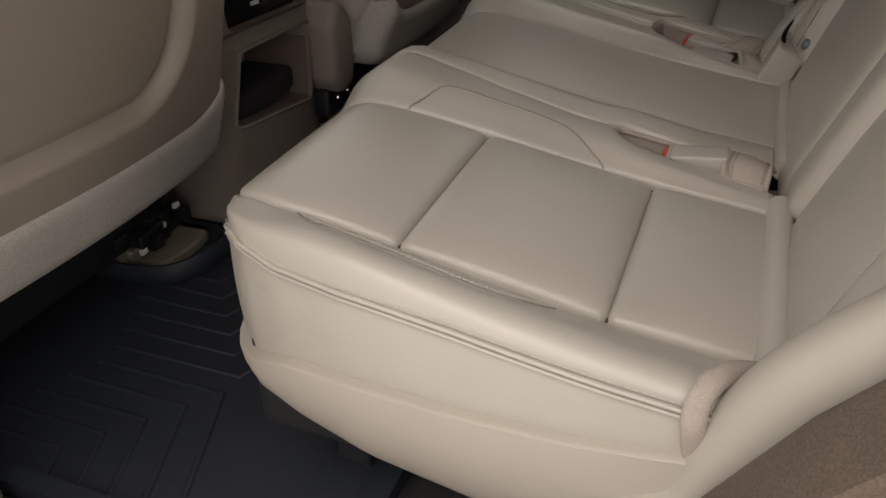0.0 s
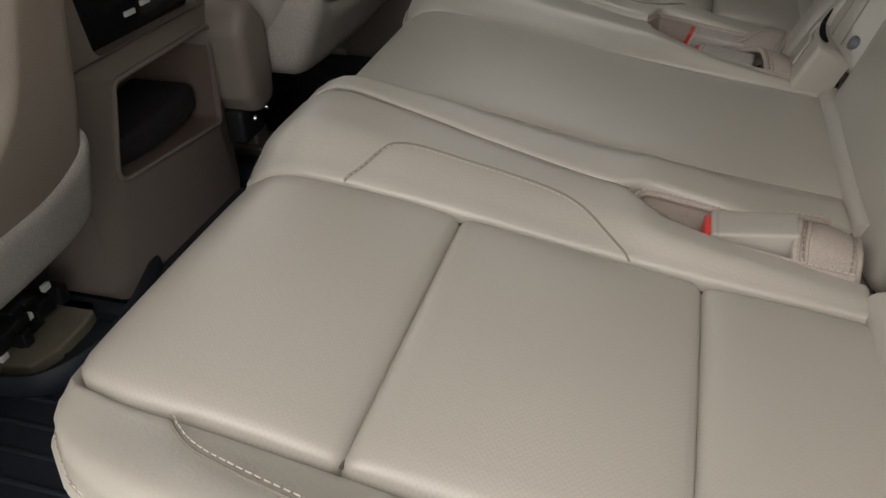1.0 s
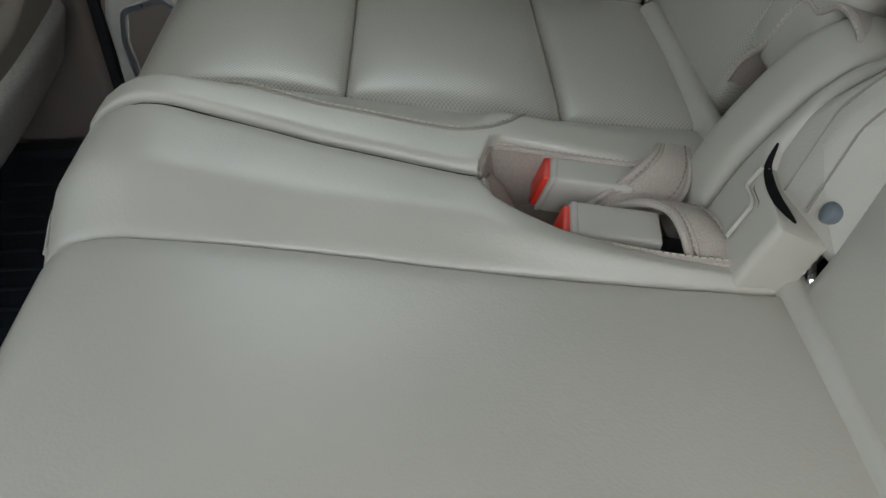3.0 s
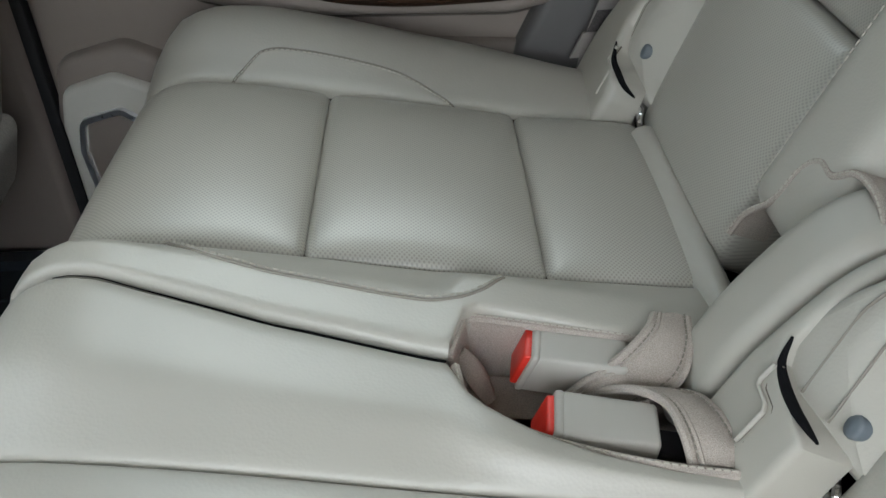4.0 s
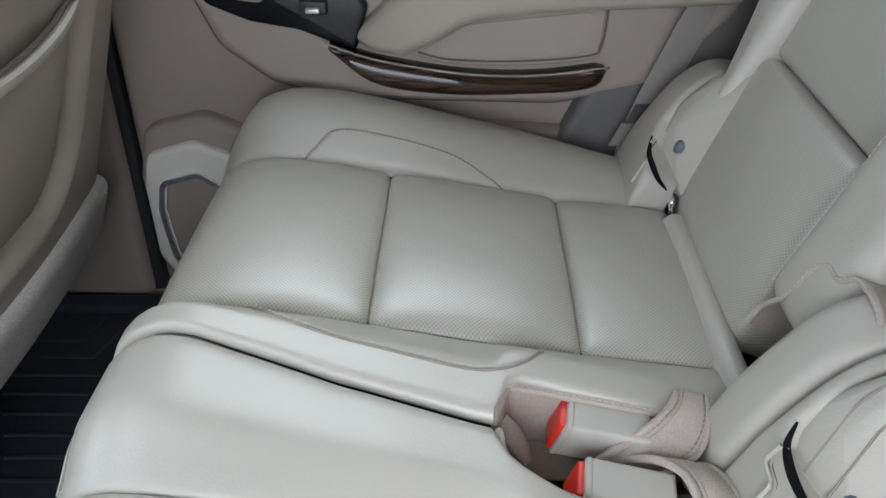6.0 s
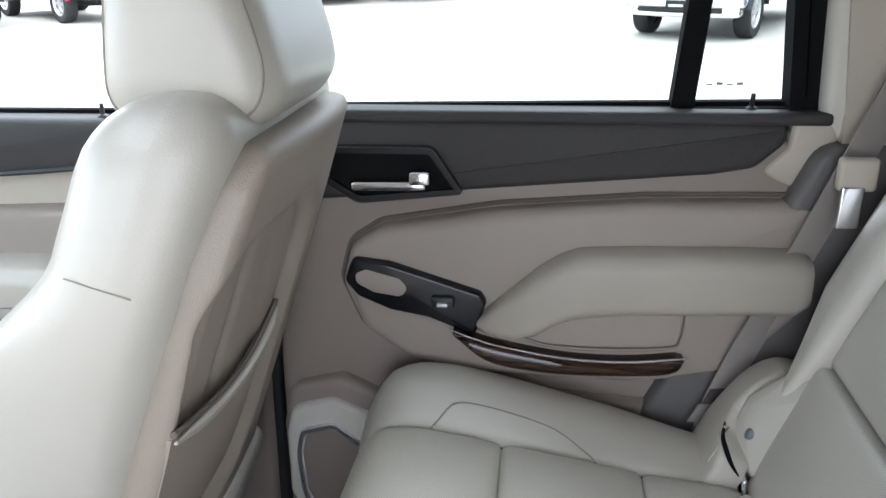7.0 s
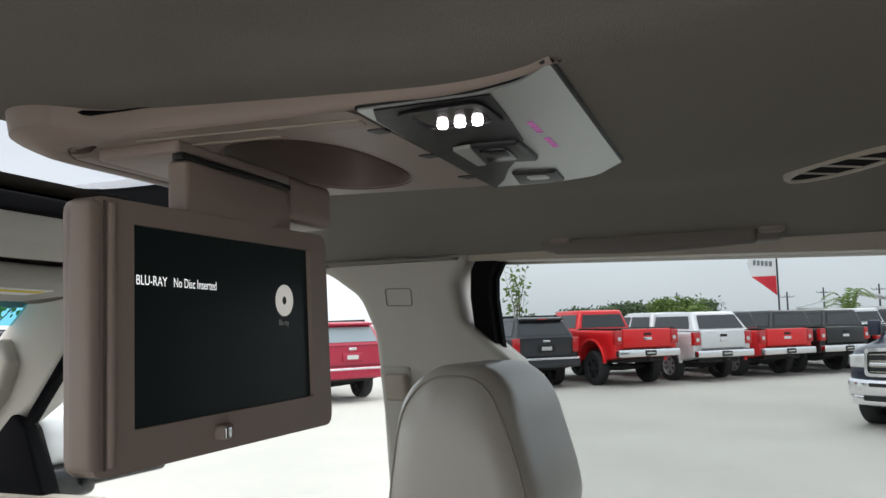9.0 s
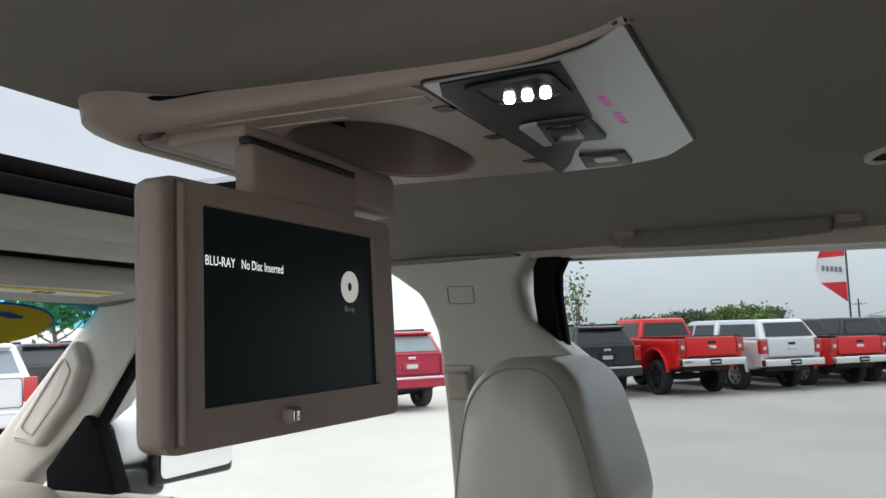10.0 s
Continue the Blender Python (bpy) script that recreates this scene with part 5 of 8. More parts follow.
    for x, zt, zb, out in ((-0.338, 0.540, 0.526, 0.010), (-0.315, 0.563, 0.516, 0.030), (-0.28, 0.595, 0.513, 0.042), (-0.245, 0.626, 0.528, 0.050), (-0.215, 0.646, 0.548, 0.054), (-0.19, 0.656, 0.557, 0.056), (-0.12, 0.660, 0.565, 0.057), (0.0, 0.662, 0.569, 0.056), (0.09, 0.663, 0.572, 0.055), (0.108, 0.655, 0.58, 0.045)):
        sec = rpoly([(-0.075, zb), (-0.075 - out, zb + 0.012), (-0.075 - out, zt - 0.004), (-0.075, zt)], [0.004, 0.022, 0.024, 0.004], 5)
        stations.append(np.array([(x, a, b) for a, b in sec]))
    part("armrest", side(loft(stations), 1), arm_vinyl, d, "padded beige armrest")
    shelf = rpoly([(-0.262, 0.513), (-0.205, 0.548), (-0.05, 0.563), (-0.062, 0.52), (-0.085, 0.510), (-0.24, 0.505)], [0.02, 0.05, 0.02, 0.02, 0.02, 0.02], 4)
    part("pocket_recess", side(prism(shelf, "y", -0.076, -0.0795), 1), vinyl, d, "shadowed pocket under the armrest")
    rim_l = curve([(-0.262, 0.512), (-0.225, 0.503), (-0.15, 0.500), (-0.062, 0.506), (-0.046, 0.520), (-0.042, 0.566)], 30)
    part("pocket_lip", side(tube([(x, -0.0775, z) for x, z in rim_l], 0.0030, 8), 1), plastic_dk, d)
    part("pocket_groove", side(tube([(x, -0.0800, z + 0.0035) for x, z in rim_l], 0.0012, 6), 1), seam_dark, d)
    # wood strip
    top = curve([(-0.370, 0.534), (-0.335, 0.521), (-0.295, 0.510), (-0.207, 0.4955), (-0.12, 0.4935), (-0.038, 0.503)], 30)
    low = curve([(-0.038, 0.503), (-0.058, 0.477), (-0.15, 0.4695), (-0.24, 0.471), (-0.317, 0.486), (-0.370, 0.534)], 30)
    low = low[::-1]
    rows = []
    for (xt, zt), (xl, zl) in zip(top, low):
        up, dn = np.array((xt, zt)), np.array((xl, zl))
        sec = [(0.0, -0.07), (0.0, -0.101), (0.06, -0.104), (0.35, -0.1085), (0.7, -0.1075), (0.95, -0.102), (1.0, -0.099), (1.0, -0.07)]
        rows.append(np.array([(*(up + (dn - up) * k)[:1], y, (up + (dn - up) * k)[1]) for k, y in sec]))
    part("wood_strip", side(loft(rows[1:-1]), 1), burl, d, "glossy dark burl wood strip")
    part("strip_edge", side(tube([(x, -0.104, z + 0.0015) for x, z in top], 0.0016, 6), 1), chrome, d)
    part("map_pocket", side(prism(rpoly([(-0.43, 0.43), (0.0, 0.40), (-0.02, 0.20), (-0.43, 0.18)], 0.03, 3), "y", -0.035, -0.062, 0.01), 1), plastic_dk, d)
    # speaker
    brushed = material("satin_chrome", (0.80, 0.82, 0.86), 0.30, 1.0, var=0.04, scale=12)
    bulge = rpoly([(-0.640, 0.34), (-0.622, 0.408), (-0.540, 0.428), (-0.470, 0.395), (-0.43, 0.33), (-0.47, 0.15), (-0.60, 0.15), (-0.64, 0.20)], 0.03, 4)
    # the shade on the surround's top is put into its darker plastic
    part("speaker_surround", side(prism(bulge, "y", -0.04, -0.068, 0.012), 1), plastic_dk, d)
    face = rpoly([(-0.632, 0.33), (-0.620, 0.378), (-0.556, 0.396), (-0.485, 0.365), (-0.45, 0.30), (-0.48, 0.16), (-0.60, 0.155), (-0.635, 0.22)], 0.025, 4)
    part("speaker_face", side(prism(face, "y", -0.06, -0.080, 0.008), 1), plastic_lt, d)
    chr_o = rpoly([(-0.616, 0.30), (-0.606, 0.343), (-0.554, 0.357), (-0.508, 0.322), (-0.50, 0.25), (-0.53, 0.185), (-0.588, 0.165), (-0.612, 0.23)], 0.018, 4)
    part("speaker_ring", side(ring(chr_o, inset(chr_o, 0.0065), "y", -0.078, -0.088), 1), brushed, d, "chrome speaker ring")
    part("speaker_grille", side(prism(inset(chr_o, 0.008), "y", -0.076, -0.083, 0.003), 1), plastic_dk, d)
    return d


rear_door()


def front_door(sign):
    d = tagged(solid("door_2" if sign > 0 else "door_3", side(prism([(-1.44, 0.14), (-0.838, 0.14), (-0.838, 0.815), (-1.44, 0.815)], "y", 0.02, -0.04, 0.008), sign), plastic), "closed front door with beige panel and dark rail", "door", kind="structure")
    part("upper_rail", side(prism(rpoly([(-1.44, 0.700), (-1.44, 0.822), (-0.842, 0.822), (-0.885, 0.757), (-0.93, 0.742)], [0.01, 0.01, 0.02, 0.03, 0.03], 3), "y", -0.01, -0.06, 0.014), sign), rail_black, d)
    part("rail_seam", side(tube(curve([(-1.43, -0.058, 0.716), (-1.2, -0.058, 0.729), (-0.94, -0.058, 0.748), (-0.89, -0.058, 0.765), (-0.852, -0.058, 0.812)], 24), 0.004, 6), sign), black, d)
    part("pull_panel", side(prism(rpoly([(-1.42, 0.45), (-1.42, 0.672), (-0.87, 0.695), (-0.87, 0.45)], 0.03, 3), "y", -0.03, -0.068, 0.014), sign), vinyl, d)
    part("armrest", side(prism(rpoly([(-1.40, 0.52), (-1.24, 0.60), (-1.18, 0.615), (-0.92, 0.620), (-0.90, 0.55), (-1.1, 0.53)], 0.03, 4), "y", -0.06, -0.15, 0.022), sign), leather, d)
    part("lock_pin", side(revolve([(0.0, 0.022), (0.003, 0.021), (0.0035, 0.006), (0.008, 0.003), (0.009, 0.0)], (-0.878, -0.035, 0.820), "z", 12), sign), black, d)
    part("handle", side(rbox((-1.30, -0.075, 0.700), (-1.19, -0.060, 0.718), 0.005, (4, 1, 1)), sign), chrome, d)
    return d


front_door(1)
front_door(-1)

mirror = thing("door_mirror", (-1.58, 0.98, 0.82), "white and black door mirror with chrome-edged glass", "mirror")
white_paint = material("white_car_paint", (0.78, 0.79, 0.8), 0.2, var=0.03, coat=0.6)
def shift(geo):
    return np.asarray(geo[0]) + np.array((0.0, -0.032, -0.004)), geo[1]


part("housing", shift(rbox((-1.74, 0.820, 0.868), (-1.60, 1.17, 0.990), 0.045, (4, 8, 5))), white_paint, mirror)
part("mirror_frame", shift(rbox((-1.615, 0.925, 0.822), (-1.585, 1.18, 0.985), 0.014, (1, 6, 5))), gloss_black, mirror)
part("mirror_glass", shift(prism(rpoly([(0.938, 0.836), (1.168, 0.842), (1.166, 0.972), (0.94, 0.972)], 0.02, 4), "x", -1.584, -1.581)), material("mirror_silver", (0.9, 0.9, 0.92), 0.02, 1.0, var=0.0), mirror)
part("arm", shift(rbox((-1.70, 0.845, 0.800), (-1.60, 0.98, 0.872), 0.02, (2, 4, 2))), gloss_black, mirror)

# rear far belt, with its tongue and lower anchor
belt = thing("seat_belt", (0.02, 0.67, 0.38), "grey ribbed seat belt hanging beside the rear door", "seat belt")
path = curve([(0.265, 0.675, 1.14), (0.20, 0.685, 0.93), (0.14, 0.69, 0.76), (0.07, 0.69, 0.58), (0.02, 0.69, 0.45), (0.0, 0.69, 0.36)], 30)
loops = []
for p in path:
    loops.append(np.array([p + np.array((a * 0.024, b * 0.0012 + 0.012 * a, a * -0.004)) for a, b in ((-1, -1), (0, -1.3), (1, -1), (1, 1), (0, 1.3), (-1, 1))]))
part("strap", loft(loops), webbing, belt)
part("tongue", rbox((0.118, 0.655, 0.752), (0.165, 0.672, 0.795), 0.006, (2, 1, 2)), plastic, belt)
part("tongue_plate", rbox((0.122, 0.652, 0.705), (0.150, 0.660, 0.760), 0.003, (2, 1, 2)), chrome, belt)
weave = material("dark_bar_tack", (0.10, 0.09, 0.09), 0.9, var=0.2, scale=60, grain=1.0, grain_scale=900, fleck=0.5)
part("stitched_patch", loft([np.array([(x + a * 0.021, 0.6865 + 0.011 * a + b, z - a * 0.004) for a, b in ((-1, -0.001), (1, -0.001), (1, 0.001), (-1, 0.001))]) for x, z in ((0.010, 0.428), (0.020, 0.452))]), weave, belt, "dark cross-stitched patch")
part("end_fold", loft([np.array([(x + a * 0.0245, 0.6868 + 0.011 * a + b, z - a * 0.004) for a, b in ((-1, -0.002), (1, -0.002), (1, 0.002), (-1, 0.002))]) for x, z in ((-0.004, 0.398), (0.001, 0.409), (0.009, 0.427))]), webbing, belt, "doubled webbing end")

# ---------------------------------------------------------------- front seats
BL = radians(20)


def front_seat(y0, y1, group="front seats"):
    """A front seat: reclined back with pocketed rear panel, carpeted lower edge, cushion and head restraint."""
    ym = (y0 + y1) / 2
    t = thing("front_seat", (-0.95, ym, 0.12), "beige leather front seat with pocketed back and grey carpeted lower edge", "car seat", group)

    def lay(v):
        """Local: x back from the rear face, z up from the seat's base, leaning rearward."""
        x, y, z = v[:, 0], v[:, 1], v[:, 2]
        bx = -0.672 + math.tan(BL) * (z - 0.36)
        return np.stack([bx + x, y, z], 1)

    driver = y0 < 0

    def shaped(v):
        w = v.copy()
        # the shoulders narrow; the driver's back is drawn in beside the console
        k = 1 - 0.14 * bump01((v[:, 2] - 0.72) / 0.22)
        w[:, 1] = ym + (v[:, 1] - ym) * k
        if driver:
            w[:, 1] -= 0.045 * bump01((v[:, 1] - ym) / 0.2)
        # the lower side bolsters reach further forward
        w[:, 0] -= 0.055 * bump01((0.80 - v[:, 2]) / 0.10) * bump01((-0.05 - v[:, 0]) / 0.06)
        return lay(w)

    part("back_cushion", rbox((-0.150, y0, 0.34), (-0.012 if y0 > 0 else -0.035, y1, 0.935), 0.042 if driver else 0.060, (10, 16, 26), shaped, 5), leather, t)
    if not driver:
        cross = [(x, 0.1950, 0.778 + 0.25 * (-0.03 - x)) for x in np.linspace(-0.112, -0.050, 8)]
        part("back_seam", tube(shaped(np.array(cross)), 0.0007, 6), seam_mid, t)
    # rear shell: a padded border rolls round a sunken panel
    if driver:
        box, edges, foot = (-0.70, -0.352, 0.497, 1.2), (line((0.36, -0.635)), line((0.40, -0.222), (0.50, -0.236), (0.60, -0.258), (0.92, -0.275))), 0.405
    else:
        box, edges, foot = (0.240, 0.505, 0.440, 0.800), (line((0.36, 0.214), (0.60, 0.217), (0.72, 0.224), (0.80, 0.236), (0.86, 0.256), (0.90, 0.285)), line((0.36, 0.622), (0.60, 0.604), (0.78, 0.590), (0.90, 0.565))), 0.365

    def relief(y, z):
        """How far the rear face stands out: a padded roll round the panel, a groove at its rim, soft folds in the panel."""
        cy, cz, r = (box[0] + box[1]) / 2, (box[2] + box[3]) / 2, 0.075
        qy, qz = np.abs(y - cy) - (box[1] - box[0]) / 2 + r, np.abs(z - cz) - (box[3] - box[2]) / 2 + r
        d = np.sqrt(np.maximum(qy, 0) ** 2 + np.maximum(qz, 0) ** 2) + np.minimum(np.maximum(qy, qz), 0) - r
        out = 0.016 * bump01((d + 0.003) / 0.022) - 0.005 * np.exp(-((d + 0.004) / 0.007) ** 2)
        if not driver:
            fold = 0.0045 * np.exp(-((y - 0.318 - 0.10 * (z - 0.70)) / 0.010) ** 2) + 0.003 * np.exp(-((y - 0.405 + 0.12 * (z - 0.70)) / 0.018) ** 2)
            out = out - fold * (d < 0) * bump01((z - 0.52) / 0.1)
        return out

    def rear_face(v):
        c = (v[:, 1] - y0) / (y1 - y0)
        a, b = edges[0](v[:, 2]), edges[1](v[:, 2])
        y = a + (b - a) * c
        back = np.clip((v[:, 0] + (0.10 if driver else 0.05)) / (0.08 if driver else 0.04), 0, 1)
        return lay(np.stack([v[:, 0] + 0.012 * np.sin(math.pi * np.clip(c, 0, 1)) + back * relief(y, v[:, 2]), y, v[:, 2]], 1))

    part("back_shell", rbox((-0.10 if driver else -0.05, y0, foot), (-0.006 if driver else -0.002, y1, 0.915 if driver else 0.892), 0.022, (3, 100, 120), rear_face, 4), seat_vinyl, t, "padded taupe rear panel")
    if not driver:
        # map pocket: a limp panel below a padded rim, its mouth a little open
        mouth = lambda y: 0.637 + 0.10 * max(y - 0.44, 0) - 0.012 * math.sin(math.pi * (y - 0.222) / 0.272)
        rows = []
        for y in np.linspace(0.222, 0.494, 22):
            k = (y - 0.222) / 0.272
            low = 0.472 + 0.05 * max(1 - k / 0.16, 0) ** 2 + 0.07 * max((k - 0.8) / 0.2, 0) ** 2
            bulge = math.sin(math.pi * min(max(k, 0.02), 0.98)) ** 0.5
            col = [(0.004 + (0.010 + 0.010 * math.sin(math.pi * (0.15 + 0.7 * q))) * bulge, y, low + (mouth(y) - low) * q) for q in np.linspace(0, 1, 12)]
            rows.append(np.array(col + [(a - 0.006, b, e) for a, b, e in col[::-1]]))
        v, f = loft(rows)
        part("seat_pocket", (lay(v), f), seat_vinyl, t, "limp seat-back pocket")
        rimline = np.array([(0.014 + 0.010 * math.sin(math.pi * (y - 0.222) / 0.272), y, mouth(y)) for y in np.linspace(0.218, 0.497, 26)])
        v, f = tube(rimline, [0.0075 * min(1.0, 0.25 + 6 * k, 0.25 + 6 * (1 - k)) for k in np.linspace(0, 1, len(rimline))], 10)
        part("pocket_rim", (lay(v), f), arm_vinyl, t, "padded pocket rim")
        # a dark cord stands in for the shade inside the pocket's mouth
        v, f = tube(rimline + np.array((-0.004, 0, 0.008)), 0.0035, 8)
        part("pocket_mouth", (lay(v), f), seam_dark, t)
    # carpeted skirt, drawn up at its inboard end
    lo_z, hi_z = (0.342, 0.440) if driver else (0.300, 0.395)
    ya, yb = (y0 - 0.01, -0.208) if driver else (0.196, 0.632)

    def skirt(v):
        d = (yb - v[:, 1]) if driver else (v[:, 1] - ya)
        up = np.clip((v[:, 2] - lo_z) / (hi_z - lo_z), 0, 1)
        w = v.copy()
        w[:, 2] += 0.046 * up * (1 - np.clip(d / 0.11, 0, 1)) ** 2 + 0.016 * (1 - up) * (1 - np.clip(d / 0.05, 0, 1)) ** 2
        w[:, 1] += (-0.020 if driver else 0.020) * up * (1 - np.clip(d / 0.10, 0, 1)) ** 2
        w[:, 0] += 0.012 * np.sin(math.pi * np.clip((v[:, 1] - ya) / (yb - ya), 0, 1))
        return lay(w)

    part("carpet_skirt", rbox((-0.060, ya, lo_z), (0.014 if driver else 0.026, yb, hi_z), 0.022, (4, 40, 10), skirt, 4), cloth, t, "fuzzy grey carpeted skirt")
    part("seat_cushion", rbox((-1.22, y0, 0.34), (-0.72, y1, 0.46), 0.05, (10, 10, 4)), leather, t)
    part("seat_base", rbox((-1.16, y0 + 0.05, 0.21), (-0.78, y1 - 0.05, 0.35), 0.02, (4, 4, 2)), black, t)
    for y, e in ((y0 + 0.10, -0.95 if y0 < 0 else -0.80), (y1 - 0.10, -0.80 if y0 < 0 else -0.95)):
        part("seat_rail", rbox((-1.25, y - 0.022, 0.135), (e, y + 0.022, 0.168), 0.005, (6, 1, 1)), steel, t, "bare metal seat rail")
        part("rail_riser", rbox((-1.15, y - 0.012, 0.165), (-0.85, y + 0.012, 0.225), 0.004, (2, 1, 1)), black, t)
        part("rail_cover", rbox((e - 0.09, y - 0.034, 0.132), (e + 0.012, y + 0.034, 0.149), 0.005, (2, 2, 2)), steel, t, "bare cream metal bracket")
    rng = random.Random(5)
    for k in range(22):
        a = np.array((-0.86 + rng.uniform(-0.03, 0.03), y0 + 0.12 + rng.random() * 0.26, 0.17))
        b = a + np.array((rng.uniform(-0.06, 0.06), rng.uniform(-0.1, 0.1), rng.uniform(0.0, 0.05)))
        m = (a + b) / 2 + np.array((0.02, 0, 0.05))
        part("wire", tube(curve([a, m, b], 10), 0.004, 6), wiring, t)
    cream = material("cream_painted_steel", (0.30, 0.27, 0.205), 0.45, 0.2, var=0.1, scale=20)
    if y0 < 0:
        plate = rpoly([(-0.89, -0.305), (-0.75, -0.290), (-0.737, -0.255), (-0.737, -0.205), (-0.745, -0.165), (-0.89, -0.165)], 0.012, 3)
        part("floor_plate", prism(plate, "z", 0.125, 0.146, 0.004), cream, t, "cream metal floor plate")
        part("plate_box", rbox((-0.87, -0.300, 0.144), (-0.79, -0.262, 0.162), 0.004, (2, 2, 1)), cream, t)
        for k in range(34):
            c = np.array((-0.83 + 0.07 * rng.random(), -0.345 + 0.145 * rng.random(), 0.160 + 0.055 * rng.random()))
            h = np.array((0.006 + 0.010 * rng.random(), 0.006 + 0.011 * rng.random(), 0.005 + 0.009 * rng.random()))
            part("connector", rbox(c - h, c + h, 0.003, (1, 1, 1)), wiring, t)
        for y, z in ((-0.262, 0.196), (-0.225, 0.212), (-0.31, 0.178)):
            part("pale_tag", rbox((-0.758, y - 0.006, z - 0.004), (-0.752, y + 0.006, z + 0.004), 0.001, (1, 1, 1)), white_print, t)
    part("motor", rbox((-0.93, ym - 0.02, 0.155), (-0.845, ym + 0.15, 0.235), 0.012, (3, 3, 3)), wiring, t)
    # head restraint on two posts
    hx = -0.541
    for y in (ym - 0.055, ym + 0.055):
        part("post", tube([(hx - 0.0, y, 0.86), (hx, y, 0.97)], 0.0065, 10), chrome, t)

    def dome(v):
        w = v.copy()
        c = (v[:, 2] - 0.891) / 0.195
        w[:, 1] = ym + (v[:, 1] - ym) * (1 - 0.07 * np.abs(c - 0.45) ** 1.5 - 0.10 * bump01((c - 0.65) / 0.35))
        w[:, 0] = v[:, 0] + 0.016 * (c - 0.5) - 0.042 * bump01((c - 0.15) / 0.85) * bump01((v[:, 0] - hx + 0.06) / 0.12)
        w[:, 0] += -0.012 * (1 - c) * bump01((hx + 0.06 - v[:, 0]) / 0.12)
        return w

    hr = part("head_restraint", rbox((hx - 0.078, ym - 0.128, 0.891), (hx + 0.080, ym + 0.128, 1.086), 0.048, (10, 14, 12), dome, 6), leather, t, "rounded leather head restraint")
    for sgn in (-1, 1):
        loop = []
        for a in np.linspace(0, 2 * math.pi, 48, endpoint=False):
            cx, cz = math.cos(a), math.sin(a)
            ex = 0.001 + 0.069 * np.sign(cx) * abs(cx) ** 0.55
            ez = 0.0865 * np.sign(cz) * abs(cz) ** 0.55
            d = min(math.hypot(max(abs(ex - 0.001) - 0.031, 0), max(abs(ez) - 0.0495, 0)), 0.0455)
            loop.append((hx + ex, ym + sgn * (0.128 - 0.048 + math.sqrt(0.048 ** 2 - d * d) + 0.0006), 0.9885 + ez))
        q = dome(np.array(loop))
        part("seam_cord", tube(q, 0.0014, 6, closed=True), seam_mid, hr)
        stitches("seam_stitching", [(p[0] - 0.0035 * np.sign(p[0] - hx), p[1] + sgn * 0.0022, p[2] - 0.0035 * np.sign(p[2] - 0.988)) for p in q], hr, 0.006, 0.0006)
    return t


front_seat(0.195, 0.645)
driver_seat = front_seat(-0.645, -0.195)
for piece in driver_seat.children:
    # the driver's seat is set lower and further forward; its rails stay on the floor
    low = piece.name.split(".")[0] in ("seat_rail", "rail_riser", "rail_cover", "wire", "motor", "floor_plate", "plate_box", "connector", "pale_tag")
    piece.location.x -= 0.055
    piece.location.z -= 0.0 if low else 0.042

# ---------------------------------------------------------------- centre console
con = thing("centre_console", (-0.95, 0.0, 0.15), "brown plastic centre console with an open rear storage bin", "console")
out = rpoly([(-0.165, 0.145), (0.150, 0.145), (0.150, 0.47), (0.135, 0.565), (-0.145, 0.565), (-0.160, 0.47)], [0.02, 0.02, 0.03, 0.03, 0.03, 0.03], 4)
part("body", loft([place(out, "x", -1.35), place(out, "x", -0.885)]), plastic_dk, con)
bin_o = rpoly([(-0.122, 0.300), (0.104, 0.276), (0.130, 0.408), (-0.094, 0.416)], 0.014, 4)
vent_o = rpoly([(-0.106, 0.447), (0.108, 0.440), (0.120, 0.550), (-0.118, 0.550)], 0.012, 4)


def face_ring(geo):
    v = np.array(geo[0], float)
    v[:, 0] -= 0.03 * (v[:, 1] / 0.15) ** 2
    return v, geo[1]


def divide(loop, n):
    p = np.array(loop)
    d = np.concatenate([[0], np.cumsum(np.linalg.norm(np.roll(p, -1, 0) - p, axis=1))])
    q = np.concatenate([p, p[:1]])
    return [tuple(np.interp(a, d, q[:, c]) for c in range(2)) for a in np.linspace(0, d[-1], n, endpoint=False)]


low_half = rpoly([(-0.163, 0.145), (0.150, 0.145), (0.146, 0.430), (-0.156, 0.436)], [0.02, 0.02, 0.004, 0.004], 4)
top_half = rpoly([(-0.156, 0.4365), (0.146, 0.4305), (0.135, 0.565), (-0.145, 0.565)], [0.004, 0.004, 0.03, 0.03], 4)
part("rear_face", face_ring(ring(low_half, bin_o, "x", -0.885, -0.738)), plastic_dk, con, "brown rear face with rounded bin opening")
part("vent_face", face_ring(ring(top_half, vent_o, "x", -0.885, -0.738)), plastic_dk, con)
part("bin_liner", face_ring(loft([place(inset(bin_o, 0.0015), "x", -0.742), place(inset(bin_o, 0.002), "x", -0.86), place(inset(bin_o, 0.008), "x", -0.875)], False, True)), shaded_brown, con)
part("bin_tray", face_ring(rbox((-0.872, -0.112, 0.292), (-0.768, 0.106, 0.332), 0.012, (2, 8, 2))), carpet, con, "black rubber bin tray")
part("bin_lip", (face_ring(tube([(-0.737, y, z) for y, z in bin_o], 0.0035, 6, closed=True))), plastic_dk, con)
part("vent_panel", face_ring(prism(vent_o, "x", -0.79, -0.752, 0.004)), gloss_black, con, "gloss black rear control panel")
for k in range(4):
    part("control_light", face_ring(rbox((-0.7535, -0.04 + 0.03 * k, 0.47 + 0.004 * k), (-0.750, -0.022 + 0.03 * k, 0.476 + 0.004 * k), 0.001, (1, 1, 1))), white_print, con)
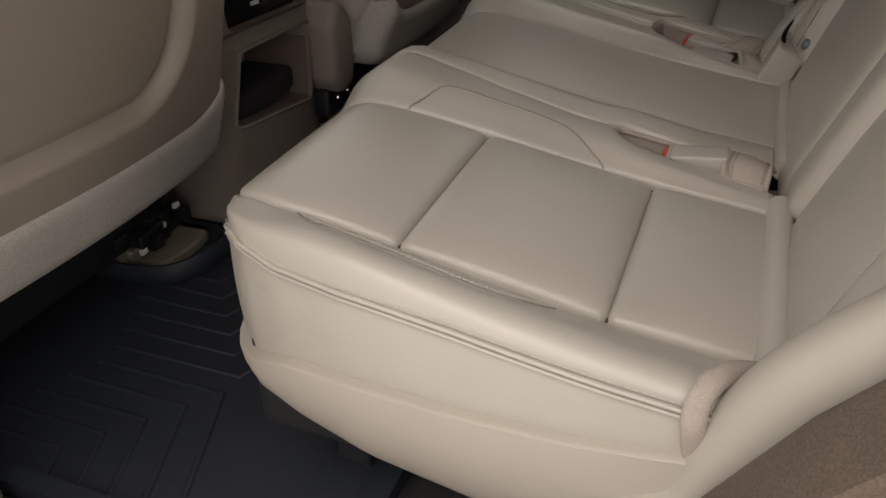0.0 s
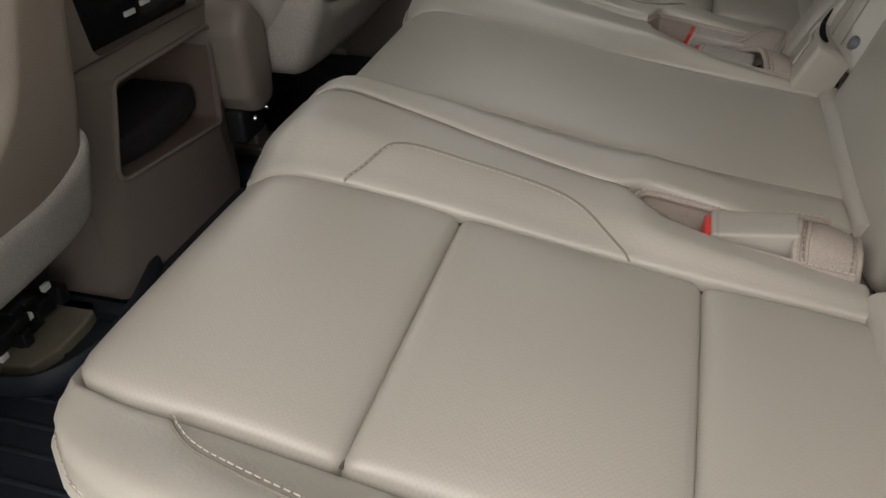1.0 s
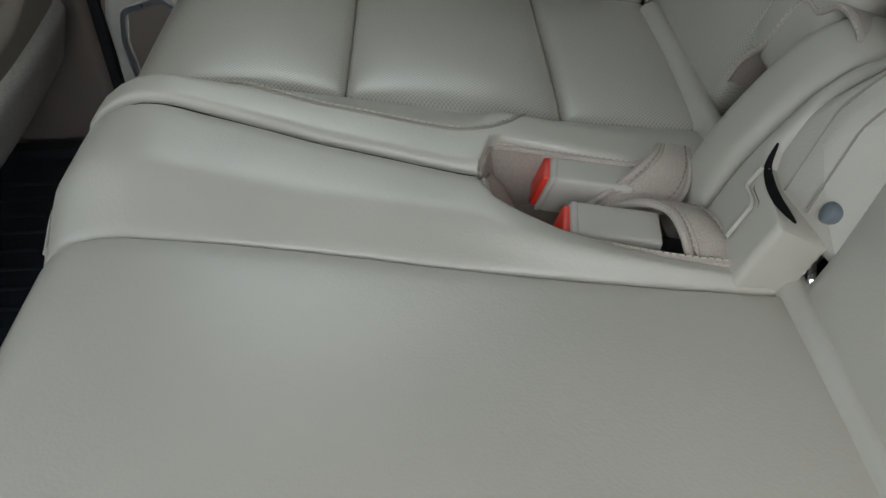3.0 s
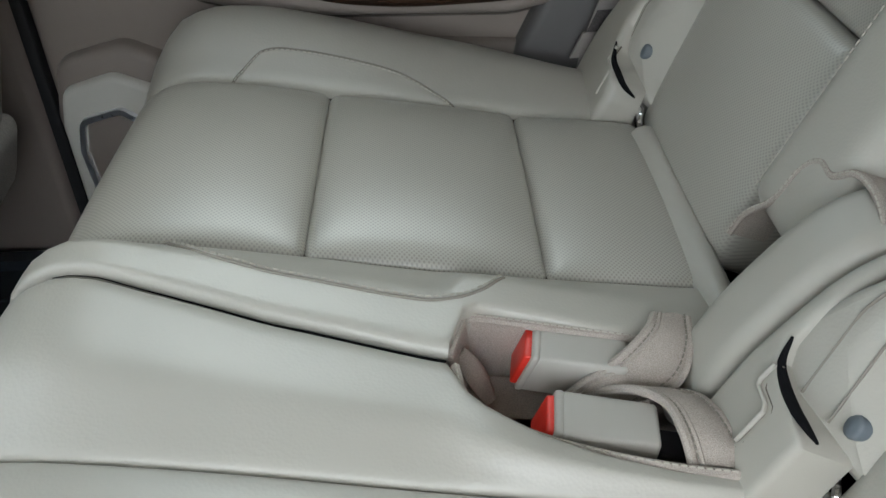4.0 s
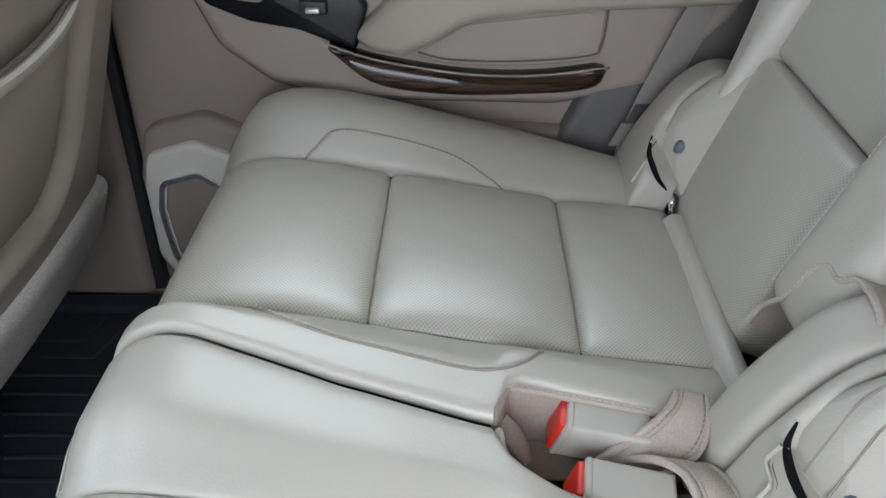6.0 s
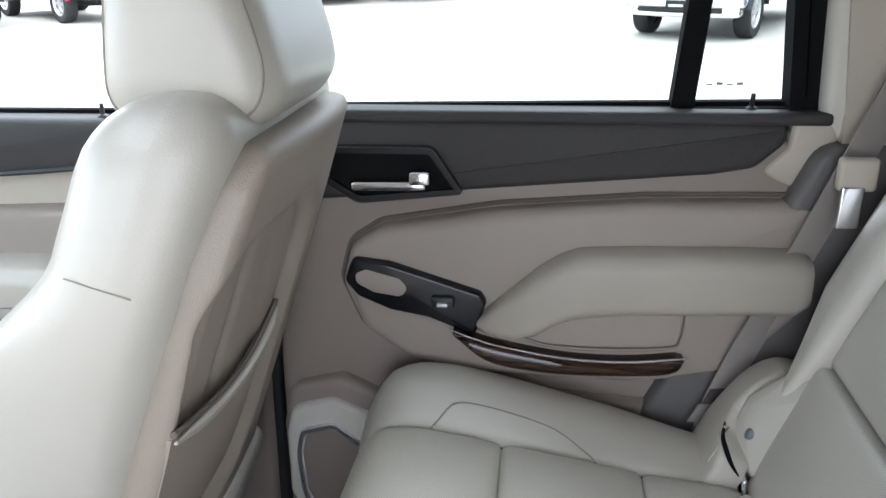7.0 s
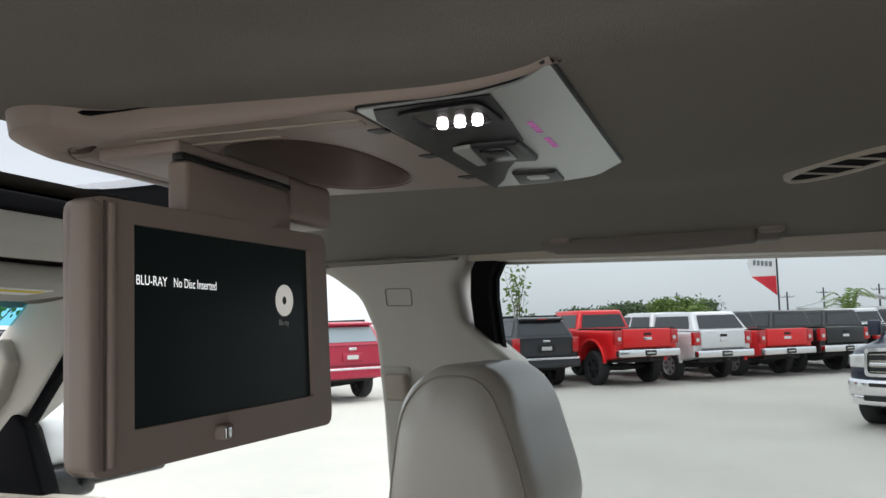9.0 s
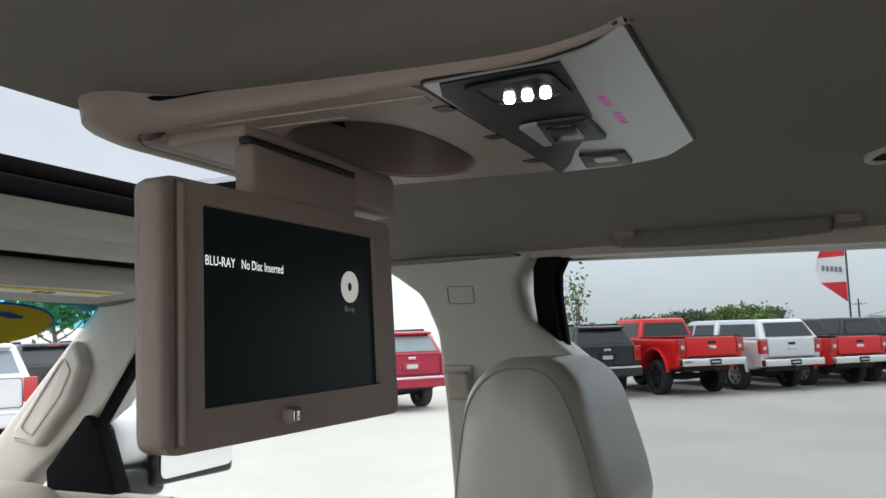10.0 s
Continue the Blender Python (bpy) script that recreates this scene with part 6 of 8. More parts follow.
part("armrest_lid", rbox((-1.30, -0.15, 0.56), (-0.745, 0.14, 0.605), 0.02, (6, 6, 2)), leather, con)
part("screw", revolve([(0, 0.003), (0.005, 0.002), (0.006, 0)], (-0.787, 0.188, 0.215), "x", 10), steel, con)
side_bin = thing("seat_side_pod", (-0.75, 0.165, 0.222), "rounded taupe moulded pod beside the console", "pod")
paddle = rpoly([(0.126, 0.300), (0.122, 0.395), (0.142, 0.432), (0.176, 0.428), (0.202, 0.395), (0.206, 0.325), (0.196, 0.272), (0.148, 0.268)], [0.02, 0.03, 0.03, 0.03, 0.04, 0.05, 0.03, 0.03], 5)
part("pod", prism(paddle, "x", -0.80, -0.708, 0.016), vinyl, side_bin)
part("pod_rim", tube([(-0.7135, y, z) for y, z in inset(paddle, 0.009)], 0.0026, 6, closed=True), arm_vinyl, side_bin)
part("pod_bracket", rbox((-0.795, 0.135, 0.222), (-0.735, 0.200, 0.276), 0.008, (2, 2, 2)), black, side_bin)
for y, z in ((0.150, 0.262), (0.188, 0.264)):
    part("bolt", revolve([(0, 0.004), (0.005, 0.003), (0.006, 0)], (-0.722, y, z), "x", 10), chrome, side_bin)

# ---------------------------------------------------------------- overhead screen and lamp console
oc = thing("overhead_console", (-0.5, 0.05, 1.25), "brown overhead console with lamps, open well and silver panel", "overhead console")


def rail():
    """The moulded rail round the console: a slim roll along its near edge that turns the corner and drops in steps to the screen's hinge."""
    path = curve([(-0.352, -0.0905, 1.2370, 0.30), (-0.372, -0.0775, 1.2376, 0.34), (-0.402, -0.0660, 1.2380, 0.38), (-0.44, -0.0610, 1.2384, 0.40), (-0.52, -0.0595, 1.2384, 0.42), (-0.59, -0.0605, 1.2382, 0.48), (-0.62, -0.0630, 1.2378, 0.58), (-0.648, -0.0695, 1.2368, 0.75), (-0.668, -0.0735, 1.2352, 0.90), (-0.682, -0.0690, 1.2335, 1.0), (-0.690, -0.0570, 1.2320, 1.0), (-0.693, -0.0400, 1.2312, 1.0), (-0.693, 0.0200, 1.2315, 1.0), (-0.693, 0.150, 1.2320, 1.0)], 110)
    t = np.gradient(path[:, :2], axis=0)
    t /= np.linalg.norm(t, axis=1, keepdims=True)
    section = [(0.0, 0.034), (0.0, 0.0100), (0.0008, 0.0062), (0.0030, 0.0028), (0.0065, 0.0008), (0.0110, 0.0), (0.0160, 0.0004), (0.0178, 0.0014), (0.0180, 0.0030), (0.0186, 0.0030), (0.0190, 0.0012), (0.0240, 0.0012), (0.0310, 0.0030), (0.0340, 0.0062), (0.0360, 0.0076), (0.0430, 0.0078), (0.0480, 0.0096), (0.0500, 0.0300)]
    loops = []
    flare = bump01((-0.630 - path[:, 0]) / 0.05) * bump01((0.02 - path[:, 1]) / 0.06)
    for k, (o, h) in enumerate(section):
        o = o - (0.019, 0.016, 0.009, 0.003)[k] * flare if k < 4 else o
        loops.append(np.stack([path[:, 0] + t[:, 1] * o * path[:, 3], path[:, 1] - t[:, 0] * o * path[:, 3], path[:, 2] + h * np.where(h < 0.03, 1.0, 0.8)], 1))
    groove = np.stack([path[:, 0] + t[:, 1] * 0.0183 * path[:, 3], path[:, 1] - t[:, 0] * 0.0183 * path[:, 3], path[:, 2] + 0.0016], 1)
    return loft(loops, False, False, False), groove[60:]


geo, groove = rail()
part("near_rail", geo, oc_plastic, oc, "rounded brown edge rail")
part("rail_seam", tube(groove, 0.0007, 5), seam_dark, oc)
# a black cord puts in the shade where the rail leaves the headliner
part("rail_gap_shade", tube(curve([(-0.650, -0.0712, 1.2538), (-0.641, -0.0690, 1.2532), (-0.624, -0.0655, 1.2532), (-0.600, -0.0628, 1.2540)], 16), [0.0026, 0.0026, 0.0024, 0.0022, 0.0020, 0.0018, 0.0016, 0.0013, 0.0010, 0.0008, 0.0007, 0.0006, 0.0006, 0.0005, 0.0005, 0.0004], 8), seal_black, oc, "black line for the shade between rail and headliner")
part("hinge_cover", rbox((-0.660, -0.042, 1.2305), (-0.597, 0.088, 1.2395), 0.003, (2, 4, 2)), oc_plastic, oc)
part("hinge_end", rbox((-0.660, 0.086, 1.204), (-0.596, 0.153, 1.2400), 0.007, (3, 3, 3)), oc_plastic, oc)
deck = divide(rpoly([(-0.655, -0.062), (-0.472, -0.054), (-0.4685, 0.194), (-0.655, 0.168)], 0.008, 6), 72)
hole = []
for p in deck:
    a = math.atan2((p[1] - 0.070) / 0.13, (p[0] + 0.557) / 0.09)
    ca, sa = math.cos(a), math.sin(a)
    k = (abs(ca) ** 2.5 + abs(sa) ** 2.5) ** (-1 / 2.5)
    hole.append((-0.557 + 0.048 * k * ca + 0.004 * sa, 0.070 + 0.088 * k * sa))
part("deck", ring(deck, hole, "z", 1.262, 1.2385), oc_plastic, oc)
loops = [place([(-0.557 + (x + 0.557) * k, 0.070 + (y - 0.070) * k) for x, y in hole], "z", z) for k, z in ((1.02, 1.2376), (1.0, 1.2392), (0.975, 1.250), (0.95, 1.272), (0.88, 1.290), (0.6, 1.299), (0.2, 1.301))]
part("screen_well", loft(loops, False, True), shaded_brown, oc, "deep oval well, its shade put into the brown")
part("well_pin", revolve([(0, -0.004), (0.004, -0.003), (0.005, 0.0)], (-0.555, 0.09, 1.299), "z", 10), oc_plastic, oc)
for a, b in (((-0.622, -0.050), (-0.475, -0.036)), ((-0.620, -0.030), (-0.535, -0.022))):
    part("slot_line", tube([(a[0], a[1], 1.2381), (b[0], b[1], 1.2381)], 0.0007, 5), plastic, oc)
part("trim_tab", prism(rpoly([(-0.54, -0.040), (-0.474, -0.036), (-0.476, -0.022), (-0.50, -0.020)], 0.006, 3), "z", 1.239, 1.2374, 0.001), oc_plastic, oc)
rear = rpoly([(-0.467, -0.056), (-0.40, -0.056), (-0.372, -0.066), (-0.352, -0.088), (-0.3545, 0.143), (-0.380, 0.184), (-0.415, 0.196), (-0.467, 0.195)], [0.003, 0.03, 0.03, 0.002, 0.003, 0.03, 0.03, 0.003], 4)
part("silver_panel", prism(rear, "z", 1.262, 1.2372), silver, oc, "satin silver lamp panel")
part("panel_gap", tube([(x, y, 1.2392) for x, y in inset(rear, -0.0008)], 0.0013, 5, closed=True), black, oc)
lp = part("lamp_bezel", join(prism([(-0.457, -0.0545), (-0.3905, -0.0555), (-0.394, -0.015), (-0.401, 0.046), (-0.4660, 0.046), (-0.4645, -0.035)], "z", 1.2395, 1.2362), prism([(-0.4660, 0.046), (-0.401, 0.046), (-0.424, 0.106), (-0.4665, 0.146)], "z", 1.2395, 1.2362), prism([(-0.4665, 0.146), (-0.424, 0.106), (-0.434, 0.125), (-0.449, 0.164), (-0.4655, 0.1945)], "z", 1.2395, 1.2362)), satin_black, oc, "black lamp bezel")
part("lamp_recess", ring(rpoly([(-0.450, -0.046), (-0.398, -0.050), (-0.397, -0.004), (-0.447, -0.002)], 0.010, 4), rpoly([(-0.445, -0.041), (-0.404, -0.044), (-0.402, -0.008), (-0.442, -0.007)], 0.008, 4), "z", 1.2380, 1.2348), satin_black, lp)
part("lamp_reflector", prism(rpoly([(-0.443, -0.039), (-0.406, -0.042), (-0.404, -0.010), (-0.441, -0.009)], 0.007, 4), "z", 1.2375, 1.2360), material("lamp_reflector_smoke", (0.05, 0.048, 0.05), 0.12, 0.8, var=0.1), lp)
for k in range(3):
    part("led", revolve([(0.0, -0.0026), (0.0027, -0.0021), (0.0034, 0.0)], (-0.432 + 0.0105 * k, -0.0155 + 0.0003 * k, 1.2352), "z", 14), led_glow, lp, "lit white lamp")
b1 = part("switch_frame", prism(rpoly([(-0.442, 0.038), (-0.403, 0.041), (-0.404, 0.098), (-0.444, 0.090)], 0.003, 3), "z", 1.2395, 1.2335, 0.003), black, oc)
part("switch_bevel", prism([(-0.4455, 0.038), (-0.433, 0.035), (-0.440, 0.089), (-0.446, 0.089)], "z", 1.2350, 1.2325), silver, b1)
part("switch_key", prism(rpoly([(-0.431, 0.046), (-0.412, 0.048), (-0.414, 0.080), (-0.436, 0.080)], 0.003, 3), "z", 1.2345, 1.2318, 0.001), gloss_black, b1)
b2 = part("jack_frame", prism(rpoly([(-0.436, 0.138), (-0.403, 0.144), (-0.405, 0.184), (-0.442, 0.182)], 0.004, 3), "z", 1.2395, 1.2345, 0.002), black, oc)
part("jack_door", prism(rpoly([(-0.428, 0.149), (-0.412, 0.151), (-0.412, 0.164), (-0.428, 0.163)], 0.003, 3), "z", 1.2350, 1.2336, 0.001), silver, b2)
for x, y in ((-0.476, -0.007), (-0.474, 0.068), (-0.475, 0.149)):
    part("clip_slot", prism(rpoly([(x - 0.007, y - 0.005), (x + 0.004, y - 0.006), (x + 0.006, y + 0.005), (x - 0.003, y + 0.006)], 0.002, 2), "z", 1.2395, 1.2378), black, oc)
for k in range(2):
    for j in range(5):
        part("printed_bar", rbox((-0.3885, 0.0075 + 0.041 * k + 0.0056 * j, 1.2364), (-0.3845, 0.0092 + 0.041 * k + 0.0056 * j, 1.2374), 0.0003, (1, 1, 1)), pink_glow, oc)

monitor = thing("flip_down_screen", (-0.605, 0.0, 1.21), "brown flip-down video screen hanging from the overhead console", "screen")


def scr(v):
    """Leans the hanging screen a little."""
    w = np.array(v, float)
    w[:, 0] += 0.03 * (1.19 - w[:, 2])
    return w


def sg(geo):
    return scr(geo[0]), geo[1]


edge = rpoly([(-0.115, 1.045), (0.134, 1.048), (0.131, 1.197), (-0.117, 1.192)], 0.010, 4)
disp = rpoly([(-0.0845, 1.0672), (0.1075, 1.0715), (0.1060, 1.1830), (-0.0845, 1.1800)], 0.001, 4)
part("bezel", sg(ring(edge, disp, "x", -0.606, -0.591)), oc_plastic, monitor, "rosy brown bezel")
part("bezel_back", sg(prism(edge, "x", -0.600, -0.613, 0.006)), oc_plastic, monitor)
part("bezel_rib", sg(rbox((-0.606, -0.1185, 1.049), (-0.5895, -0.1085, 1.190), 0.004, (1, 1, 6))), oc_plastic, monitor)
part("bezel_rib", sg(tube([(-0.5912, -0.1020, z) for z in np.linspace(1.050, 1.189, 10)], 0.0028, 10)), oc_plastic, monitor)
part("bezel_groove", sg(tube([(-0.5908, -0.1068, z) for z in np.linspace(1.049, 1.190, 10)], 0.0008, 6)), seam_dark, monitor)
part("display", sg(prism(inset(disp, -0.001), "x", -0.604, -0.5945)), screen_glow, monitor, "black lit display")
faceX = -0.594
tilt = Matrix(((0, -0.03, 1, 0), (1, 0, 0, 0), (0, 1, 0.03, 0), (0, 0, 0, 1)))


def on_screen(y, z):
    return Matrix.Translation((faceX + 0.03 * (1.19 - z) + 0.0004, y, z)) @ tilt


lettering("screen_text", "BLU-RAY", 0.0080, text_glow, monitor, on_screen(-0.0805, 1.1467), "white screen text", 0.82)
lettering("screen_text", "No Disc Inserted", 0.0080, text_glow, monitor, on_screen(-0.0490, 1.1467), "white screen text", 0.74)
v, f = revolve([(0.0032, 0.0), (0.0115, 0.0), (0.0115, 0.0006), (0.0032, 0.0006)], (faceX + 0.0012, 0.0730, 1.1430), "x", 32)
part("disc_icon", (v, f[:-2]), disc_glow, monitor, "silver disc icon")
lettering("screen_text", "Blu-ray", 0.0058, disc_dim, monitor, on_screen(0.0645, 1.1250), "dim screen text", 0.8)
part("latch", sg(rbox((-0.592, -0.016, 1.053), (-0.583, -0.004, 1.063), 0.003, (1, 1, 1))), oc_plastic, monitor)
part("latch_chrome", sg(rbox((-0.5835, -0.016, 1.0545), (-0.5815, -0.010, 1.0615), 0.0008, (1, 1, 1))), chrome, monitor)
part("neck", sg(rbox((-0.608, -0.038, 1.185), (-0.592, 0.083, 1.227), 0.004, (1, 4, 2))), oc_plastic, monitor)
part("neck_gap", rbox((-0.603, -0.040, 1.2265), (-0.5945, 0.085, 1.2308), 0.001, (1, 1, 1)), black, monitor)
# grab handle over the door, roof vent
def grab(sign):
    g = thing("grab_handle", (-0.38, 0.60 * sign, 1.22), "folded beige roof grab handle above the rear door", "grab handle")
    v, f = rbox((-0.512, 0.584, 1.2185), (-0.262, 0.600, 1.2465), 0.0065, (16, 2, 3))
    v[:, 2] -= 0.004 * np.sin(math.pi * (v[:, 0] + 0.512) / 0.25)
    v[:, 1] *= sign
    part("grip", (v, f), handle_taupe, g)
    v, f = rbox((-0.528, 0.59, 1.222), (-0.232, 0.625, 1.255), 0.010, (8, 2, 2))
    v[:, 1] *= sign
    part("recess", (v, f), handle_taupe, g)
    for x in (-0.515, -0.262):
        v, f = rbox((x, 0.575, 1.230), (x + 0.03, 0.60, 1.250), 0.006, (2, 2, 2))
        v[:, 1] *= sign
        part("pivot", (v, f), plastic_dk, g)


grab(1)
grab(-1)
vent = thing("roof_vent", (-0.196, 0.300, 1.255), "oval roof air vent with dark slats", "air vent")
dirv = np.array((0.081, -0.125))
dirv = dirv / np.linalg.norm(dirv)
perp = np.array((-dirv[1], dirv[0]))


def oval(a, b, n=28):
    return [tuple(np.array((-0.196, 0.300)) + dirv * a * math.cos(t) * (1.0) + perp * b * math.sin(t)) for t in np.linspace(0, 2 * math.pi, n, endpoint=False)]


part("bezel", loft([place(oval(0.071, 0.027), "z", 1.260), place(oval(0.070, 0.026), "z", 1.2495), place(oval(0.067, 0.024), "z", 1.2475), place(oval(0.063, 0.021), "z", 1.2482), place(oval(0.062, 0.020), "z", 1.2540)], False, False), plastic, vent)
part("throat", prism(oval(0.0625, 0.0205), "z", 1.2560, 1.2500), seal_black, vent)
for k in (-1, 0, 1):
    c = np.array((-0.196, 0.300)) + dirv * 0.030 * k
    part("slat", prism([tuple(c + dirv * 0.002 * a + perp * 0.0185 * math.sqrt(1 - (k / 2.1) ** 2) * b) for a, b in ((-0.7, -1), (0.7, -1), (0.7, 1), (-0.7, 1))], "z", 1.2505, 1.2488), plastic, vent)

# outer roof skin, open over the sunroof
skin_x = (-1.56, HOLE[0] - 0.24, HOLE[1] + 0.06, 1.72)
skin_y = (-0.70, HOLE[2] - 0.10, HOLE[3] + 0.10, 0.70)
skin = [rbox((skin_x[0], skin_y[0], 1.300), (skin_x[1], skin_y[3], 1.338), 0.004, (6, 6, 1)), rbox((skin_x[2], skin_y[0], 1.300), (skin_x[3], skin_y[3], 1.338), 0.004, (12, 6, 1)),
        rbox((skin_x[1], skin_y[0], 1.300), (skin_x[2], skin_y[1], 1.338), 0.002, (3, 3, 1)), rbox((skin_x[1], skin_y[2], 1.300), (skin_x[2], skin_y[3], 1.338), 0.002, (3, 3, 1))]
tagged(solid("roof", join(*skin), white_paint), "white painted car roof with a sunroof opening", "roof", kind="structure")
# ---------------------------------------------------------------- the lot outside
GROUND, FALL = -0.70, math.atan(0.0192)
LOT = Matrix.Translation((0, 1, GROUND)) @ Matrix.Rotation(FALL, 4, "X")


def at_lot(x, y, turn=0.0):
    return LOT @ Matrix.Translation((x, y - 1, 0)) @ Matrix.Rotation(radians(turn), 4, "Z")


concrete = material("pale_concrete", (0.42, 0.405, 0.365), 0.9, var=0.16, scale=0.35, grain=0.4, grain_scale=60, fleck=0.05)
ground = tagged(solid("ground", (np.array([(-900, -900, 0), (900, -900, 0), (900, 900, 0), (-900, 900, 0)]), [(0, 1, 2, 3)]), concrete), "wide pale concrete car lot", "ground", kind="structure")
ground.matrix_world = LOT


tyre_m = material("tyre_rubber", (0.015, 0.015, 0.016), 0.8, var=0.15, scale=8, grain=0.4, grain_scale=80)
alloy = material("bright_alloy", (0.62, 0.62, 0.63), 0.3, 0.8, var=0.06)
dark_alloy = material("black_alloy", (0.03, 0.03, 0.032), 0.35, 0.3, var=0.1)
car_glass = material("tinted_car_glass", (0.02, 0.024, 0.028), 0.08, var=0.05, coat=0.4)
pale_glass = material("pale_car_glass", (0.20, 0.24, 0.26), 0.08, var=0.05, coat=0.4)
tail_red = material("red_lamp_lens", (0.45, 0.012, 0.015), 0.15, var=0.05, coat=0.6)
head_lens = material("clear_lamp_lens", (0.62, 0.63, 0.62), 0.12, 0.3, var=0.1, coat=0.6)
amber = material("amber_lens", (0.7, 0.3, 0.03), 0.2, var=0.05)
under_m = material("dark_underbody", (0.012, 0.012, 0.012), 0.8, var=0.2)
plate_m = material("pale_plate", (0.5, 0.5, 0.48), 0.5, var=0.1)


def paint(name, c, metal=0.15):
    return material(name, c, 0.3, metal, var=0.04, scale=1.5, coat=0.3)


red_paint = paint("bright_red_paint", (0.72, 0.014, 0.016))
maroon = paint("crimson_paint", (0.34, 0.012, 0.04))
silver_paint = paint("silver_paint", (0.70, 0.705, 0.72), 0.3)
charcoal = paint("charcoal_paint", (0.035, 0.037, 0.042), 0.3)
black_paint = paint("black_paint", (0.012, 0.013, 0.015))
navy = paint("navy_paint", (0.006, 0.011, 0.030), 0.2)
white_p = paint("white_paint", (0.72, 0.73, 0.74), 0.05)


def arch(yc, r, z0, dip=0.0, n=13):
    return [(yc + r * math.cos(t), z0 + r * math.sin(t)) for t in np.linspace(dip, math.pi - dip, n)]


def hoop(profile, centre, n):
    """A closed section of (radius, height) pairs turned round the x axis."""
    t = np.linspace(0, 2 * math.pi, n, endpoint=False)
    loops = [np.stack([np.full(n, h), r * np.cos(t), r * np.sin(t)], 1) + np.array(centre) for r, h in [*profile, profile[0]]]
    return loft(loops, False, False)


def wheel(owner, x, y, r, rim_mat, width=0.27, spokes=6):
    s = 1 if x > 0 else -1
    ty = part("tyre", hoop([(r * 0.62, -width * 0.42), (r * 0.80, -width / 2), (r * 0.94, -width / 2), (r, -width * 0.36), (r, width * 0.36), (r * 0.94, width / 2), (r * 0.80, width / 2), (r * 0.62, width * 0.42)], (x, y, r), 28), tyre_m, owner)
    rm = part("rim", join(hoop([(r * 0.635, -s * width * 0.3), (r * 0.635, s * width * 0.45), (r * 0.57, s * width * 0.46), (r * 0.53, s * width * 0.30), (r * 0.60, -s * width * 0.3)], (x, y, r), 28), revolve([(0.0, s * width * 0.42), (r * 0.16, s * width * 0.40), (r * 0.16, s * width * 0.2)], (x, y, r), "x", 16)), rim_mat, ty)
    for k in range(spokes):
        a = 2 * math.pi * k / spokes
        d, e = np.array((math.cos(a), math.sin(a))), np.array((-math.sin(a), math.cos(a)))
        q = [tuple(np.array((y, r)) + d * r * u + e * r * w) for u, w in ((0.12, -0.07), (0.58, -0.11), (0.58, 0.11), (0.12, 0.07))]
        part("spoke", prism(q, "x", x + s * width * 0.22, x + s * width * 0.40, 0.006), rim_mat, rm)
    part("brake_disc", revolve([(0, s * width * 0.06), (r * 0.58, s * width * 0.06), (r * 0.58, s * width * 0.02)], (x, y, r), "x", 20), under_m, rm)


def house(y0, y1, z0, t0, t1, z1, w0, w1, n=6):
    """A cabin's glasshouse: wider and longer at its base than at its roof."""
    lo = rpoly([(-w0, y0), (w0, y0), (w0, y1), (-w0, y1)], 0.10, 3)
    hi = rpoly([(-w1, t0), (w1, t0), (w1, t1), (-w1, t1)], 0.14, 3)
    loops = [place(lo, "z", z0)]
    for k in np.linspace(0, 1, n):
        loops.append(np.stack([(1 - k) * place(lo, "z", z0) + k * place(hi, "z", z1 - 0.05)], 0)[0] * 1.0)
        loops[-1][:, 2] = z0 + (z1 - 0.05 - z0) * k
    loops.append(place(inset(hi, 0.05), "z", z1 - 0.01))
    loops.append(place(inset(hi, 0.25), "z", z1))
    return loft(loops)


def pane_on(y0, z0, y1, z1, w0, w1, out, end=None):
    """A side or end window, laid a little proud of a glasshouse."""
    if end is None:
        sgn = 1 if w0 > 0 else -1
        a, b, c, d = y0
        q = [(w0 + sgn * out, a, z0), (w0 + sgn * out, b, z0), (w1 + sgn * out, c, z1), (w1 + sgn * out, d, z1)]
        t = np.array((-sgn * 0.02, 0, 0))
    else:
        q = [(-w0, y0 + end * out, z0), (w0, y0 + end * out, z0), (w1, y1 + end * out, z1), (-w1, y1 + end * out, z1)]
        t = np.array((0, -end * 0.02, 0))
    q = np.array(q, float)
    return loft([q + t, q])


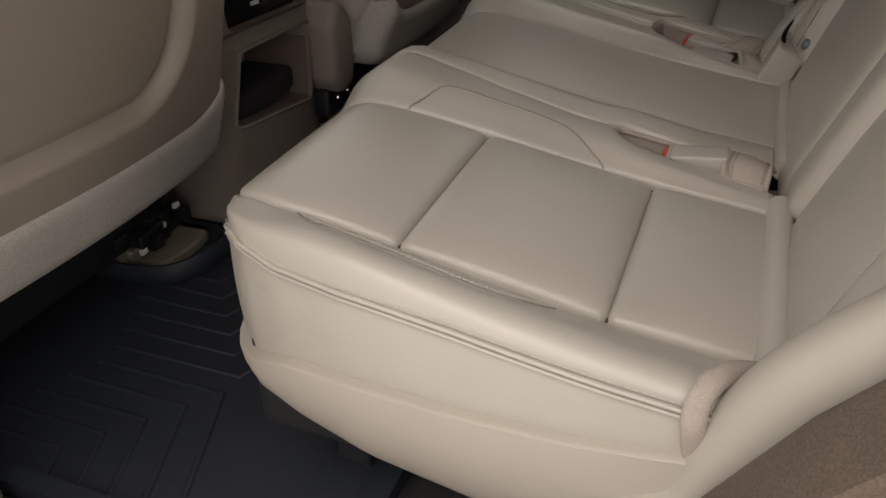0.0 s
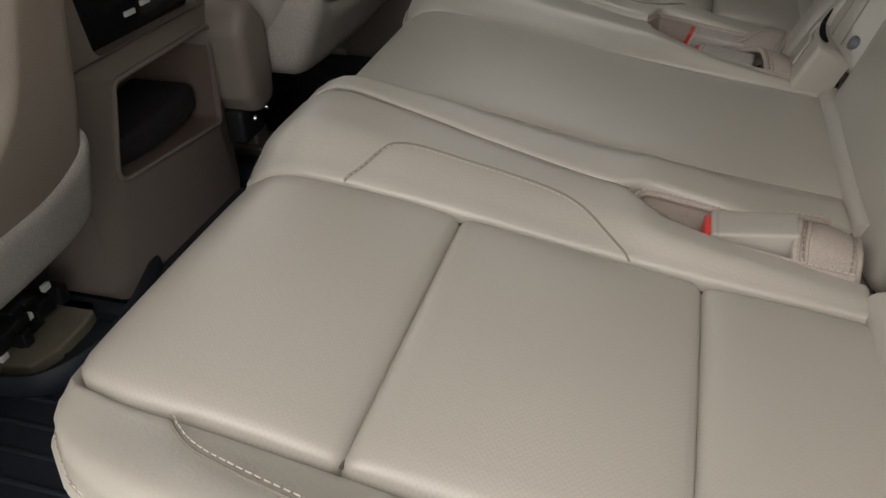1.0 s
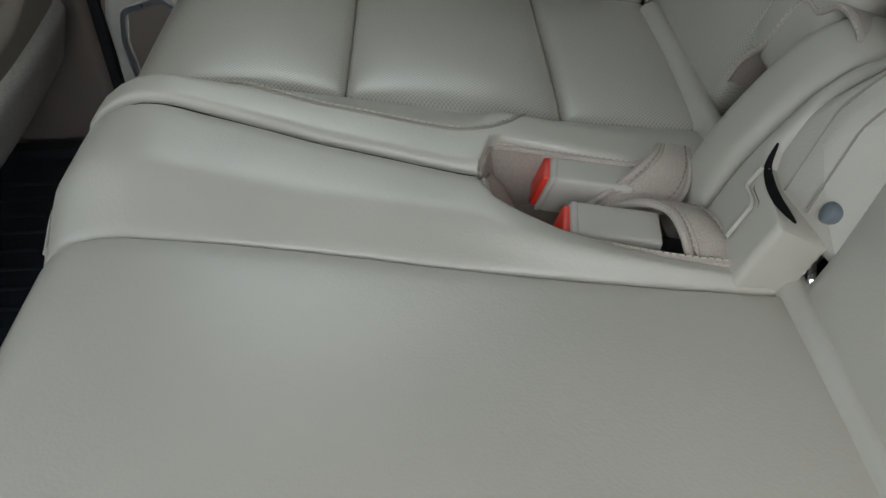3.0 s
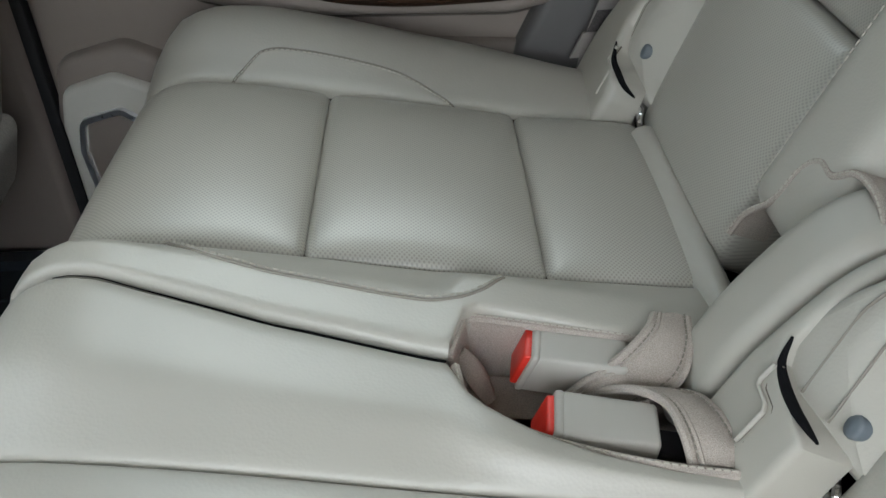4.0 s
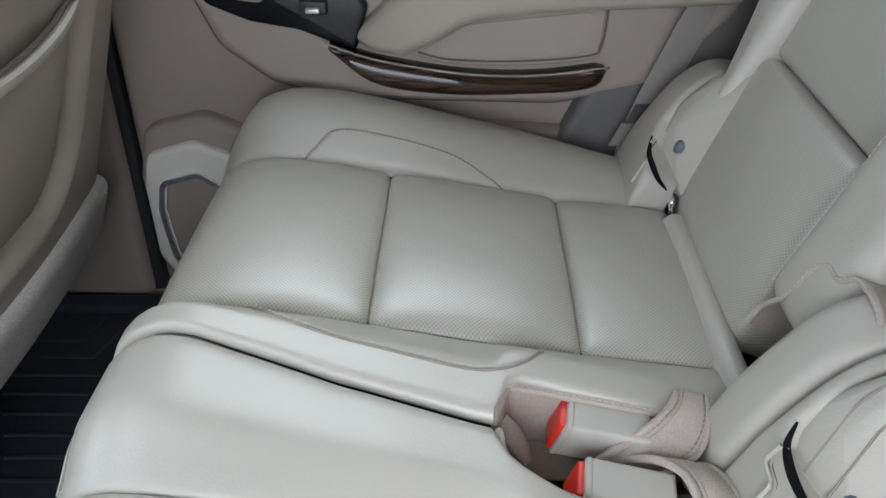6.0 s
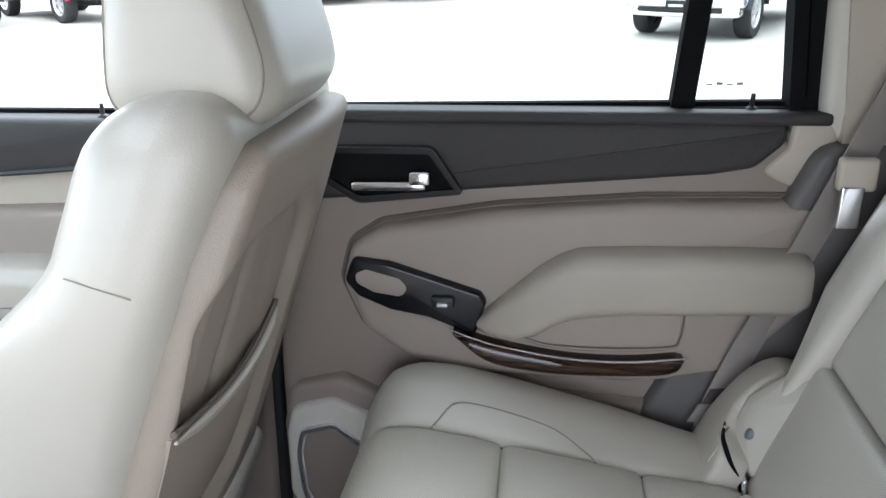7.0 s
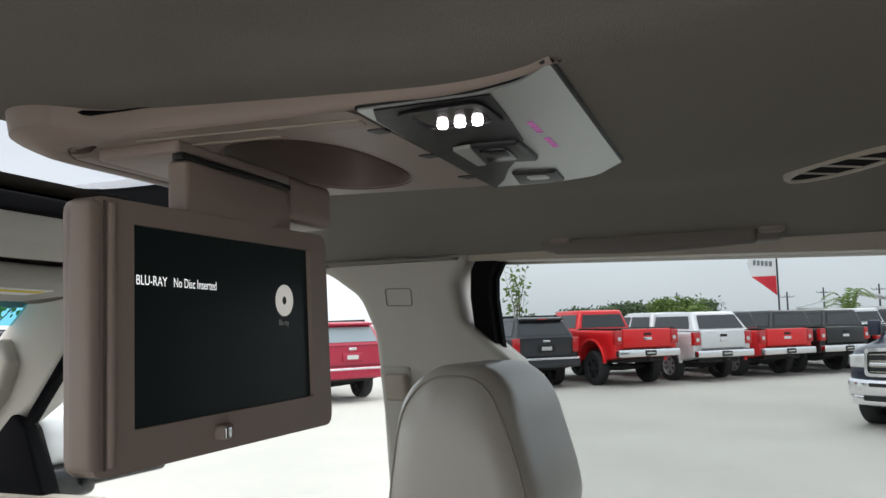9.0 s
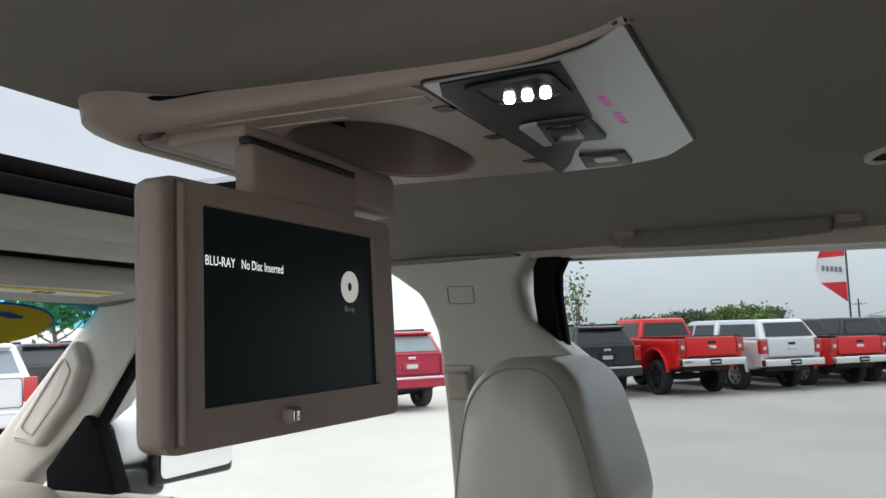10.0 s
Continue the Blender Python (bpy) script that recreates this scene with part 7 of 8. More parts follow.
def vehicle(name, label, colour, kind="pickup", lift=0.0, r=0.41, rim_mat=alloy, cap=False, rails=False, glass_mat=None, two_tone=None):
    """A parked car built at the origin, its nose to +y, its rear axle at y = 0."""
    gm = glass_mat or car_glass
    t = thing(name, (0, 0, 0), label, "pickup truck" if kind == "pickup" else "car", "parked vehicles")
    L, W = lift, 1.0
    belt = 1.36 + L
    low = 0.52 + L
    fa = 3.65 if kind == "pickup" else 3.0
    nose = fa + 0.95
    R = r + 0.08 + 0.35 * L
    hub = r + 0.06 + 0.5 * L
    dip = math.asin(max(min((low - hub) / R, 0.9), -0.9))
    out = [(-1.16, low + 0.1), (-1.20, belt - 0.02)]
    if kind == "pickup":
        out += [(0.80, belt), (0.84, belt + 0.02), (fa - 0.75, belt + 0.02)]
    else:
        out += [(fa - 0.70, belt)]
    out += [(fa - 0.2, belt - 0.06), (nose - 0.25, belt - 0.16), (nose - 0.05, belt - 0.28), (nose, low + 0.25), (nose - 0.08, low)]
    out += arch(fa, R, hub, dip) + arch(0.0, R, hub, dip)

    def round_nose(geo):
        """Sweeps the front corners back and crowns the bonnet."""
        v = np.array(geo[0], float)
        front = bump01((v[:, 1] - fa - 0.10) / 0.75)
        v[:, 2] += 0.055 * (1 - np.minimum(v[:, 0] ** 2, 1.0)) * bump01((v[:, 1] - fa + 0.9) / 0.4) * bump01((v[:, 2] - belt + 0.42) / 0.25)
        v[:, 1] -= 0.30 * np.abs(v[:, 0]) ** 3 * front
        return v, geo[1]

    rings = []
    for k in (-1.0, -0.985, -0.96, -0.92, -0.8, -0.6, -0.35, 0.0, 0.35, 0.6, 0.8, 0.92, 0.96, 0.985, 1.0):
        d = min(max((abs(k) - 0.90) / 0.10, 0.0), 1.0)
        rings.append(place(inset(out, 0.075 * (1 - math.sqrt(1 - d * d))), "x", k * W))
    part("body", round_nose(loft(rings)), colour, t, sharp=50)
    part("underbody", rbox((-0.70, -1.0, 0.46 + L), (0.70, nose - 0.2, 0.80 + L), 0.05, (1, 1, 1)), under_m, t)
    for y in (0, fa):
        part("axle", tube([(-0.8, y, r), (0, y, r), (0.8, y, r)], [0.06, 0.11, 0.06], 8), under_m, t)
    for x in (-0.86, 0.86):
        for y in (0, fa):
            wheel(t, x, y, r, rim_mat)
    for x in (-1, 1):
        for y in (0, fa):
            fl = [(y + (R + 0.055) * math.cos(a), hub + (R + 0.055) * math.sin(a)) for a in np.linspace(dip - 0.1, math.pi + 0.1 - dip, 17)] + [(y + (R - 0.005) * math.cos(a), hub + (R - 0.005) * math.sin(a)) for a in np.linspace(math.pi + 0.1 - dip, dip - 0.1, 17)]
            part("wheel_flare", prism(fl, "x", x * 0.95, x * (1.035 if lift else 1.01), 0.012), colour, t)
    # cabin
    top = (1.92 if kind == "pickup" else 1.90) + L
    y0, y1, t0, t1 = (0.84, fa - 0.35, 0.98, fa - 1.25) if kind == "pickup" else (-1.12, fa - 0.30, -0.86, fa - 1.15)
    part("cabin", house(y0, y1, belt - 0.02, t0, t1, top, 0.92, 0.74), two_tone or colour, t, sharp=50)
    za, zb = belt + 0.05, top - 0.13

    def w_at(z):
        k = (z - belt + 0.02) / (top - 0.05 - belt + 0.02)
        return 0.92 + (0.74 - 0.92) * k

    def y_at(z, a, b):
        return a + (b - a) * (z - belt + 0.02) / (top - 0.05 - belt + 0.02)

    ra, rb = y_at(za, y0, t0), y_at(zb, y0, t0)
    fa_, fb = y_at(za, y1, t1), y_at(zb, y1, t1)
    part("rear_window", pane_on(ra, za, rb, zb, w_at(za) - 0.14, w_at(zb) - 0.12, 0.012, -1), gm, t)
    part("windscreen", pane_on(fa_, za, fb, zb, w_at(za) - 0.10, w_at(zb) - 0.10, 0.012, 1), gm, t)
    cuts = [(ra + 0.12, (ra + fa_) * 0.5 - 0.06), ((ra + fa_) * 0.5 + 0.04, fa_ - 0.18)] if kind == "pickup" else [(ra + 0.16, ra + 1.18), (ra + 1.28, ra + 2.22), (ra + 2.32, fa_ - 0.18)]
    for sgn in (-1, 1):
        for i, (a, b) in enumerate(cuts):
            c = a + (0.10 if i == 0 else 0.0)
            e = b - (0.42 if i == len(cuts) - 1 else 0.0)
            part("side_window", pane_on((a, b, e, c), za, None, zb, sgn * w_at(za), sgn * w_at(zb), 0.012), gm, t)
        part("wing_mirror", rbox((sgn * 1.0 - 0.02 + (0 if sgn > 0 else -0.16), fa_ - 0.30, belt + 0.04), (sgn * 1.0 + 0.18 + (0 if sgn > 0 else -0.16), fa_ - 0.18, belt + 0.30), 0.03, (1, 1, 1)), colour, t)
        for y in (1.35, 2.35):
            part("door_handle", rbox((sgn * 1.0 - 0.012, y, belt - 0.12), (sgn * 1.0 + 0.03, y + 0.18, belt - 0.08), 0.01, (1, 1, 1)), colour, t)
        # lamps
        if kind == "pickup":
            tl = part("tail_lamp", rbox((sgn * 0.90 - 0.115, -1.225, belt - 0.40), (sgn * 0.90 + 0.115, -1.08, belt - 0.03), 0.02, (1, 1, 2)), tail_red, t)
            part("lamp_insert", rbox((sgn * 0.89 - 0.05, -1.232, belt - 0.30), (sgn * 0.89 + 0.05, -1.21, belt - 0.20), 0.01, (1, 1, 1)), head_lens, tl)
        else:
            part("tail_lamp", rbox((sgn * 0.90 - 0.10, -1.215, belt - 0.42), (sgn * 0.90 + 0.11, -1.08, belt - 0.02), 0.02, (1, 1, 2)), tail_red, t)
        hl = part("head_lamp", round_nose(rbox((sgn * 0.81 - 0.165, nose - 0.20, belt - 0.43), (sgn * 0.81 + 0.165, nose + 0.012, belt - 0.235), 0.035, (6, 3, 3))), head_lens, t)
        part("turn_lamp", round_nose(rbox((sgn * 0.955 - 0.02, nose - 0.14, belt - 0.415), (sgn * 0.955 + 0.026, nose - 0.03, belt - 0.375), 0.008, (1, 1, 1))), amber, hl)
    # rear end
    if kind == "pickup":
        tg = part("tailgate", rbox((-0.765, -1.235, belt - 0.50), (0.765, -1.15, belt + 0.005), 0.025, (2, 1, 2)), colour, t)
        part("gate_handle", rbox((-0.12, -1.25, belt - 0.17), (0.12, -1.225, belt - 0.10), 0.01, (1, 1, 1)), under_m, tg)
        part("emblem", prism([(-0.13, belt - 0.30), (0.13, belt - 0.30), (0.13, belt - 0.22), (-0.13, belt - 0.22)], "y", -1.24, -1.25, 0.004), chrome, tg)
        bp = part("bumper", rbox((-0.98, -1.36, low + 0.10), (0.98, -1.15, low + 0.30), 0.04, (4, 2, 2)), chrome, t)
        part("step_pad", rbox((-0.9, -1.34, low + 0.295), (0.9, -1.18, low + 0.312), 0.006, (1, 1, 1)), under_m, bp)
        part("plate", rbox((-0.17, -1.375, low + 0.13), (0.17, -1.355, low + 0.27), 0.006, (1, 1, 1)), under_m, bp)
        part("plate_bar", rbox((-0.13, -1.38, low + 0.18), (0.13, -1.372, low + 0.22), 0.002, (1, 1, 1)), plate_m, bp)
        part("tow_hitch", rbox((-0.05, -1.42, low - 0.02), (0.05, -1.2, low + 0.06), 0.01, (1, 1, 1)), under_m, t)
    else:
        part("hatch_line", ring(rpoly([(-0.80, low + 0.33), (0.80, low + 0.33), (0.78, belt - 0.03), (-0.78, belt - 0.03)], 0.05, 3), rpoly([(-0.79, low + 0.34), (0.79, low + 0.34), (0.77, belt - 0.04), (-0.77, belt - 0.04)], 0.05, 3), "y", -1.19, -1.204), under_m, t)
        part("plate_recess", rbox((-0.26, -1.215, belt - 0.40), (0.26, -1.19, belt - 0.20), 0.012, (1, 1, 1)), under_m if colour is charcoal else colour, t)
        part("plate_bar", rbox((-0.15, -1.225, belt - 0.36), (0.15, -1.212, belt - 0.26), 0.003, (1, 1, 1)), plate_m, t)
        part("emblem", rbox((-0.10, -1.22, belt - 0.14), (0.10, -1.195, belt - 0.08), 0.006, (1, 1, 1)), chrome, t)
        bp = part("bumper", rbox((-0.98, -1.33, low + 0.02), (0.98, -1.12, low + 0.30), 0.06, (4, 2, 2)), colour, t)
        part("bumper_strip", rbox((-0.93, -1.345, low + 0.235), (0.93, -1.30, low + 0.285), 0.012, (1, 1, 1)), chrome, bp)
        part("spoiler", rbox((-0.66, -1.02, top - 0.085), (0.66, -0.80, top - 0.03), 0.02, (2, 2, 1)), colour, t)
        part("brake_lamp", rbox((-0.15, -1.03, top - 0.075), (0.15, -1.01, top - 0.05), 0.005, (1, 1, 1)), tail_red, t)
        for sgn in (-1, 1):
            part("roof_rack", rbox((sgn * 0.66 - 0.02, -0.6, top - 0.01), (sgn * 0.66 + 0.02, fa - 1.4, top + 0.05), 0.012, (1, 1, 1)), under_m, t)
    # nose
    gz0, gz1 = belt - 0.54, belt - 0.20
    g = part("grille", round_nose(rbox((-0.60, nose - 0.10, gz0), (0.60, nose + 0.020, gz1), 0.03, (10, 1, 2))), under_m, t)
    gr = divide(rpoly([(-0.66, gz0 - 0.02), (0.66, gz0 - 0.02), (0.64, gz1 + 0.04), (-0.64, gz1 + 0.04)], 0.07, 4), 64)
    gi = divide(rpoly([(-0.605, gz0 + 0.03), (0.605, gz0 + 0.03), (0.585, gz1 - 0.01), (-0.585, gz1 - 0.01)], 0.05, 4), 64)
    part("grille_surround", round_nose(ring(gr, gi, "y", nose - 0.05, nose + 0.045)), chrome, g)
    for k in range(4):
        part("grille_bar", round_nose(rbox((-0.57, nose + 0.01, gz0 + 0.050 + 0.078 * k), (0.57, nose + 0.030, gz0 + 0.062 + 0.078 * k), 0.004, (8, 1, 1))), steel, g)
    for sgn in (-1, 1):
        part("grille_wing", round_nose(rbox((sgn * 0.42 - 0.16, nose + 0.02, gz0 + 0.145), (sgn * 0.42 + 0.16, nose + 0.042, gz0 + 0.195), 0.012, (4, 1, 1))), chrome, g)
    for k in range(3):
        part("emblem", rbox((-0.21 + 0.15 * k, nose + 0.02, gz0 + 0.125), (-0.09 + 0.15 * k, nose + 0.048, gz0 + 0.215), 0.012, (1, 1, 1)), chrome, g)
    bright = chrome if kind == "pickup" else colour
    fb_ = part("front_bumper", round_nose(rbox((-1.0, nose - 0.20, low - 0.02), (1.0, nose + 0.10, low + 0.24), 0.06, (14, 2, 4))), bright, t)
    part("bumper_foot", round_nose(rbox((-0.94, nose - 0.24, low - 0.17), (0.94, nose + 0.055, low + 0.0), 0.05, (14, 2, 3))), bright if kind == "pickup" else under_m, fb_)
    part("air_slot", round_nose(rbox((-0.58, nose + 0.05, low + 0.125), (0.58, nose + 0.107, low + 0.190), 0.02, (8, 1, 1))), under_m, fb_)
    part("air_slot", round_nose(rbox((-0.70, nose + 0.0, low - 0.10), (0.70, nose + 0.063, low - 0.02), 0.02, (8, 1, 1))), under_m, fb_)
    part("plate", rbox((-0.17, nose + 0.09, low - 0.07), (0.17, nose + 0.115, low + 0.10), 0.006, (1, 1, 1)), under_m, fb_)
    part("plate_bar", rbox((-0.12, nose + 0.11, low + 0.0), (0.12, nose + 0.119, low + 0.04), 0.002, (1, 1, 1)), plate_m, fb_)
    for sgn in (-1, 1):
        part("fog_lamp", round_nose(revolve([(0, 0.012), (0.05, 0.008), (0.06, 0.0)], (sgn * 0.74, nose + 0.095, low + 0.13), "y", 14)), head_lens, fb_)
    if kind == "pickup" and not cap:
        part("bed_floor", rbox((-0.78, -1.1, belt - 0.03), (0.78, 0.78, belt + 0.012), 0.01, (1, 1, 1)), under_m, t)
    if rails:
        for sgn in (-1, 1):
            part("bed_rail", rbox((sgn * 0.86 - 0.08, -1.18, belt), (sgn * 0.86 + 0.08, 0.8, belt + 0.035), 0.015, (1, 1, 1)), under_m, t)
    if cap:
        ct = top - 0.02
        cp = part("bed_cap", house(-1.20, 0.82, belt, -0.88, 0.80, ct, 0.95, 0.78), colour, t, sharp=50)
        part("cap_rear_window", pane_on(-1.20 + 0.04, belt + 0.06, -0.93, ct - 0.10, 0.78, 0.66, 0.02, -1), gm, cp)
        for sgn in (-1, 1):
            part("cap_side_window", pane_on((-0.92, 0.68, 0.66, -0.78), belt + 0.07, None, ct - 0.12, sgn * 0.93, sgn * 0.83, 0.012), gm, cp)
    return t


def park(t, x, y, turn):
    t.matrix_world = at_lot(x, y, turn)
    return t


park(vehicle("suv", "charcoal sport utility vehicle parked in the row", charcoal, "suv", 0.02), -6.35, 21.9, 42)
park(vehicle("pickup_truck", "bright red lifted pickup truck with black wheels", red_paint, "pickup", 0.17, 0.47, dark_alloy, rails=True), -3.85, 22.93, 43)
park(vehicle("pickup_truck", "silver pickup truck with a matching bed cap", silver_paint, "pickup", 0.06, 0.43, alloy, cap=True), -1.97, 24.7, 43)
park(vehicle("pickup_truck", "red pickup truck with a black bed cover", red_paint, "pickup", 0.04, 0.43, alloy, rails=True, two_tone=charcoal), -0.25, 26.5, 43)
park(vehicle("pickup_truck", "black pickup truck parked in the row", black_paint, "pickup", 0.04, 0.43, dark_alloy, rails=True), 1.45, 28.1, 43)
park(vehicle("pickup_truck", "black pickup truck further along the row", black_paint, "pickup", 0.02, 0.42, alloy, rails=True), 3.15, 29.8, 43)
park(vehicle("pickup_truck", "white pickup truck far down the row", white_p, "pickup", 0.06, 0.43, alloy), 4.3, 33.5, 43)
park(vehicle("pickup_truck", "dark pickup truck far down the row", charcoal, "pickup", 0.02, 0.42, alloy), 6.5, 35.0, 43)
park(vehicle("pickup_truck", "navy pickup truck with a chrome grille facing the car", navy, "pickup", 0.03, 0.42, alloy, glass_mat=pale_glass), 4.0, 17.6, 152)
park(vehicle("pickup_truck", "grey pickup truck beside the navy one", charcoal, "pickup", 0.03, 0.42, alloy, glass_mat=pale_glass), 6.9, 16.3, 152)
park(vehicle("suv", "crimson sport utility vehicle with bright wheels", maroon, "suv", 0.02, 0.41, alloy, glass_mat=pale_glass), -10.3, 17.7, 55)
park(vehicle("suv", "dark sport utility vehicle beside the crimson one", black_paint, "suv", 0.02, 0.41, alloy), -12.9, 16.0, 57)
park(vehicle("suv", "silver sport utility vehicle seen through the windscreen", silver_paint, "suv", 0.0, 0.40, alloy, glass_mat=pale_glass), -13.6, 8.6, 62)
park(vehicle("suv", "dark sport utility vehicle further off ahead", charcoal, "suv", 0.0, 0.40, alloy), -18.0, 13.8, 62)

# the car itself, below its floor
shell = tagged(solid("car_body", join(rbox((-2.9, -0.98, -0.45), (2.3, -0.80, 0.11), 0.06, (6, 1, 3)), rbox((-2.9, 0.80, -0.45), (2.3, 0.98, 0.11), 0.06, (6, 1, 3)), rbox((-3.3, -0.9, -0.35), (2.4, 0.9, 0.028), 0.08, (6, 3, 2)), rbox((-3.6, -0.95, -0.3), (-2.38, 0.95, 0.52), 0.12, (5, 5, 4))), white_paint), "white body of the car below the windows", "car body", kind="structure")
for x in (-2.75, 1.25):
    for y in (-0.9, 0.9):
        part("tyre", revolve([(0.25, -0.13), (0.40, -0.13), (0.42, -0.09), (0.42, 0.09), (0.40, 0.13), (0.25, 0.13)], (x, y, GROUND + 0.42 + 0.0192 * (y - 1)), "y", 24), tyre_m, shell)
for sgn in (-1, 1):
    skin = side(prism([(-2.4, 0.10), (2.3, 0.10), (2.3, 0.80), (-2.4, 0.80)] if sgn > 0 else [(-2.4, 0.10), (-0.66, 0.10), (-0.66, 0.80), (-2.4, 0.80)], "y", 0.06, 0.085), sgn)
    part("door_skin", skin, white_paint, shell)

# out of view: an open door added to cut the light from the side
open_door = tagged(solid("unseen_door", rbox((0, -0.055, 0.12), (1.02, 0.055, 0.84), 0.03, (4, 2, 4)), plastic_dk), "unseen open rear door, added to block light on the driver's side", "door", kind="structure")
part("outer_skin", rbox((0.0, 0.056, 0.08), (1.03, 0.085, 0.85), 0.012, (4, 1, 4)), white_paint, open_door)
part("window_frame", ring(rpoly([(0.0, 0.84), (1.0, 0.84), (0.90, 1.26), (0.06, 1.26)], 0.03, 3), rpoly([(0.04, 0.86), (0.95, 0.86), (0.86, 1.22), (0.09, 1.22)], 0.03, 3), "y", 0.0, 0.05), seal_black, open_door)
part("pane", prism(rpoly([(0.04, 0.86), (0.95, 0.86), (0.86, 1.22), (0.09, 1.22)], 0.03, 3), "y", 0.022, 0.027), tinted_glass, open_door)
open_door.matrix_world = pose(-0.69, -0.86, 0, 0, 0, 250)

# ---------------------------------------------------------------- flags, poles, trees
flag_red = material("red_flag_cloth", (0.62, 0.03, 0.045), 0.8, var=0.08, scale=3)
flag_white = material("white_flag_cloth", (0.72, 0.73, 0.73), 0.8, var=0.06, scale=3)
flag_grey = material("grey_flag_print", (0.18, 0.2, 0.22), 0.8, var=0.06, scale=3)
pole_m = material("dark_pole", (0.05, 0.055, 0.06), 0.5, 0.3, var=0.1)


def feather_flag(x, y, turn):
    t = thing("feather_flag", (0, 0, 0), "red and white feather flag on a dark pole", "flag", "flags")
    part("pole", tube([(0, 0, 0), (0, 0, 3.2), (0, 0, 6.0)], 0.035, 8), pole_m, t)
    wave = lambda u, z: (-u, 0.10 * math.sin(3 * u + 1.3 * z), z)

    def band(name, mt, rows, d=0.0):
        top = []
        for z, w0, w1 in rows:
            top.append([np.array(wave(u, z)) + np.array((0, d, 0)) for u in np.linspace(w0, w1, 8)])
        vv = np.array(top).reshape(-1, 3)
        m = 8
        ff = [(i * m + j, (i + 1) * m + j, (i + 1) * m + j + 1, i * m + j + 1) for i in range(len(rows) - 1) for j in range(m - 1)]
        back = vv + np.array((0, 0.012, 0))
        part(name, join((vv, ff), (back, [f[::-1] for f in ff])), mt, t)

    band("cloth_lower", flag_red, [(2.55, 0.04, 0.05), (2.9, 0.04, 0.45), (3.30, 0.04, 0.95)])
    band("cloth_middle", flag_white, [(3.30, 0.04, 0.95), (3.8, 0.04, 1.08), (4.25, 0.04, 1.0)])
    band("cloth_upper", flag_red, [(4.25, 0.04, 1.0), (4.9, 0.04, 0.70), (5.7, 0.04, 0.08)])
    for k in range(5):
        band("printed_bar", flag_grey, [(3.66 + 0.02 * k, 0.16 + 0.15 * k, 0.27 + 0.15 * k), (3.86 + 0.02 * k, 0.16 + 0.15 * k, 0.27 + 0.15 * k)], -0.012)
    t.matrix_world = at_lot(x, y, turn)


feather_flag(0.62, 33.0, -8)
feather_flag(8.4, 32.0, -8)


def utility_pole(x, y, h):
    t = thing("utility_pole", (0, 0, 0), "wooden utility pole with a crossarm in the distance", "pole", "utility poles")
    part("mast", tube([(0, 0, 0), (0, 0, h)], [0.16, 0.10], 8), pole_m, t)
    part("crossarm", rbox((-0.8, -0.04, h - 0.75), (0.8, 0.04, h - 0.67), 0.02, (1, 1, 1)), pole_m, t)
    for k in (-0.9, -0.3, 0.3, 0.9):
        part("insulator", revolve([(0.05, 0.0), (0.06, 0.08), (0.03, 0.16), (0.0, 0.18)], (k, 0, h - 0.66), "z", 8), pole_m, t)
    t.matrix_world = at_lot(x, y, 10)


for x, y, h in ((-11, 125, 5.4), (-7.5, 130, 4.6), (4.0, 120, 4.8), (9.0, 126, 5.4), (15, 118, 5.4), (27, 130, 5.2), (-34, 120, 6.5)):
    utility_pole(x, y, h)

bark = material("grey_bark", (0.14, 0.11, 0.085), 0.95, var=0.2, scale=4, grain=0.8, grain_scale=30)
leaf_dark = material("dark_foliage", (0.085, 0.125, 0.06), 0.8, var=0.35, scale=0.8)
leaf_pale = material("fresh_foliage", (0.13, 0.20, 0.045), 0.8, var=0.3, scale=1.2)


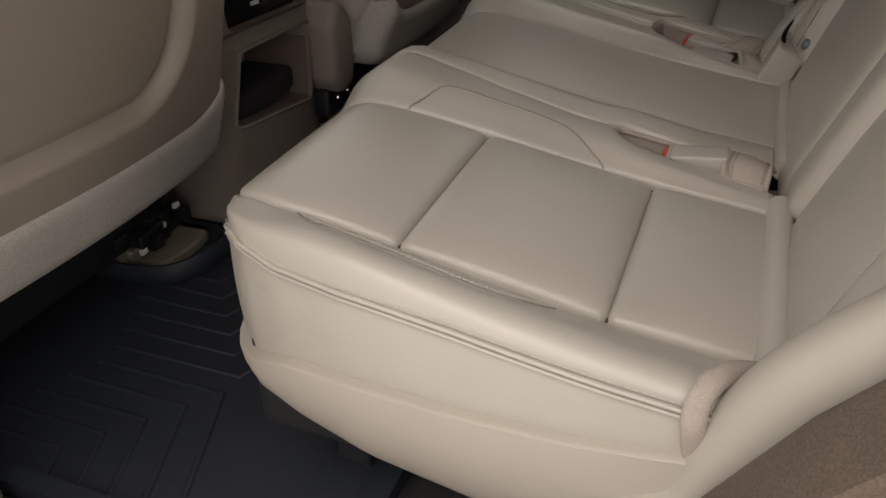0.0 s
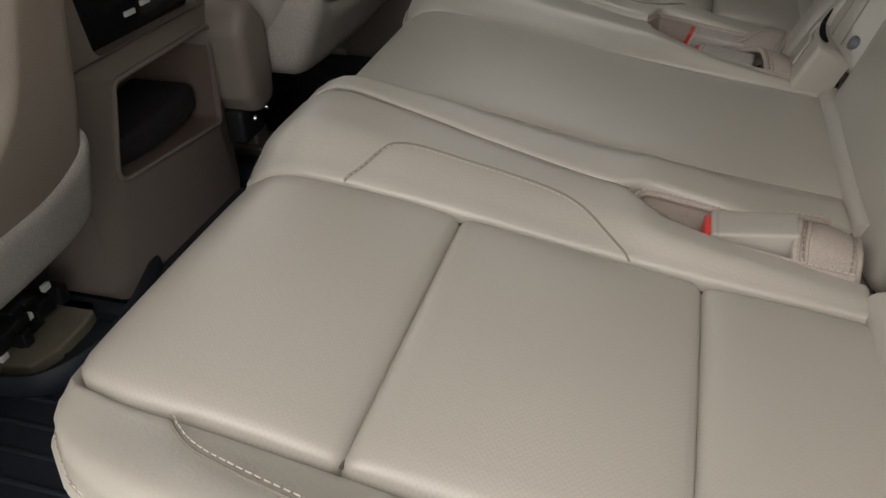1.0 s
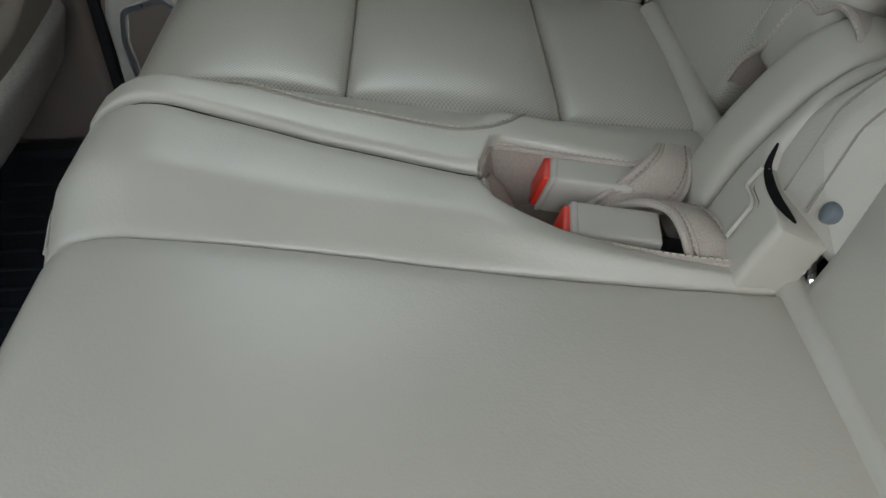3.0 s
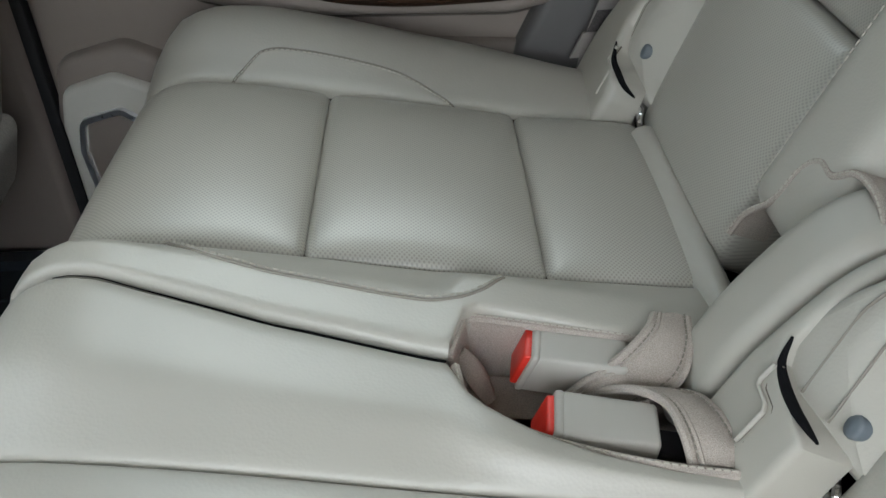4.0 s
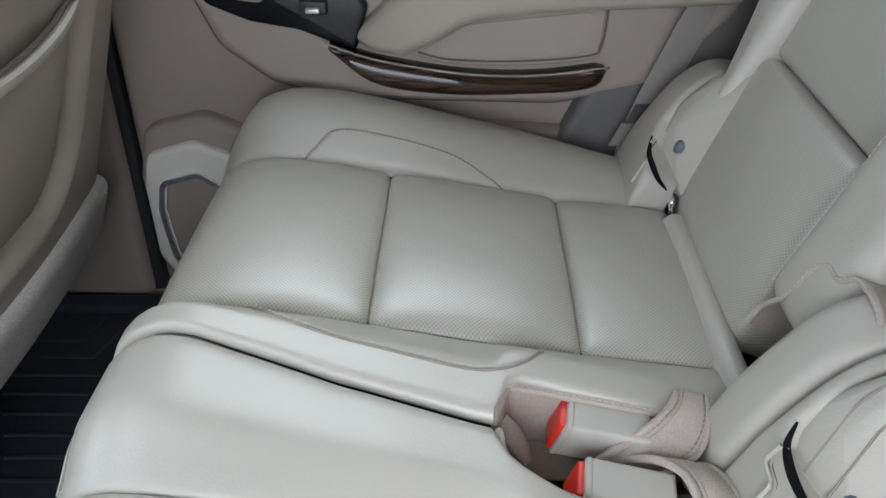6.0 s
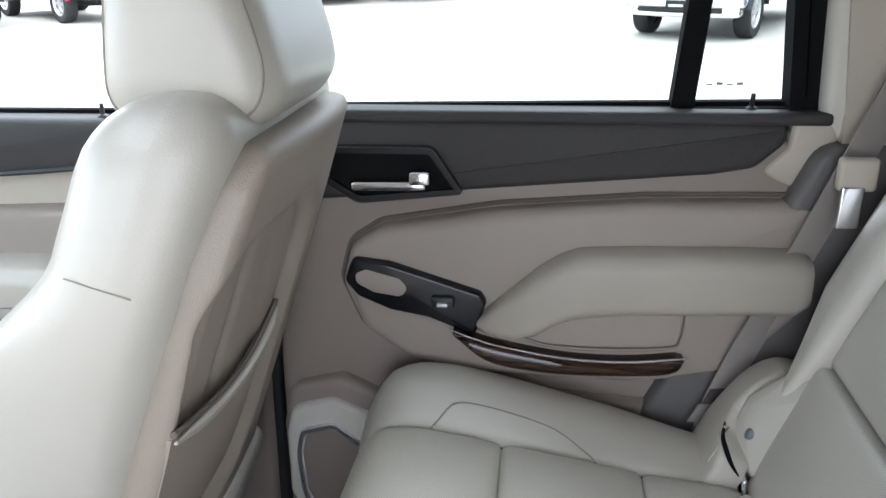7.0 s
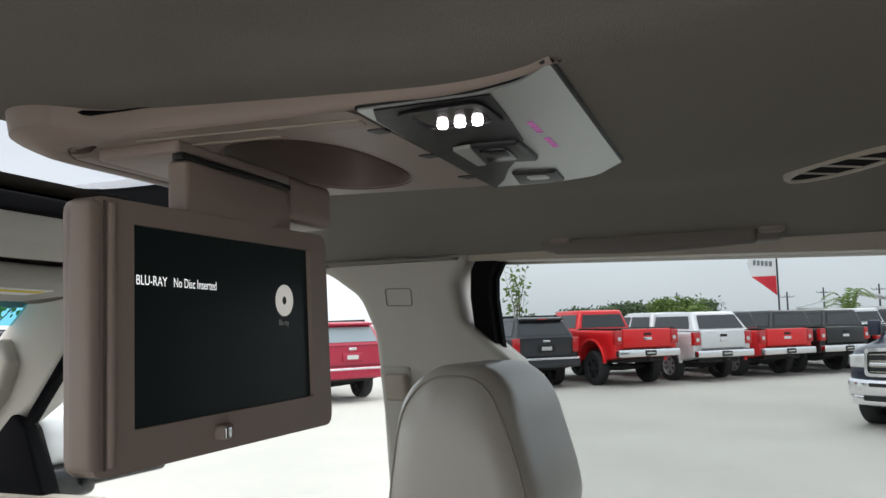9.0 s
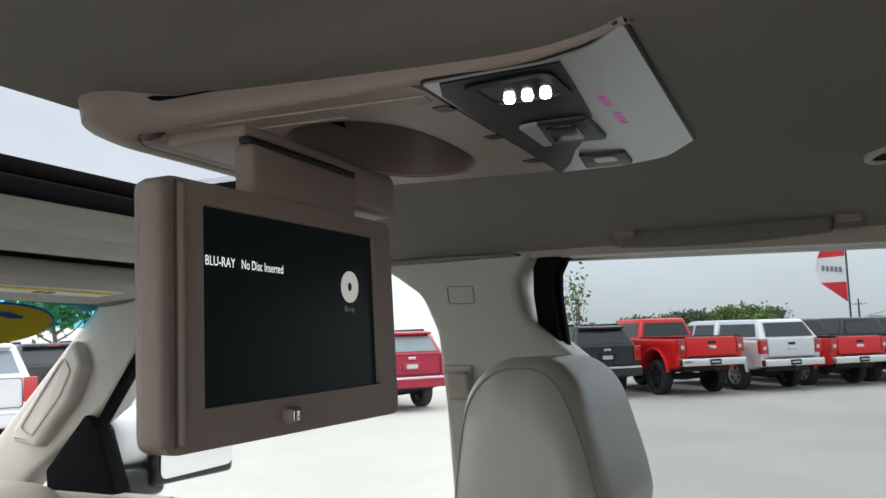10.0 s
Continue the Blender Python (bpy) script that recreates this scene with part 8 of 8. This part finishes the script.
def tree(x, y, h, wide, leaf, n, size, seed, trunk=0.25, loose=0.0, label="leafy tree in the distance behind the lot"):
    t = thing("tree", (0, 0, 0), label, "tree", "trees")
    rng = random.Random(seed)
    part("trunk", tube(curve([(0, 0, -0.1), (0.05 * wide, 0, h * 0.3), (-0.03 * wide, 0.04, h * 0.62), (0, 0, h * 0.92)], 10), np.linspace(trunk, trunk * 0.2, 10).tolist() + [trunk * 0.15], 8), bark, t)
    ends = []
    for k in range(9):
        a, up = rng.uniform(0, 2 * math.pi), rng.uniform(0.35, 0.75)
        tip = np.array((math.cos(a) * wide * rng.uniform(0.3, 0.5), math.sin(a) * wide * rng.uniform(0.3, 0.5), h * min(up + rng.uniform(0.15, 0.35), 0.98)))
        root = np.array((0, 0, h * up * 0.75))
        part("limb", tube(curve([root, (root + tip) / 2 + np.array((0, 0, -0.05 * h)), tip], 8), np.linspace(trunk * 0.35, trunk * 0.08, 9).tolist(), 6), bark, t)
        ends.append(tip)
    ends += [np.array((rng.gauss(0, wide * 0.2), rng.gauss(0, wide * 0.2), h * rng.uniform(0.5, 0.9))) for _ in range(8)]
    vs, fs = [], []
    for k in range(n):
        c = ends[k % len(ends)] + np.array([rng.gauss(0, wide * (0.11 + loose)), rng.gauss(0, wide * (0.11 + loose)), rng.gauss(0, h * (0.075 + loose * 0.5))])
        if c[2] < h * 0.2:
            c[2] = h * 0.2 + rng.random() * 0.2 * h
        u = np.array([rng.gauss(0, 1) for _ in range(3)])
        u /= np.linalg.norm(u)
        w = np.cross(u, [rng.gauss(0, 1) for _ in range(3)])
        w /= np.linalg.norm(w)
        s = size * rng.uniform(0.6, 1.3)
        i = len(vs)
        vs += [c - u * s, c + w * s * 0.5, c + u * s, c - w * s * 0.5]
        fs.append((i, i + 1, i + 2, i + 3))
    part("crown", (np.array(vs), fs), leaf, t)
    t.matrix_world = at_lot(x, y, rng.uniform(0, 360))


rngt = random.Random(11)
for k in range(16):
    x = -30 + k * 5.0 + rngt.uniform(-1.5, 1.5)
    tall = 2.5 if -14 < x < -5 else 1.9
    tree(x, 74 + rngt.uniform(-3, 6), tall + rngt.uniform(-0.3, 0.5), 5.0, leaf_dark if k % 3 else leaf_pale, 3000, 0.19, 100 + k)
tree(-6.2, 70, 3.3, 4.2, leaf_pale, 4000, 0.17, 7)
tree(-12.5, 72, 2.8, 6.0, leaf_dark, 4000, 0.19, 8)


def palm(x, y, h, seed):
    """A young palm: a short stem and arching fronds with drooping leaflets."""
    t = thing("palm_tree", (0, 0, 0), "young palm with arching pale green fronds behind the lot", "tree", "trees")
    rng = random.Random(seed)
    part("trunk", tube([(0, 0, -0.1), (0.03, 0, h * 0.3), (0, 0, h * 0.55)], [0.12, 0.10, 0.08], 8), bark, t)
    for k in range(15):
        a, reach, lift = 2 * math.pi * k / 15 + rng.uniform(-0.15, 0.15), rng.uniform(0.8, 1.35), rng.uniform(0.25, 0.55) * h
        rib = curve([(0, 0, h * 0.55), (math.cos(a) * reach * 0.45, math.sin(a) * reach * 0.45, h * 0.55 + lift * 0.9), (math.cos(a) * reach, math.sin(a) * reach, h * 0.55 + lift * 0.75)], 14)
        geos = [tube(rib, 0.012, 4)]
        across = np.array((-math.sin(a), math.cos(a), 0))
        for i in range(2, len(rib)):
            for sgn in (-1, 1):
                w = 0.26 * math.sin(math.pi * (0.15 + 0.8 * i / len(rib)))
                tip_p = rib[i] + sgn * across * w + (rib[i] - rib[i - 1]) * 1.2 + np.array((0, 0, -0.10 - 0.05 * rng.random()))
                side_p = (rib[i] - rib[i - 1]) * 0.35
                geos.append((np.array([rib[i] - side_p, rib[i] + side_p, tip_p]), [(0, 1, 2)]))
        part("frond", join(*geos), leaf_pale, t)
    t.matrix_world = at_lot(x, y, 0)


palm(4.2, 45, 2.9, 21)
tree(-9.2, 31, 4.0, 1.0, leaf_pale, 170, 0.12, 22, 0.05, 0.05, "thin sapling with sparse leaves behind the row")
for k in range(6):
    tree(-44 - k * 7, 46 - k * 5, 5.5 + 0.4 * k, 6.0, leaf_pale if k % 2 else leaf_dark, 900, 0.34, 40 + k)
shed = thing("shed", (0, 0, 0), "white metal shed with a low gable roof", "building")
shed_wall = material("white_siding", (0.7, 0.7, 0.69), 0.6, var=0.06, scale=0.6)
part("wall", rbox((-5, -3, 0), (5, 3, 2.3), 0.03, (1, 1, 1)), shed_wall, shed)
part("roof", prism([(-5.3, 2.25), (0, 3.5), (5.3, 2.25), (5.3, 2.4), (0, 3.65), (-5.3, 2.4)], "y", -3.2, 3.2), silver_paint, shed)
part("door", rbox((-1.4, -3.05, 0), (1.4, -2.98, 2.1), 0.02, (1, 1, 1)), plate_m, shed)
shed.matrix_world = at_lot(8.5, 82, 0)
